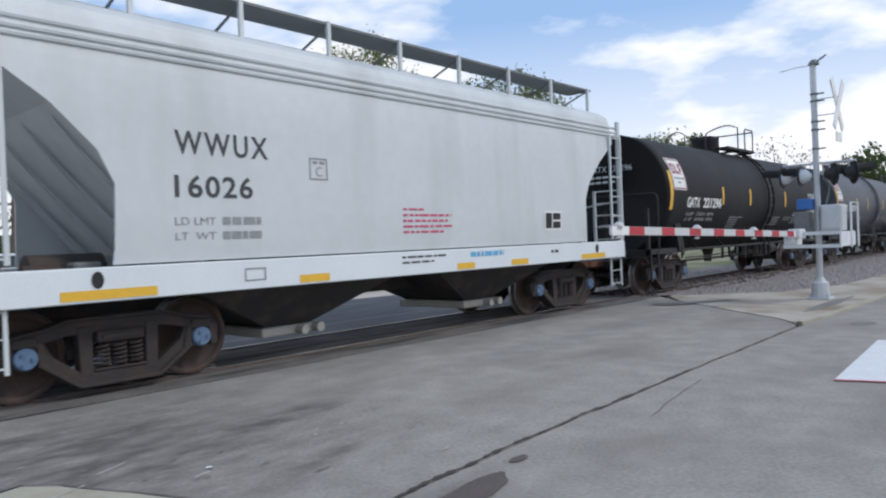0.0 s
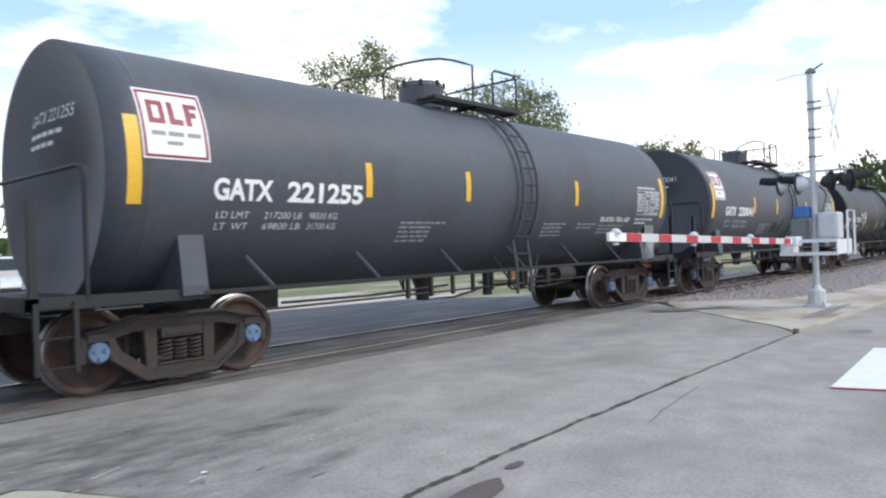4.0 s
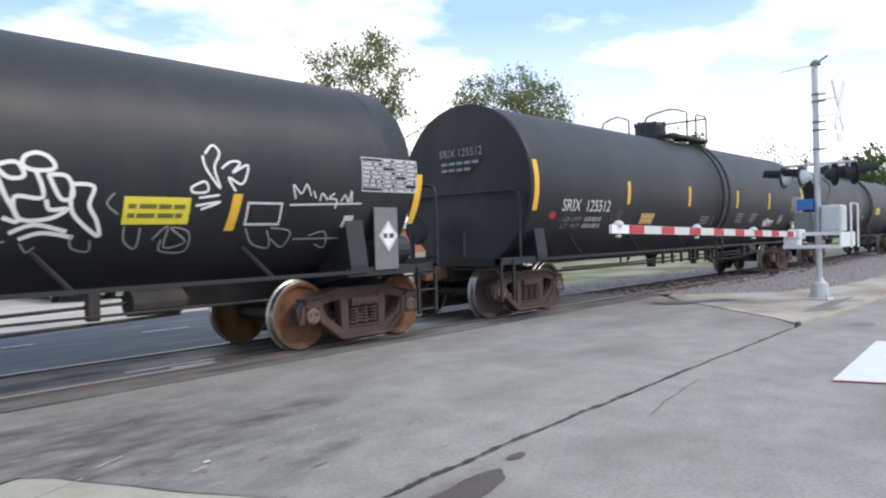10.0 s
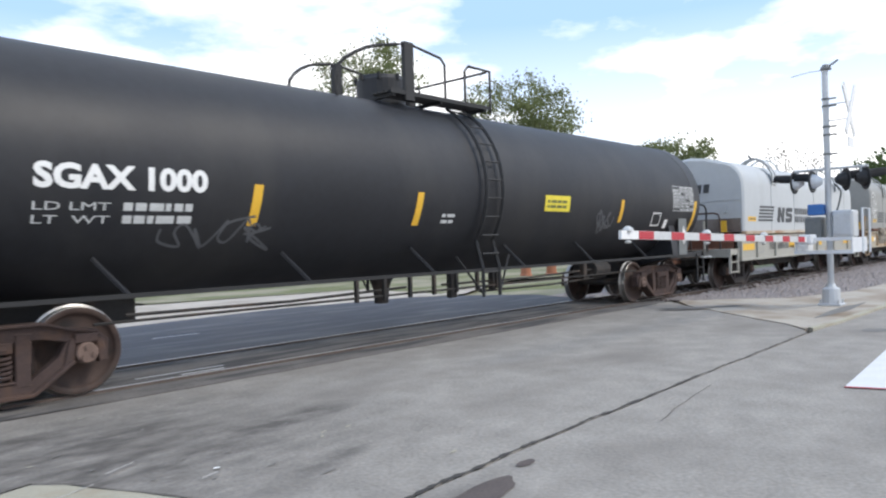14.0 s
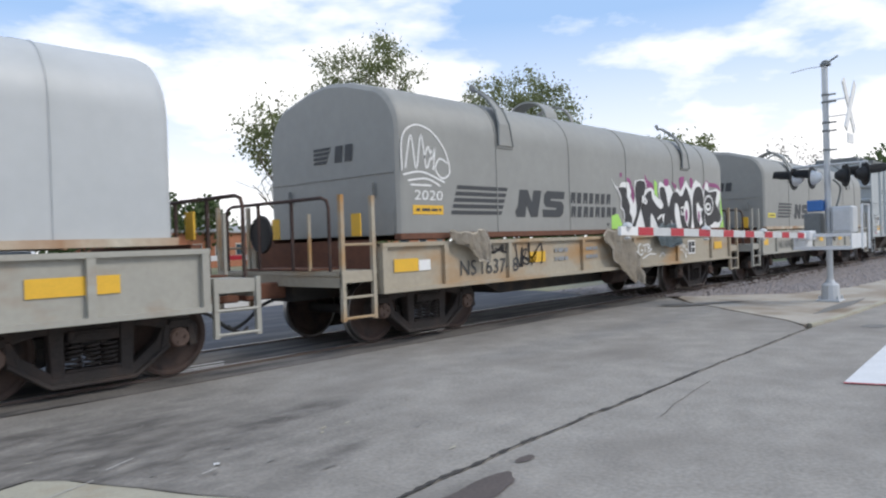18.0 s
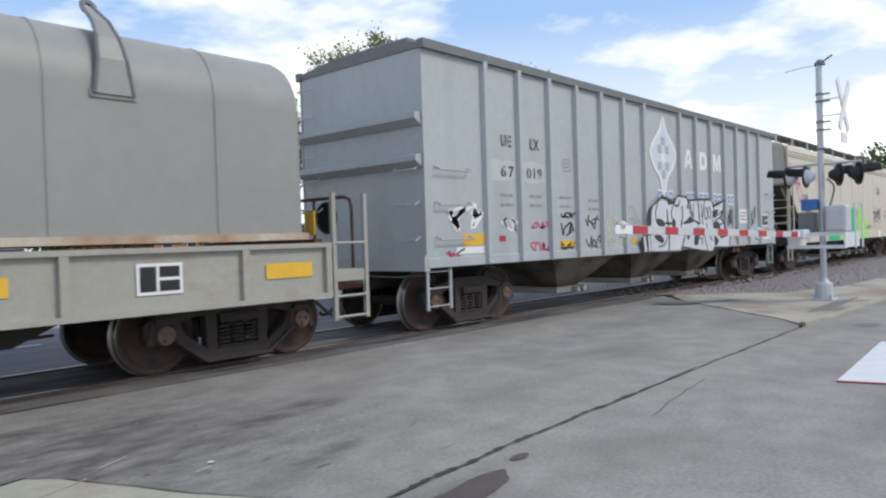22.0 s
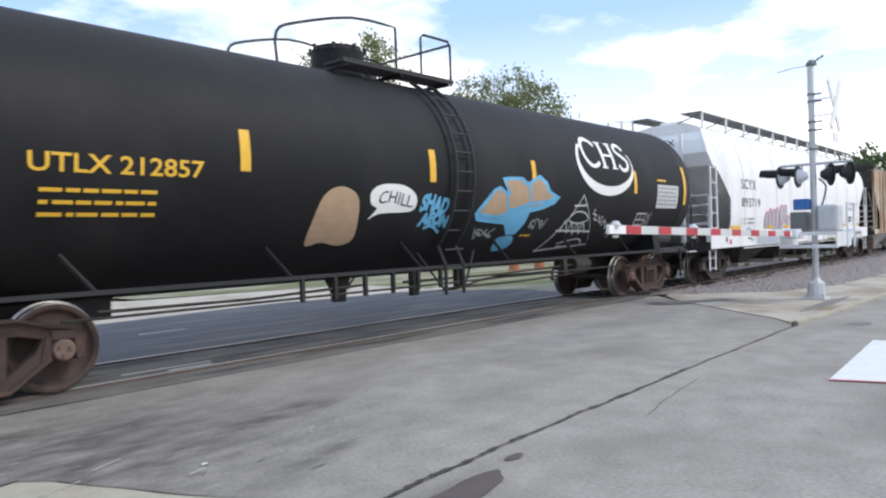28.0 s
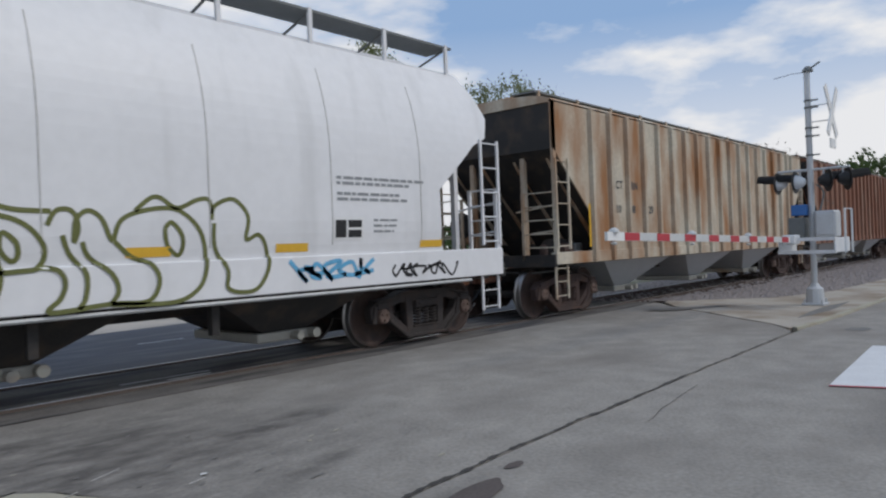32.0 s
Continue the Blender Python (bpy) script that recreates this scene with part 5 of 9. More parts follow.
def end_marks(car, body, R, zc, word, material="offwhite"):
    """Lettering on the leading head, laid on a flat just ahead of the dished end."""
    vs, fs = letters(word, 0.16, 0, 0.95, 1.0)
    bm = B()
    head = 0.48

    def on(y, z):
        q = min((y * y + (z - zc) ** 2) / (R * R), 0.98)
        return -body + head * (1 - math.sqrt(1 - q)) - 0.012
    off = -0.62
    v2 = [bm.verts.new((on(y := -(x + off), z + zc + 0.62), y, z + zc + 0.62)) for x, z in vs]
    for f in fs:
        bm.faces.new([v2[i] for i in f])
    for r, n in enumerate((5, 4, 0)):
        for k in range(n):
            y, z = 0.56 - k * 0.2, zc + 0.46 - r * 0.13
            bm.faces.new([bm.verts.new((on(yy, zz), yy, zz)) for yy, zz in ((y, z), (y - 0.16, z), (y - 0.16, z + 0.055), (y, z + 0.055))])
    part("lettering", fixed(bm), material, car)


def data_panel(side, u, v, w, h, pale="offwhite", dark="black"):
    """A painted table: thin ruled lines, a heading column and short figures."""
    side.ring(u, u + w, v, v + h, 0.014, pale, "table_frame")
    cols = [u, u + w * 0.36, u + w * 0.58, u + w * 0.78, u + w]
    for x in cols[1:-1]:
        side.rect(x - 0.006, x + 0.006, v, v + h, pale, "table_rule", extra=0.001)
    n = 8
    for i in range(n):
        z = v + h * i / n
        if i:
            side.rect(u, u + w, z - 0.005, z + 0.005, pale, "table_rule", extra=0.001)
        for k, (a, b) in enumerate(zip(cols, cols[1:])):
            if (i * 5 + k * 3) % 7:
                side.bars(a + 0.025, z + h / n * 0.28, [(b - a) - 0.05], pale, h=h / n * 0.44, name="table_figure", seed=i * 4 + k)


def placard_plate(car, u, z, r=0.19, face="white"):
    """A diamond placard on a grey bracket that stands at the platform's edge."""
    pl = part("placard_bracket", fixed(box(B(), u - 0.26, u + 0.20, -1.44, -1.42, 1.08, z + 0.42, 0.004)), "galv_dark", car, "grey steel placard bracket")
    fs = Side(pl, y=-1.444)
    fs.poly([(u - r, z), (u, z - r * 1.2), (u + r, z), (u, z + r * 1.2)], face, "hazard_placard", "diamond placard")
    if face != "white":
        return
    fs.stroke([[(u - r * 0.86, z), (u, z - r * 1.03), (u + r * 0.86, z), (u, z + r * 1.03), (u - r * 0.86, z)]], 0.012, "darkmark", "placard_line", extra=0.003, round_=False)
    fs.bars(u - r * 0.55, z - 0.03, [r * 1.1], "darkmark", h=0.07, extra=0.003)


def feed_sign(side, u, v, w=0.80, h=0.81):
    """White square sign with a maroon frame, block capitals as plain shapes and two rows of small print."""
    k = w / 0.95
    side.rect(u, u + w, v, v + h, "white", "sign_panel", extra=0.003)
    side.ring(u + 0.02, u + w - 0.02, v + 0.02, v + h - 0.02, 0.03, "maroon", "sign_frame", extra=0.007)

    def at(pts):
        side.poly([(u + x * k, v + h * 0.5 + z * k) for x, z in pts], "maroon", "emblem", extra=0.007)
    side.ring(u + 0.13 * k, u + 0.36 * k, v + h * 0.5, v + h * 0.5 + 0.32 * k, 0.07 * k, "maroon", "emblem", extra=0.007)
    at([(0.42, 0), (0.62, 0), (0.62, 0.08), (0.5, 0.08), (0.5, 0.32), (0.42, 0.32)])
    at([(0.66, 0), (0.74, 0), (0.74, 0.12), (0.82, 0.12), (0.82, 0.2), (0.74, 0.2), (0.74, 0.25), (0.86, 0.25), (0.86, 0.32), (0.66, 0.32)])
    side.bars(u + 0.14 * k, v + 0.32 * k, [0.7 * k], "greymark", h=0.05, seed=5, extra=0.007)
    side.bars(u + 0.34 * k, v + 0.2 * k, [0.28 * k], "greymark", h=0.04, seed=6, extra=0.007)


def scribble(side, u, v, w, h, material, width=0.035, seed=1, n=5, name="graffiti", label=""):
    """A sprayed tag: one hasty tangled line of loops and spikes, with a few crossing flicks."""
    rnd, line, lines = random.Random(seed), [], []
    for i in range(n * 2 + 1):
        x = u + w * (i + 0.5) / (n * 2 + 1)
        up = i % 2 == 0
        b = rnd.uniform(0.62, 1.0) if up else rnd.uniform(0.0, 0.4)
        line.append((x + rnd.uniform(-0.6, 0.6) * w / n, v + h * b))
        if rnd.random() < 0.55:
            line.append((x + rnd.uniform(-0.9, 0.2) * w / n, v + h * rnd.uniform(0.25, 0.75)))
    lines.append(line)
    for i in range(max(1, n // 2)):
        x = u + w * rnd.uniform(0.05, 0.75)
        z = v + h * rnd.uniform(0.1, 0.8)
        lines.append([(x, z), (x + w * 0.1, z + h * rnd.uniform(-0.2, 0.25)), (x + w * rnd.uniform(0.15, 0.3), z + h * rnd.uniform(-0.3, 0.3))])
    return side.stroke(lines, width, material, name, label)


def disc(side, u, v, a, b, material, name="paint_spot", n=12, extra=0.0):
    side.poly([(u + a * math.cos(t), v + b * math.sin(t)) for t in np.linspace(0, math.tau, n + 1)[:-1]], material, name, extra=extra)


def load_rows(side, u, z, end, material, h=0.085, gap=0.135, mid=0.45):
    """The two rows of load limit and light weight, with their unreadable figures as bars."""
    for i, w in enumerate(("LD LMT", "LT  WT")):
        side.text(u, z - i * gap, w, h, material, fit=u + (end - u) * mid)
        side.bars(u + (end - u) * (mid + 0.08), z - i * gap, [(end - u) * (0.92 - mid)], material, h=h, seed=3 + i)


# ---- covered hoppers ----
def sheet(outline, yfun, sign, thick=0.03):
    """A side sheet: the outline (u, v) bent to y = sign * yfun(v), with thickness."""
    bm = B()
    f = bm.faces.new([bm.verts.new((u, 0, v)) for u, v in outline])
    lo, hi = min(v for u, v in outline), max(v for u, v in outline)
    for z in np.arange(math.ceil(lo / 0.16) * 0.16, hi - 0.02, 0.16):
        bmesh.ops.bisect_plane(bm, geom=bm.verts[:] + bm.edges[:] + bm.faces[:], plane_co=(0, 0, z), plane_no=(0, 0, 1))
    for v in bm.verts:
        v.co.y = sign * yfun(v.co.z)
    r = bmesh.ops.extrude_face_region(bm, geom=bm.faces[:])
    for v in r["geom"]:
        if isinstance(v, bmesh.types.BMVert):
            v.co.y -= sign * thick
    return fixed(bm)


def hopper_car(label, paint, sillp, tc, half, face, out, yfun, roof, sill, style, ribs=(), bays=3, walk="solid", walk_z=4.72, bin_in=0.9, seams=(), gutter=False, posts=9, ladder_h=2.1, closed_end=False, roof_half=None, post_top=None, tall_ladder=False):
    """out: the near half of the side's outline, from its foot up to the eave, at the leading end (x < 0)."""
    car = tagged(new("covered_hopper"), label, "hopper car", "cars of the freight train")
    outline = [(x, z) for x, z in out] + [(-x, z) for x, z in out[::-1]]
    eave = out[-1][1]
    for s in (-1, 1):
        sd = part("side_sheet", sheet(outline, yfun, s), paint, car, smooth=False)
        for x in ribs:
            zb, zt = out[0][1], eave - 0.03
            bm = B()
            y0 = yfun(2.5)
            prism(bm, [(x - 0.07, s * y0), (x - 0.045, s * (y0 + 0.085)), (x + 0.045, s * (y0 + 0.085)), (x + 0.07, s * y0)], zb, zt, "z")
            part("rib", fixed(bm), paint, sd)
        for x in seams:
            z0 = max(out[0][1], 1.6)
            bm = B()
            zs = np.linspace(z0, eave - 0.35, 9)
            pts = [(x, s * (yfun(z) + 0.002), z) for z in zs]
            tube(bm, pts, 0.008, 4)
            part("weld_seam", bm, "seam", sd)
        bm = B()
        box(bm, -half, half, min(s * 1.40, s * 1.54), max(s * 1.40, s * 1.54), sill[0], sill[1], 0.012)
        part("side_sill", bm, sillp, car)
        if gutter:
            for z in (eave - 0.12, eave - 0.22, eave - 0.30):
                part("roof_moulding", tube(B(), [(-half + 0.1, s * (yfun(z) + 0.01), z), (half - 0.1, s * (yfun(z) + 0.01), z)], 0.028, 6), paint, sd)
    # the bin inside: end walls, slope sheets, floor
    yb = yfun(2.2) - 0.04
    top = [(x, z) for x, z in out if z > 2.9] or [out[-1]]
    xe = top[0][0]
    if closed_end:
        prof = [(out[0][0] + 0.02, out[0][1]), (out[-1][0] + 0.02, eave)]
    else:
        prof = [(out[0][0] + bin_in + 0.5, 1.1), (out[0][0] + bin_in, 1.5), (xe + 0.03, top[0][1])] + [(x + 0.03, z) for x, z in top[1:]]
    bm = B()
    poly = prof + [(-x, z) for x, z in prof[::-1]]
    a = [bm.verts.new((x, -(yfun(z) - 0.035) if z > 2 else -yb, z)) for x, z in poly]
    b = [bm.verts.new((x, (yfun(z) - 0.035) if z > 2 else yb, z)) for x, z in poly]
    for i in range(len(a)):
        j = (i + 1) % len(a)
        bm.faces.new((a[i], b[i], b[j], a[j]))
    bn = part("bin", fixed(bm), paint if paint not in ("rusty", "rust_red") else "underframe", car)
    # lower slope sheets: dirt, with the shade of the end recess painted in
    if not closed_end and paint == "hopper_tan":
        bn.data.materials.append(M["slope_dirt_shade"])
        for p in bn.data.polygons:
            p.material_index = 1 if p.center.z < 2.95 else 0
    # roof
    rx = roof_half or (-out[-1][0])
    ye = yfun(eave)
    bm = B()
    pr = [(-ye, eave - 0.03), (-ye, eave)] + [(-ye * math.cos(t), eave + (roof - eave) * math.sin(t)) for t in np.linspace(0.25, math.pi - 0.25, 11)] + [(ye, eave), (ye, eave - 0.03)]
    prism(bm, pr, -rx, rx, "x")
    part("roof", fixed(bm), "galv_dark" if closed_end else paint, car)
    # hatch trough and running boards
    bm = B()
    box(bm, -rx + 0.5, rx - 0.5, -0.32, 0.32, roof - 0.02, roof + 0.14, 0.03)
    part("hatch_cover", bm, paint if walk != "rib" else "galv_dark", car)
    if walk in ("solid", "mesh"):
        for s in (-1, 1):
            bm = B()
            y0, y1 = sorted((s * 0.50, s * 1.08))
            if walk == "mesh":
                for k in range(15):
                    y = y0 + (y1 - y0) * k / 14
                    box(bm, -rx + 0.2, rx - 0.2, y - 0.007, y + 0.007, walk_z - 0.02, walk_z + 0.02)
                for k in range(int(rx * 2 / 0.12)):
                    x = -rx + 0.2 + k * 0.12
                    box(bm, x - 0.006, x + 0.006, y0, y1, walk_z - 0.012, walk_z + 0.012)
            else:
                box(bm, -rx + 0.1, rx - 0.1, y0, y1, walk_z - 0.02, walk_z + 0.015)
            board = part("running_board", bm, "galv_dark", car)
            for k in range(posts):
                x = -rx + 0.25 + k * (2 * rx - 0.5) / (posts - 1)
                t = math.acos(min(0.95, 0.98 / ye)) if ye > 1 else 0.3
                zr = eave + (roof - eave) * 0.55
                bm = B()
                box(bm, x - 0.03, x + 0.03, min(s * 1.05, s * 1.10), max(s * 1.05, s * 1.10), zr - 0.15, walk_z + 0.03)
                part("board_post", bm, paint, board)
                part("board_arm", tube(B(), [(x, s * 1.06, walk_z - 0.04), (x + 0.0, s * 0.34, roof + 0.02)], 0.02, 4), "galv_dark", board)
    else:
        for k in range(20):
            x = -rx + 0.5 + k * (2 * rx - 1.0) / 19
            bm = B()
            box(bm, x - 0.22, x + 0.22, -0.9, 0.9, eave + 0.03, roof + 0.16, 0.03)
            part("hatch_clamp", bm, "galv_dark", car)
    # outlets under the sills
    bl = 2 * (-out[0][0] - bin_in + 0.3) / bays if not closed_end else 2 * (tc - 1.9) / bays
    for k in range(bays):
        c = (k - (bays - 1) / 2) * bl
        bm = B()
        t = [(c - bl * 0.46, -1.38, sill[0] + 0.14), (c + bl * 0.46, -1.38, sill[0] + 0.14), (c + bl * 0.46, 1.38, sill[0] + 0.14), (c - bl * 0.46, 1.38, sill[0] + 0.14)]
        q = [(c - 0.34, -0.75, 0.42), (c + 0.34, -0.75, 0.42), (c + 0.34, 0.75, 0.42), (c - 0.34, 0.75, 0.42)]
        tv, qv = [bm.verts.new(p) for p in t], [bm.verts.new(p) for p in q]
        bm.faces.new(tv[::-1]), bm.faces.new(qv)
        for i in range(4):
            bm.faces.new((tv[i], tv[(i + 1) % 4], qv[(i + 1) % 4], qv[i]))
        o = part("outlet_hopper", fixed(bm), "galv" if paint in ("rusty", "rust_red") else "outlet_dirty" if closed_end else "underframe", car)
        bm = B()
        box(bm, c - 0.48, c + 0.42, -0.82, 0.82, 0.30, 0.43, 0.015)
        g = part("outlet_gate", bm, "beam", car)
        part("gate_shaft", lathe(B(), [(-0.95, 0.03), (-0.95, 0.07), (-0.80, 0.07), (-0.80, 0.03)], 10, "y", (c + 0.42, 0, 0.37)), "beam", g)
        part("gate_capstan", lathe(B(), [(-0.98, 0.03), (-0.98, 0.06), (-0.82, 0.06), (-0.82, 0.03)], 10, "y", (c + 0.12, 0, 0.36)), "beam", g)
    bm = B()
    box(bm, -face + 0.6, face - 0.6, -0.2, 0.2, 0.72, 1.0)
    part("centre_sill", bm, "underframe", car)
    # ends: platforms, posts, ladders
    for s in (-1, 1):
        xe2 = s * (half - 0.02)
        bm = B()
        box(bm, *sorted((s * (half - 1.6), s * (half + 0.05))), -1.4, 1.4, sill[0] + 0.02, sill[0] + 0.10)
        box(bm, *sorted((s * (half - 0.06), s * (half + 0.06))), -1.53, 1.53, sill[0] - 0.04, sill[0] + 0.2)
        part("end_platform", bm, "underframe" if not closed_end else paint, car)
        for y in (-1, 1):
            if not closed_end:
                bm = B()
                box(bm, *sorted((s * (half - 0.02), s * (half - 0.12))), y * 1.49 - 0.03, y * 1.49 + 0.03, sill[1] - 0.1, (post_top or eave) + 0.02)
                part("corner_post", bm, paint, car)
                ladder(car, "side_ladder", s * (half - 0.52), s * (half - 0.06), y * 1.53, [sill[1] + 0.12 + k * 0.42 for k in range(int(ladder_h / 0.42))], 0.024, paint)
                end = part("end_ladder", box(B(), *sorted((s * (half + 0.01), s * (half + 0.06))), y * 0.80 - 0.03, y * 0.80 + 0.03, sill[0] + 0.1, 2.52), paint, car)
                for k in range(5):
                    part("rung", tube(B(), [(s * (half + 0.04), y * 0.80, 1.42 + k * 0.27), (s * (half + 0.04), y * 1.50, 1.42 + k * 0.27)], 0.014, 5), paint, end)
                if tall_ladder and y > 0:
                    tall = None
                    for yy in (1.02, 1.46):
                        tp = part("roof_ladder" if tall is None else "stile", box(B(), *sorted((s * (half + 0.02), s * (half + 0.07))), yy - 0.028, yy + 0.028, sill[0] + 0.1, walk_z - 0.05), paint, car if tall is None else tall)
                        tall = tall or tp
                    for k in range(11):
                        part("rung", tube(B(), [(s * (half + 0.045), 1.02, 1.5 + k * 0.31), (s * (half + 0.045), 1.46, 1.5 + k * 0.31)], 0.014, 5), paint, tall)
                    part("roof_bracket", tube(B(), [(s * (half + 0.045), 1.24, walk_z - 0.06), (s * (half - 0.7), 1.0, walk_z - 0.02)], 0.025, 5), paint, tall)
                for yy in (0.66,):
                    bm = B()
                    box(bm, *sorted((s * (half - 0.18), s * (half - 0.28))), y * yy - 0.05, y * yy + 0.05, sill[0] + 0.1, eave - 0.1)
                    part("end_post", bm, paint, car)
                part("end_grab", tube(B(), [(s * (half - 0.08), y * 1.45, 2.25), (s * (half - 0.08), y * 0.55, 2.15)], 0.018, 5), paint, car)
                part("end_grab", tube(B(), [(s * (half - 0.08), y * 1.45, 1.75), (s * (half - 0.08), y * 0.9, 1.70)], 0.018, 5), paint, car)
            else:
                for z in (1.5, 2.05, 2.6):
                    part("hand_hold", tube(B(), [(s * (half - 0.2), y * 1.50, z + 0.06), (s * (half - 0.2), y * 1.62, z), (s * (half - 0.85), y * 1.62, z), (s * (half - 0.85), y * 1.50, z + 0.06)], 0.016, 5), paint, car)
                    part("hand_hold", tube(B(), [(s * (half + 0.02), y * 1.42, z + 0.06), (s * (half + 0.12), y * 1.42, z), (s * (half + 0.12), y * 0.95, z), (s * (half + 0.02), y * 0.95, z + 0.06)], 0.016, 5), paint, car)
            ladder(car, "stirrup_step", s * (half - 0.5), s * (half - 0.06), y * 1.46, (0.46, 0.74, 1.0), 0.02, paint)
        if closed_end:
            part("roof_edge", box(B(), *((-half - 0.03, half + 0.03) if s > 0 else (-half - 0.03, half + 0.03)), *sorted((s * 1.47, s * 1.60)), eave - 0.05, eave + 0.09), "galv_dark", car)
            for z in (2.75, 3.4):
                bm = B()
                prism(bm, [(s * half, z - 0.12), (s * (half + 0.14), z - 0.02), (s * (half + 0.14), z + 0.06), (s * half, z + 0.1)], -1.48, 1.48)
                part("end_rib", fixed(bm), paint, car)
            for z in (1.7, 2.1, 3.0, 3.7, 4.2):
                part("end_rung", tube(B(), [(s * (half + 0.16), 0.95, z), (s * (half + 0.16), 1.4, z)], 0.016, 5), paint, car)
        else:
            for y in (-1.25, -0.45, 0.4, 1.2):
                z1, x1 = top[0][1] - 0.1, xe + 0.1
                bm = B()
                prism(bm, [(s * -(x1), z1), (s * -(x1 + 0.12), z1 - 0.16), (s * (-out[0][0] - bin_in + 0.05), 1.5), (s * (-out[0][0] - bin_in + 0.2), 1.5)], y - 0.03, y + 0.03)
                part("slope_rib", fixed(bm), paint, car)
    part("brake_wheel", lathe(B(), [(-half + 0.02, 0.26), (-half, 0.28), (-half + 0.04, 0.30), (-half + 0.06, 0.26)], 20, "x", (0, 0.9, 1.95)), "black", car)
    if not closed_end:
        # brake gear on the leading platform
        zp = sill[0] + 0.10
        part("brake_cylinder", lathe(B(), [(-half + 0.75, 0.04), (-half + 0.77, 0.14), (-half + 1.12, 0.14), (-half + 1.15, 0.04)], 14, "x", (0, -1.1, zp + 0.17)), "truck", car)
        part("control_valve", fixed(box(B(), -half + 1.25, -half + 1.55, -1.2, -0.95, zp, zp + 0.32, 0.03)), "galv_dark", car)
        part("valve_body", lathe(B(), [(zp + 0.05, 0.03), (zp + 0.05, 0.09), (zp + 0.26, 0.09), (zp + 0.30, 0.03)], 12, "z", (-half + 0.5, -0.9, 0)), "truck", car)
        part("brake_pipe", tube(B(), smooth_line([(-half + 0.3, -1.2, zp + 0.06), (-half + 0.7, -1.3, zp + 0.1), (-half + 1.3, -1.3, zp + 0.14), (-half + 1.9, -1.2, zp + 0.02)]), 0.02, 5), "galv_dark", car)
        part("gear_box", fixed(box(B(), -half + 0.03, -half + 0.25, 0.7, 1.1, 1.55, 2.1, 0.03)), paint, car)
        part("brake_chain_rod", tube(B(), [(-half + 0.1, 0.8, 1.1), (-half + 0.1, 0.85, 1.6)], 0.02, 5), "truck", car)
    part("brake_reservoir", lathe(B(), [(-half + 0.9, 0.05), (-half + 0.92, 0.2), (-half + 1.7, 0.2), (-half + 1.72, 0.05)], 14, "x", (0, -0.75, sill[0] + 0.32)), "underframe", car)
    trucks(car, tc, style)
    couplers(car, face)
    return car, Side(car, y=lambda v: -yfun(v))


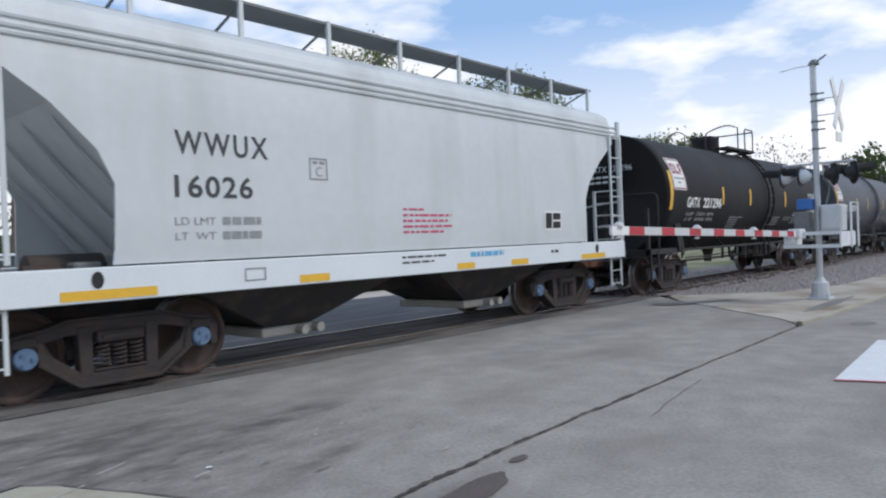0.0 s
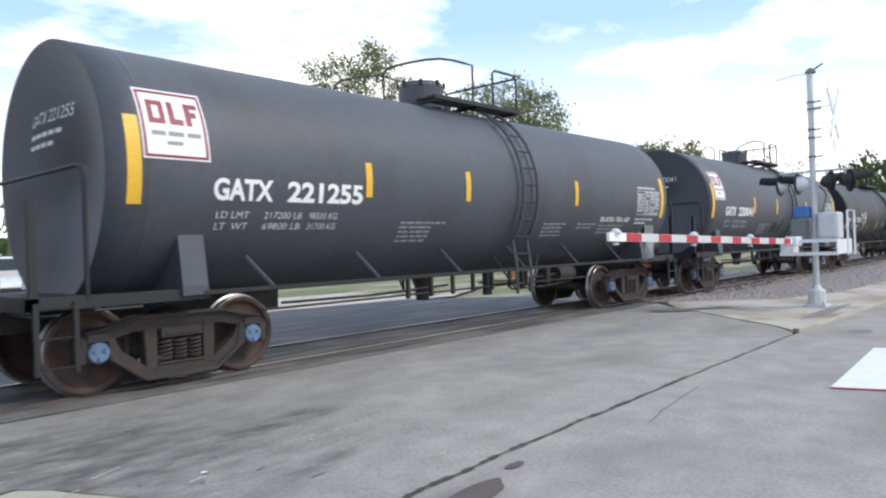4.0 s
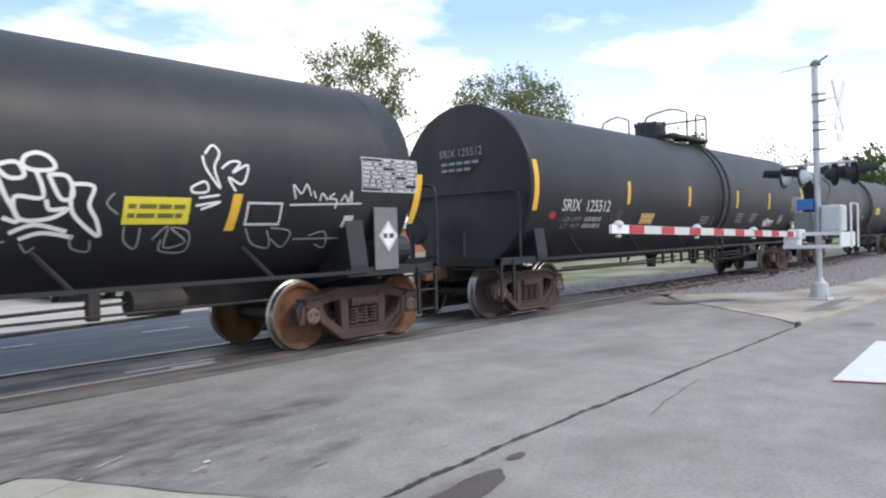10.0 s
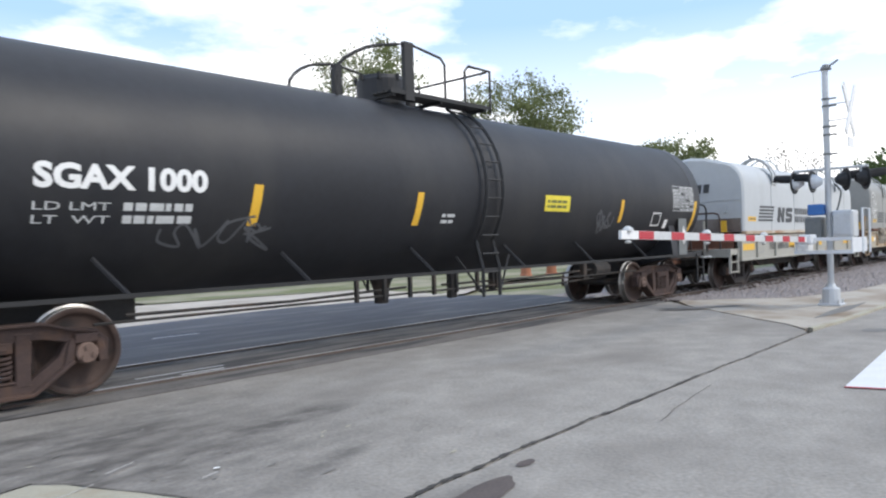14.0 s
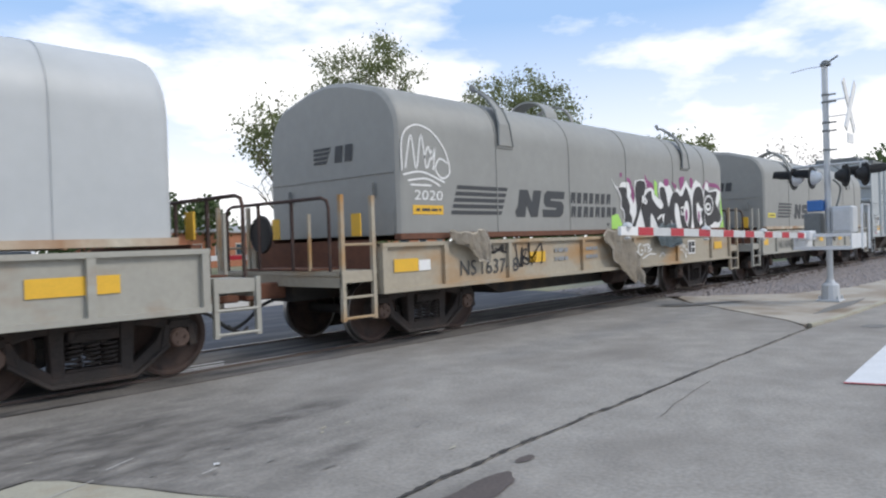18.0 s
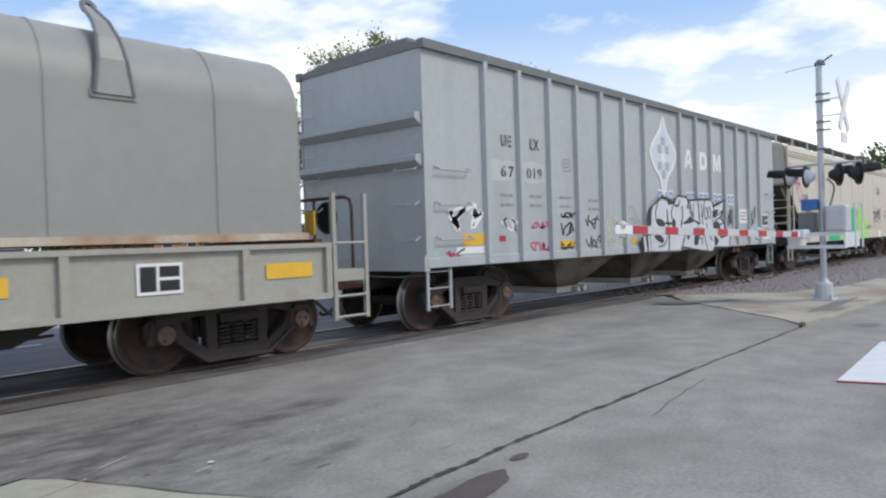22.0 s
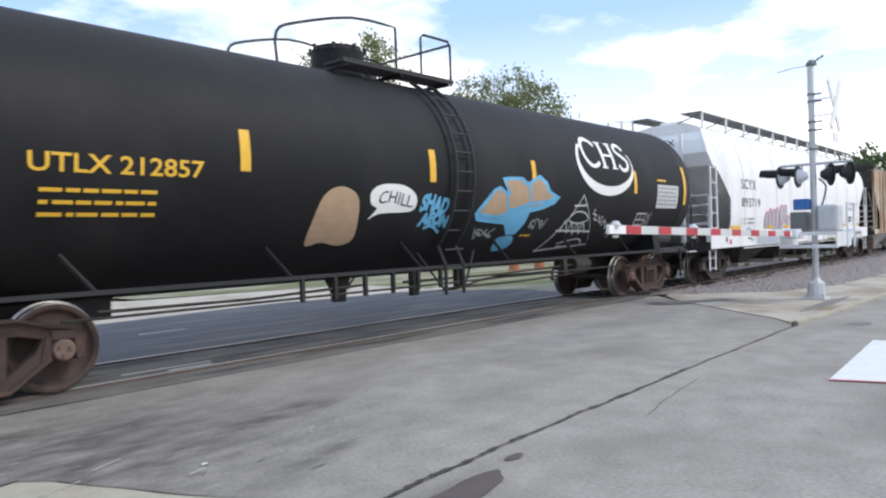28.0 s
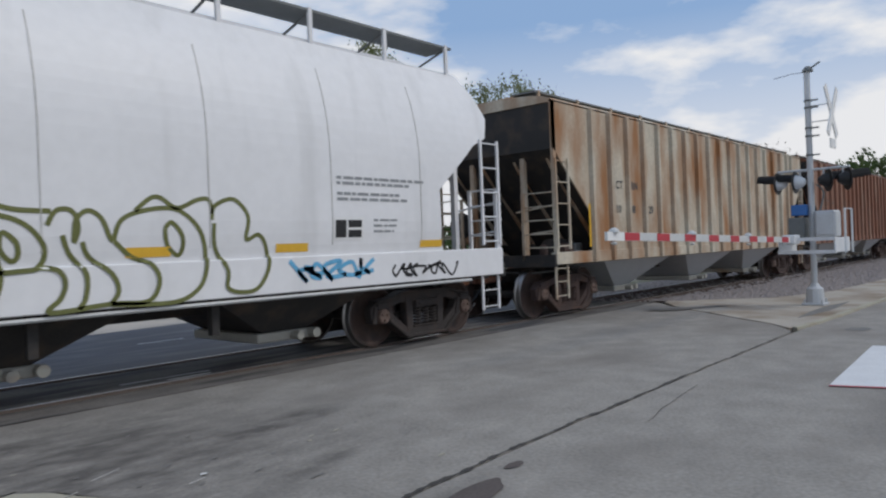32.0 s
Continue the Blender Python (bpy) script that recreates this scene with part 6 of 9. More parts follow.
# ---- coil cars ----
def coil_car(label, hood, beam, tc, lid, half, face, ring_x=0.0, tall=True, stiff=(-5.15, -3.52, -1.13, 0.97, 3.16, 5.2)):
    car = tagged(new("coil_car"), label, "coil car", "cars of the freight train")
    yl = 1.60
    up = 0.20 if tall else 0.0  # the weathered hoods are a little higher
    pr = [(-yl, 1.62), (-yl, 2.98 + up)] + [(-yl + 0.66 - 0.66 * math.cos(t), 2.98 + up + 0.72 * math.sin(t)) for t in np.linspace(0.15, math.pi / 2 - 0.12, 9)]
    pr += [(-0.5, 3.84 + up), (0, 3.90 + up)]
    pr = pr + [(-y, z) for y, z in pr[-2::-1]]
    bm = B()
    rings = []
    for x, k in ((-lid, 0.965), (-lid + 0.05, 0.99), (-lid + 0.14, 1.0), (lid - 0.14, 1.0), (lid - 0.05, 0.99), (lid, 0.965)):
        rings.append([bm.verts.new((x, y * k, 1.62 + (z - 1.62) * k)) for y, z in pr])
    for a, b in zip(rings, rings[1:]):
        for i in range(len(pr) - 1):
            bm.faces.new((a[i], a[i + 1], b[i + 1], b[i]))
    bm.faces.new(rings[0]), bm.faces.new(rings[-1][::-1])
    bmesh.ops.recalc_face_normals(bm, faces=bm.faces)
    hd = part("hood", bm, hood, car)
    for p in hd.data.polygons:
        p.use_smooth = abs(p.normal.x) < 0.3
    for x in (-lid * 0.62, -lid * 0.25, lid * 0.12, lid * 0.5, lid * 0.8):
        pts = [(x, y * 1.002, z) for y, z in pr]
        part("hood_seam", tube(B(), pts, 0.012, 4), hood, hd)
    for s in (-1, 1):
        xb = s * (lid + 0.012)
        part("end_kick_plate", box(B(), min(xb, s * lid * 0.999), max(xb, s * lid * 0.999), -1.5, 1.5, 1.63, 2.02), hood if tall else "hood_dirty", hd)
        for y in (-1.05, 1.05):
            part("end_hinge", box(B(), min(xb, xb + s * 0.05), max(xb, xb + s * 0.05), y - 0.05, y + 0.05, 2.2, 2.42), hood, hd)
    part("end_bead", tube(B(), [(-lid - 0.004, -1.50, 2.55), (-lid - 0.004, 1.50, 2.55)], 0.014, 4), hood, hd)
    for s in (-1, 1):
        bm = B()
        box(bm, -lid - 0.03, lid + 0.03, min(s * 1.52, s * 1.655), max(s * 1.52, s * 1.655), 1.555, 1.64)
        part("hood_flange", bm, "rusty" if beam == "beam" else "brown", hd)
        bm = B()
        box(bm, -half, half, min(s * 1.53, s * 1.59), max(s * 1.53, s * 1.59), 0.82, 1.50)
        bx = part("side_beam", bm, beam, car)
        for z in (0.82, 1.48):
            bm = B()
            box(bm, -half, half, min(s * 1.50, s * 1.655), max(s * 1.50, s * 1.655), z - 0.03, z + 0.03)
            part("beam_flange", bm, beam, bx)
        for x in (-half + 0.05, *stiff, half - 0.05):
            bm = B()
            box(bm, x - 0.045, x + 0.045, min(s * 1.58, s * 1.65), max(s * 1.58, s * 1.65), 0.85, 1.45)
            part("beam_stiffener", bm, beam, bx)
    # lifting gear on the hood
    for x in (-3.55, 3.72):
        for s in (-1, 1):
            bm = B()
            steps = (0.0, 0.3, 0.5, 0.68, 0.86)
            for a, b in zip(steps, steps[1:]):
                wa, wb = 0.2 - 0.163 * a, 0.2 - 0.163 * b
                prism(bm, [(x - wa, a), (x + wa, a), (x + wb, b), (x - wb, b)], -0.012, 0.012)
            for v in bm.verts:
                z = v.co.z
                v.co = (v.co.x, s * (1.63 - 0.62 * (z / 0.86) ** 3) + v.co.y, 3.10 + z * (1 + up / 0.86))
            br = part("lifting_bracket", fixed(bm), hood, hd)
            for k in (-1, 1):
                part("bracket_edge", tube(B(), [(x + k * (0.2 - 0.163 * h), s * (1.64 - 0.62 * (h / 0.86) ** 3), 3.1 + h * (1 + up / 0.86)) for h in steps], 0.022, 5), "galv_dark", br)
            part("bracket_foot", box(B(), x - 0.24, x + 0.24, min(s * 1.57, s * 1.62), max(s * 1.57, s * 1.62), 3.06, 3.14), hood, br)
            part("lifting_hook", tube(B(), smooth_line([(x, s * 0.97, 3.93 + up), (x, s * 0.9, 4.02 + up), (x + 0.08, s * 0.86, 4.06 + up), (x + 0.16, s * 0.86, 4.0 + up)]), 0.035, 5), "galv_dark", br)
    for x, wide, rise in ((ring_x - 0.42, 0.22, 0.50), (ring_x + 0.38, 0.05, 0.50)):
        pts = [(x, 0.50 * math.cos(a), 3.80 + up + rise * 0.86 * math.sin(a)) for a in np.linspace(-0.05, math.pi + 0.05, 16)]
        bm = B()
        for p, q in zip(pts, pts[1:]):
            vs = [bm.verts.new(v) for v in ((p[0] - wide, p[1], p[2]), (p[0] + wide, p[1], p[2]), (q[0] + wide, q[1], q[2]), (q[0] - wide, q[1], q[2]))]
            bm.faces.new(vs)
        bmesh.ops.remove_doubles(bm, verts=bm.verts, dist=1e-4)
        bmesh.ops.solidify(bm, geom=bm.faces[:], thickness=0.04)
        part("stacking_hoop", fixed(bm), hood, hd)
    # floor and centre sill
    bm = B()
    box(bm, -half, half, -1.53, 1.53, 1.02, 1.10)
    part("floor_deck", bm, "underframe", car)
    bm = B()
    box(bm, -face + 0.6, face - 0.6, -0.25, 0.25, 0.68, 1.02)
    part("centre_sill", bm, "underframe", car)
    bm = B()
    prism(bm, [(-3.6, 0.82), (3.6, 0.82), (2.9, 0.52), (-2.9, 0.52)], -0.9, 0.9)
    part("trough_bottom", fixed(bm), "underframe", car)
    part("brake_cylinder", lathe(B(), [(0.6, 0.05), (0.6, 0.15), (1.3, 0.15), (1.35, 0.05)], 14, "x", (0, -1.15, 0.62)), "truck", car)
    part("brake_rod", tube(B(), [(1.3, -1.1, 0.62), (2.8, -0.9, 0.60), (3.4, -0.6, 0.58)], 0.02, 5), "truck", car)
    for s in (-1, 1):
        bm = B()
        xa, xb = sorted((s * half, s * (face - 0.45)))
        box(bm, xa, xb, -1.53, 1.53, 1.08, 1.14)
        box(bm, *sorted((s * (face - 0.47), s * (face - 0.55))), -1.56, 1.56, 0.92, 1.14)
        part("end_platform", bm, beam, car)
        for y in (-1, 1):
            x0, x1 = s * (half + 0.10), s * (face - 0.50)
            bm = B()
            for x in (x0, x1):
                box(bm, x - 0.03, x + 0.03, y * 1.56 - 0.03, y * 1.56 + 0.03, 0.46, 2.18 if tall else 1.16)
            lad = part("end_ladder", bm, beam, car)
            for z in (0.50, 0.78):
                part("rung", tube(B(), [(x0, y * 1.58, z), (x1, y * 1.58, z)], 0.02, 5), beam, lad)
            bm = B()
            box(bm, min(x0, x1), max(x0, x1), y * 1.55 - 0.02, y * 1.55 + 0.02, 0.98, 1.14)
            part("step_plate", bm, beam, lad)
            if tall:
                part("rung", tube(B(), [(x0, y * 1.58, 1.5), (x1, y * 1.58, 1.5)], 0.02, 5), beam, lad)
            part("end_post", tube(B(), [(x1, y * 0.85, 1.1), (x1, y * 0.85, 1.95)], 0.03, 6), beam, car)
        bm = B()
        box(bm, *sorted((s * (half + 0.02), s * (half - 0.1))), -1.42, 1.42, 1.10, 1.56)
        part("bulkhead", bm, "brown", car)
        xr = s * (face - 0.50)
        part("end_rail", tube(B(), [(xr, -1.30, 1.12), (xr, -1.30, 2.0), (xr, -1.26, 2.12), (xr, -1.14, 2.16), (xr, 1.14, 2.16), (xr, 1.26, 2.12), (xr, 1.30, 2.0), (xr, 1.30, 1.12)], 0.026, 6), "truck", car)
        for y in (-0.45, 0.4):
            part("rail_post", tube(B(), [(xr, y, 1.1), (xr, y, 2.16)], 0.028, 6), "truck", car)
        part("end_plate", box(B(), *sorted((s * (half + 0.02), s * (face - 0.5))), -0.9, 0.9, 1.145, 1.17), "brown", car)
        for y in (-1.15, 0.85):
            part("yellow_tag", box(B(), *sorted((s * (half + 0.03), s * (half + 0.05))), y - 0.1, y + 0.1, 1.62, 1.95), "yellow", car)
    part("brake_wheel", lathe(B(), [(-face + 0.60, 0.26), (-face + 0.58, 0.28), (-face + 0.62, 0.30), (-face + 0.64, 0.26)], 20, "x", (0, 0.5, 1.7)), "black", car)
    trucks(car, tc, "dark")
    couplers(car, face)
    return car, Side(car, y=-yl), Side(car, y=-1.60)


def railroad_emblem(side, u, v, k=0.73):
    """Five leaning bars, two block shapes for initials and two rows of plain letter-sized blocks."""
    def at(pts, material="darkmark", extra=0.0):
        side.poly([(u + x * k, v + z * k) for x, z in pts], material, "emblem", extra=extra)
    for i in range(5):
        z = 0.60 - i * 0.138
        at([(0.05 * (4 - i), z), (1.75 + 0.06 * (4 - i), z), (1.80 + 0.06 * (4 - i), z + 0.085), (0.05 * (4 - i) + 0.03, z + 0.085)])
    at([(2.36, 0), (2.70, 0), (2.78, 0.30), (2.94, 0), (3.22, 0), (3.42, 0.66), (3.08, 0.66), (3.0, 0.36), (2.84, 0.66), (2.50, 0.66), (2.42, 0.28), (2.30, 0.12)])
    o = 3.46
    at([(o, 0), (o + 0.75, 0), (o + 0.92, 0.1), (o + 0.96, 0.3), (o + 0.86, 0.4), (o + 0.36, 0.42), (o + 0.36, 0.47), (o + 0.98, 0.47), (o + 1.02, 0.66), (o + 0.2, 0.66), (o + 0.08, 0.56), (o + 0.05, 0.36), (o + 0.15, 0.26), (o + 0.6, 0.24), (o + 0.6, 0.19), (o - 0.02, 0.19)])
    for r, n in ((0, 8), (1, 7)):
        for i in range(n):
            x, z = 4.75 + i * 0.31, 0.0 + r * 0.37
            at([(x, z), (x + 0.2, z), (x + 0.24, z + 0.29), (x + 0.04, z + 0.29)] if i % 2 else [(x, z), (x + 0.08, z), (x + 0.1, z + 0.12), (x + 0.16, z), (x + 0.22, z), (x + 0.26, z + 0.29), (x + 0.04, z + 0.29)])
    at([(6.6, -0.16), (6.68, -0.28), (6.76, -0.16)])


# ---- the train, car by car; X is each car's middle along the line at the start ----
TRAIN = []


def flat_side(y0):
    return lambda v: y0


def bulged(y0, eave, inset=0.28, start=2.9, low=1.5, lowin=0.05):
    """A rounded side: full width from its foot to `start`, then curving in towards the eave."""
    def f(v):
        if v > start:
            t = (v - start) / (eave - start)
            return y0 - inset * t ** 2.2
        return y0 - lowin * max(0.0, (2.0 - v) / 0.8) ** 2 if v < 2.0 else y0
    return f


def placard(side, u0, u1, v0, v1):
    """White notice holding one large and two small black panels."""
    um, vm, g = u0 + (u1 - u0) * 0.45, (v0 + v1) / 2, 0.035
    side.rect(u0, u1, v0, v1, "white", "notice_panel")
    side.rect(u0 + g, um - g / 2, v0 + g, v1 - g, "black", "notice_panel", extra=0.004)
    side.rect(um + g / 2, u1 - g, v0 + g, vm - g / 2, "black", "notice_panel", extra=0.004)
    side.rect(um + g / 2, u1 - g, vm + g / 2, v1 - g, "black", "notice_panel", extra=0.004)


def blob(pts, k=4):
    return smooth_line(pts, True, k)


# the light grey two-bay hopper
car, sd = hopper_car("light grey covered hopper with white side sill", "hopper_grey", "sill_white", 4.6, 6.35, 7.35,
                     [(-4.82, 1.40), (-4.80, 1.57), (-4.78, 2.25), (-4.95, 2.6), (-5.4, 3.05), (-5.75, 3.3), (-6.02, 3.5), (-6.02, 3.97)], bulged(1.52, 3.97, 0.10), 4.38, (1.02, 1.38), "black",
                     bays=2, walk="solid", walk_z=4.70, gutter=True, posts=9, ladder_h=2.9)
TRAIN.append((car, 8.22))
sd.text(-4.10, 2.62, "WWUX", 0.27, "darkmark", spacing=1.25, bold=0.006, fit=-2.87)
sd.text(-4.12, 2.13, "16026", 0.25, "darkmark", spacing=1.12, bold=0.006, fit=-3.11)
load_rows(sd, -4.13, 1.81, -3.0, "greymark", 0.09, 0.17)
sd.ring(-2.23, -1.93, 2.39, 2.68, 0.02, "greymark")
sd.text(-2.14, 2.44, "C", 0.13, "greymark")
sd.bars(-2.18, 2.6, [0.2], "greymark", h=0.04)
sd.bars(-0.52, 2.0, [0.45], "pinkred", h=0.03, gap=0.03)
sd.bars(-0.52, 1.91, [1.1, 1.0, 1.1, 0.9], "pinkred", h=0.035, gap=0.05, seed=8)
placard(sd, 3.25, 3.83, 1.65, 2.01)
sl = Side(car, y=-1.54)
for x0, x1 in ((-5.38, -4.38), (-2.47, -1.98), (0.65, 1.1), (2.13, 2.64), (4.5, 5.46)):
    sl.rect(x0, x1, 1.05, 1.15, "yellow", "reflector_stripe")
sl.ring(-3.28, -2.98, 1.12, 1.28, 0.02, "greymark")
sl.bars(-0.6, 1.28, [1.0], "darkmark", h=0.03)
sl.bars(-0.6, 1.2, [0.7], "darkmark", h=0.03, seed=5)
sl.bars(1.0, 1.24, [0.9], "bluespray", h=0.08, seed=9)
sl.bars(3.4, 1.22, [0.25], "darkmark", h=0.05)
for x in (-5.01, 5.13):
    disc(sl, x, 1.25, 0.065, 0.09, "black", "hole_mark")

# three feed tankers
for number, paint, X, lab, patch in (("221296", "black_tank", 23.22, "glossy black tank car with white lettering and a square sign", False),
                                     ("221255", "slate_tank", 38.95, "slate grey tank car with white lettering and a square sign", False),
                                     ("220041", "slate_tank", 54.92, "slate grey tank car with a square sign and black painted-out patches", True)):
    car, sd = tank_car(lab, paint, 1.57, 2.52, 5.74, 6.78, 7.92, "black", 0.80)
    TRAIN.append((car, X))
    stripes(sd, (-6.47,), 2.08, 3.05, 0.16)
    stripes(sd, (-3.08, -0.86, 2.57), 2.25, 2.74, 0.12)
    stripes(sd, (6.52,), 2.05, 3.0, 0.16)
    feed_sign(sd, -6.37, 2.58)
    sd.text(-5.53, 2.16, "GATX", 0.25, "white", bold=0.012, fit=-4.70)
    sd.text(-4.48, 2.16, number, 0.25, "white", bold=0.012, fit=-3.20)
    for k, row in enumerate((("LD LMT", "217500 LB", "98650 KG"), ("LT  WT", "69300 LB", "31200 KG")) if number == "221296" else ((("LD LMT", "217200 LB", "98500 KG"), ("LT  WT", "69800 LB", "31700 KG")))):
        for word, x0, x1 in zip(row, (-5.47, -4.80, -4.10), (-5.02, -4.22, -3.62)):
            sd.text(x0, 1.94 - k * 0.135, word, 0.085, "offwhite", fit=x1, tilt=0.1)
    sd.bars(-2.36, 1.88, [1.05, 0.7, 0.75, 0.7, 0.65], "greymark", h=0.033, gap=0.035, seed=7)
    sd.bars(1.52, 1.87, [0.8, 0.7, 0.7, 0.75], "greymark", h=0.033, gap=0.04, seed=17)
    sd.bars(2.75, 1.87, [0.77, 0.6], "greymark", h=0.033, gap=0.04, seed=19)
    sd.text(3.63, 1.94, "SR-8754  FRA AIP", 0.10, "offwhite", bold=0.006, fit=4.95)
    sd.bars(3.63, 1.84, [1.1, 0.95, 0.7], "greymark", h=0.033, gap=0.04, seed=9)
    data_panel(sd, 5.22, 2.1, 1.13, 0.56)
    sd.bars(5.25, 2.7, [0.9], "offwhite", h=0.045, seed=23)
    sd.bars(5.22, 1.98, [0.9, 0.6], "offwhite", h=0.04, seed=24)
    sd.bars(6.0, 1.74, [0.3, 0.32, 0.3], "greymark", h=0.03, gap=0.03, seed=21)
    if number == "221296":
        disc(sd, 5.15, 1.75, 0.07, 0.06, "red")
    if patch:
        sd.poly(blob([(-1.11, 1.66), (-0.9, 1.64), (-0.57, 1.68), (-0.55, 1.95), (-0.8, 1.98), (-1.02, 1.94)], 3), "black", "painted_patch")
        sd.poly(blob([(-0.45, 1.64), (-0.2, 1.64), (0.03, 1.85), (0.05, 2.08), (-0.1, 2.1), (-0.25, 1.9), (-0.42, 1.86)], 3), "black", "painted_patch")
    placard_plate(car, 6.05, 1.45, 0.22, "greymark")
    end_marks(car, 6.78, 1.57, 2.52, "GATX " + number, "offwhite")

# the long tankers
car, sd = tank_car("dark grey tank car covered in white sprayed tags", "dark_tank", 1.50, 2.46, 7.15, 8.18, 9.2, "orange", 0.68, "plates")
TRAIN.append((car, 71.70))
stripes(sd, (-7.94,), 1.5, 2.37, 0.15, 0.14)
stripes(sd, (-4.2, -1.43, 2.56, 5.24), 1.68, 2.12, 0.12, 0.05)
stripes(sd, (8.27,), 1.75, 2.5, 0.13, 0.08)
sd.text(-6.8, 2.03, "SGAX  1020", 0.22, "white", bold=0.012, fit=-5.23)
load_rows(sd, -6.78, 1.82, -5.3, "offwhite")
sd.stroke([[(-7.9, 2.18), (-7.75, 2.2)], [(-7.82, 2.19), (-7.85, 2.07)], [(-7.8, 2.07), (-7.75, 2.18), (-7.68, 2.08), (-7.63, 2.19), (-7.64, 2.06)], [(-7.61, 2.06), (-7.59, 2.19), (-7.48, 2.19), (-7.51, 2.04)], [(-7.36, 2.16), (-7.46, 2.13), (-7.45, 2.04), (-7.31, 2.07)], [(-7.45, 2.1), (-7.37, 2.11)], [(-7.35, 2.16), (-7.07, 2.18)], [(-7.21, 2.16), (-7.24, 2)], [(-7.13, 2.17), (-7.16, 2.04)]], 0.045, "white", label="thick white sprayed scrawl")
sd.stroke([[(-7.81, 1.97), (-7.88, 1.86), (-7.73, 1.88)], [(-7.69, 1.94), (-7.64, 2), (-7.58, 1.94), (-7.63, 1.9), (-7.69, 1.94)], [(-7.55, 1.99), (-7.55, 1.84)], [(-7.55, 1.99), (-7.47, 1.96), (-7.54, 1.92)], [(-7.44, 1.98), (-7.44, 1.86), (-7.35, 1.9), (-7.43, 1.98)], [(-7.2, 1.96), (-7.33, 1.98), (-7.22, 1.9), (-7.34, 1.83), (-7.18, 1.84)], [(-7.11, 1.94), (-7.09, 1.88)], [(-8.1, 1.96), (-8.09, 1.92)]], 0.035, "white")
sd.stroke([[(-4.98, 2.4), (-5.01, 2.35), (-5.06, 2.34), (-5.09, 2.39), (-5.06, 2.45), (-5, 2.45), (-4.98, 2.4)], [(-4.76, 2.41), (-4.87, 2.45), (-4.96, 2.33), (-4.82, 2.28), (-4.79, 2.17), (-4.93, 2.1)], [(-4.75, 2.32), (-4.46, 2.41)], [(-4.61, 2.37), (-4.64, 2.11)], [(-4.51, 2.1), (-4.39, 2.4), (-4.27, 2.12)], [(-4.5, 2.22), (-4.31, 2.24)], [(-4.24, 2.42), (-4.17, 2.13)], [(-4.09, 2.13), (-4.12, 2.41), (-3.92, 2.4), (-3.92, 2.29), (-4.08, 2.26), (-3.87, 2.1), (-4.02, 2.05)]], 0.032, "white", label="white sprayed tag")
sd.stroke([[(-4.35, 2.52), (-4.28, 2.55), (-4.26, 2.48), (-4.34, 2.4), (-4.24, 2.41)], [(-4.53, 2.02), (-4.25, 2), (-4.38, 2.06)], [(-4.25, 2), (-4.41, 1.94)], [(-4.98, 2.29), (-4.97, 2.09), (-4.79, 2.02)]], 0.028, "white")
sd.stroke([[(-5.08, 1.96), (-4.91, 2.07), (-4.71, 1.96), (-4.89, 1.77), (-4.62, 1.81), (-4.73, 1.62), (-4.41, 1.65)], [(-4.98, 1.64), (-4.62, 1.69), (-4.37, 1.57)], [(-3.87, 1.85), (-3.61, 2.04), (-3.21, 1.93), (-3.05, 1.68), (-3.33, 1.55), (-3.59, 1.6)], [(-3.61, 1.76), (-3.36, 1.85), (-3.29, 1.98)], [(-7.84, 1.76), (-7.54, 1.8), (-7.74, 1.71), (-7.45, 1.75)], [(-7.62, 1.58), (-7.48, 1.62)], [(-5.69, 1.45), (-5.59, 1.67), (-5.73, 1.79), (-5.58, 1.58)], [(-5.49, 1.52), (-5.5, 1.7), (-5.19, 1.57)]], 0.022, "greymark")
sd.stroke([[(2.77, 1.8), (2.66, 1.94), (2.82, 2), (2.76, 2.2), (2.64, 2.19), (2.77, 1.87)], [(2.78, 2.31), (2.97, 2.36), (3.04, 2.23), (2.91, 2.21), (2.8, 2.31)], [(2.8, 2.27), (2.89, 2.04), (3.02, 1.8), (2.88, 1.83)], [(3.02, 2.33), (3.05, 2.42), (3.16, 2.46), (3.27, 2.41), (3.3, 2.31), (3.12, 2.29), (3.02, 2.33)], [(3.14, 2.29), (3.21, 2.03), (2.97, 2.03), (3.02, 1.82), (3.28, 1.82), (3.44, 1.92), (3.28, 1.91), (3.24, 2.01)]], 0.042, "white", label="large white sprayed letters")
sd.stroke([[(3.24, 2.25), (3.42, 2.24), (3.48, 2.05), (3.37, 2.02), (3.25, 2.25)], [(3.47, 2.17), (3.67, 2.15), (3.64, 1.96), (3.73, 1.8), (3.77, 1.64), (3.49, 1.88), (3.47, 2.15)], [(2.95, 1.68), (3.16, 1.76), (3.46, 1.69)], [(3.04, 1.62), (3.24, 1.68), (3.53, 1.63)]], 0.042, "white")
sd.stroke([[(4.86, 2.57), (4.96, 2.68), (5.04, 2.59), (4.97, 2.41), (5.05, 2.18), (4.87, 2.4), (4.83, 2.55)], [(5.06, 2.41), (5.18, 2.5), (5.3, 2.49), (5.2, 2.37), (5.4, 2.47), (5.33, 2.24), (5.15, 2.31), (5.25, 2.15)], [(4.7, 2.18), (4.86, 2.25), (4.9, 2.14), (4.73, 2.12), (4.7, 2.18)], [(4.77, 1.97), (5.07, 2.02), (4.84, 1.93)], [(4.8, 2.06), (5.05, 2.1)]], 0.028, "white", label="white sprayed tag")
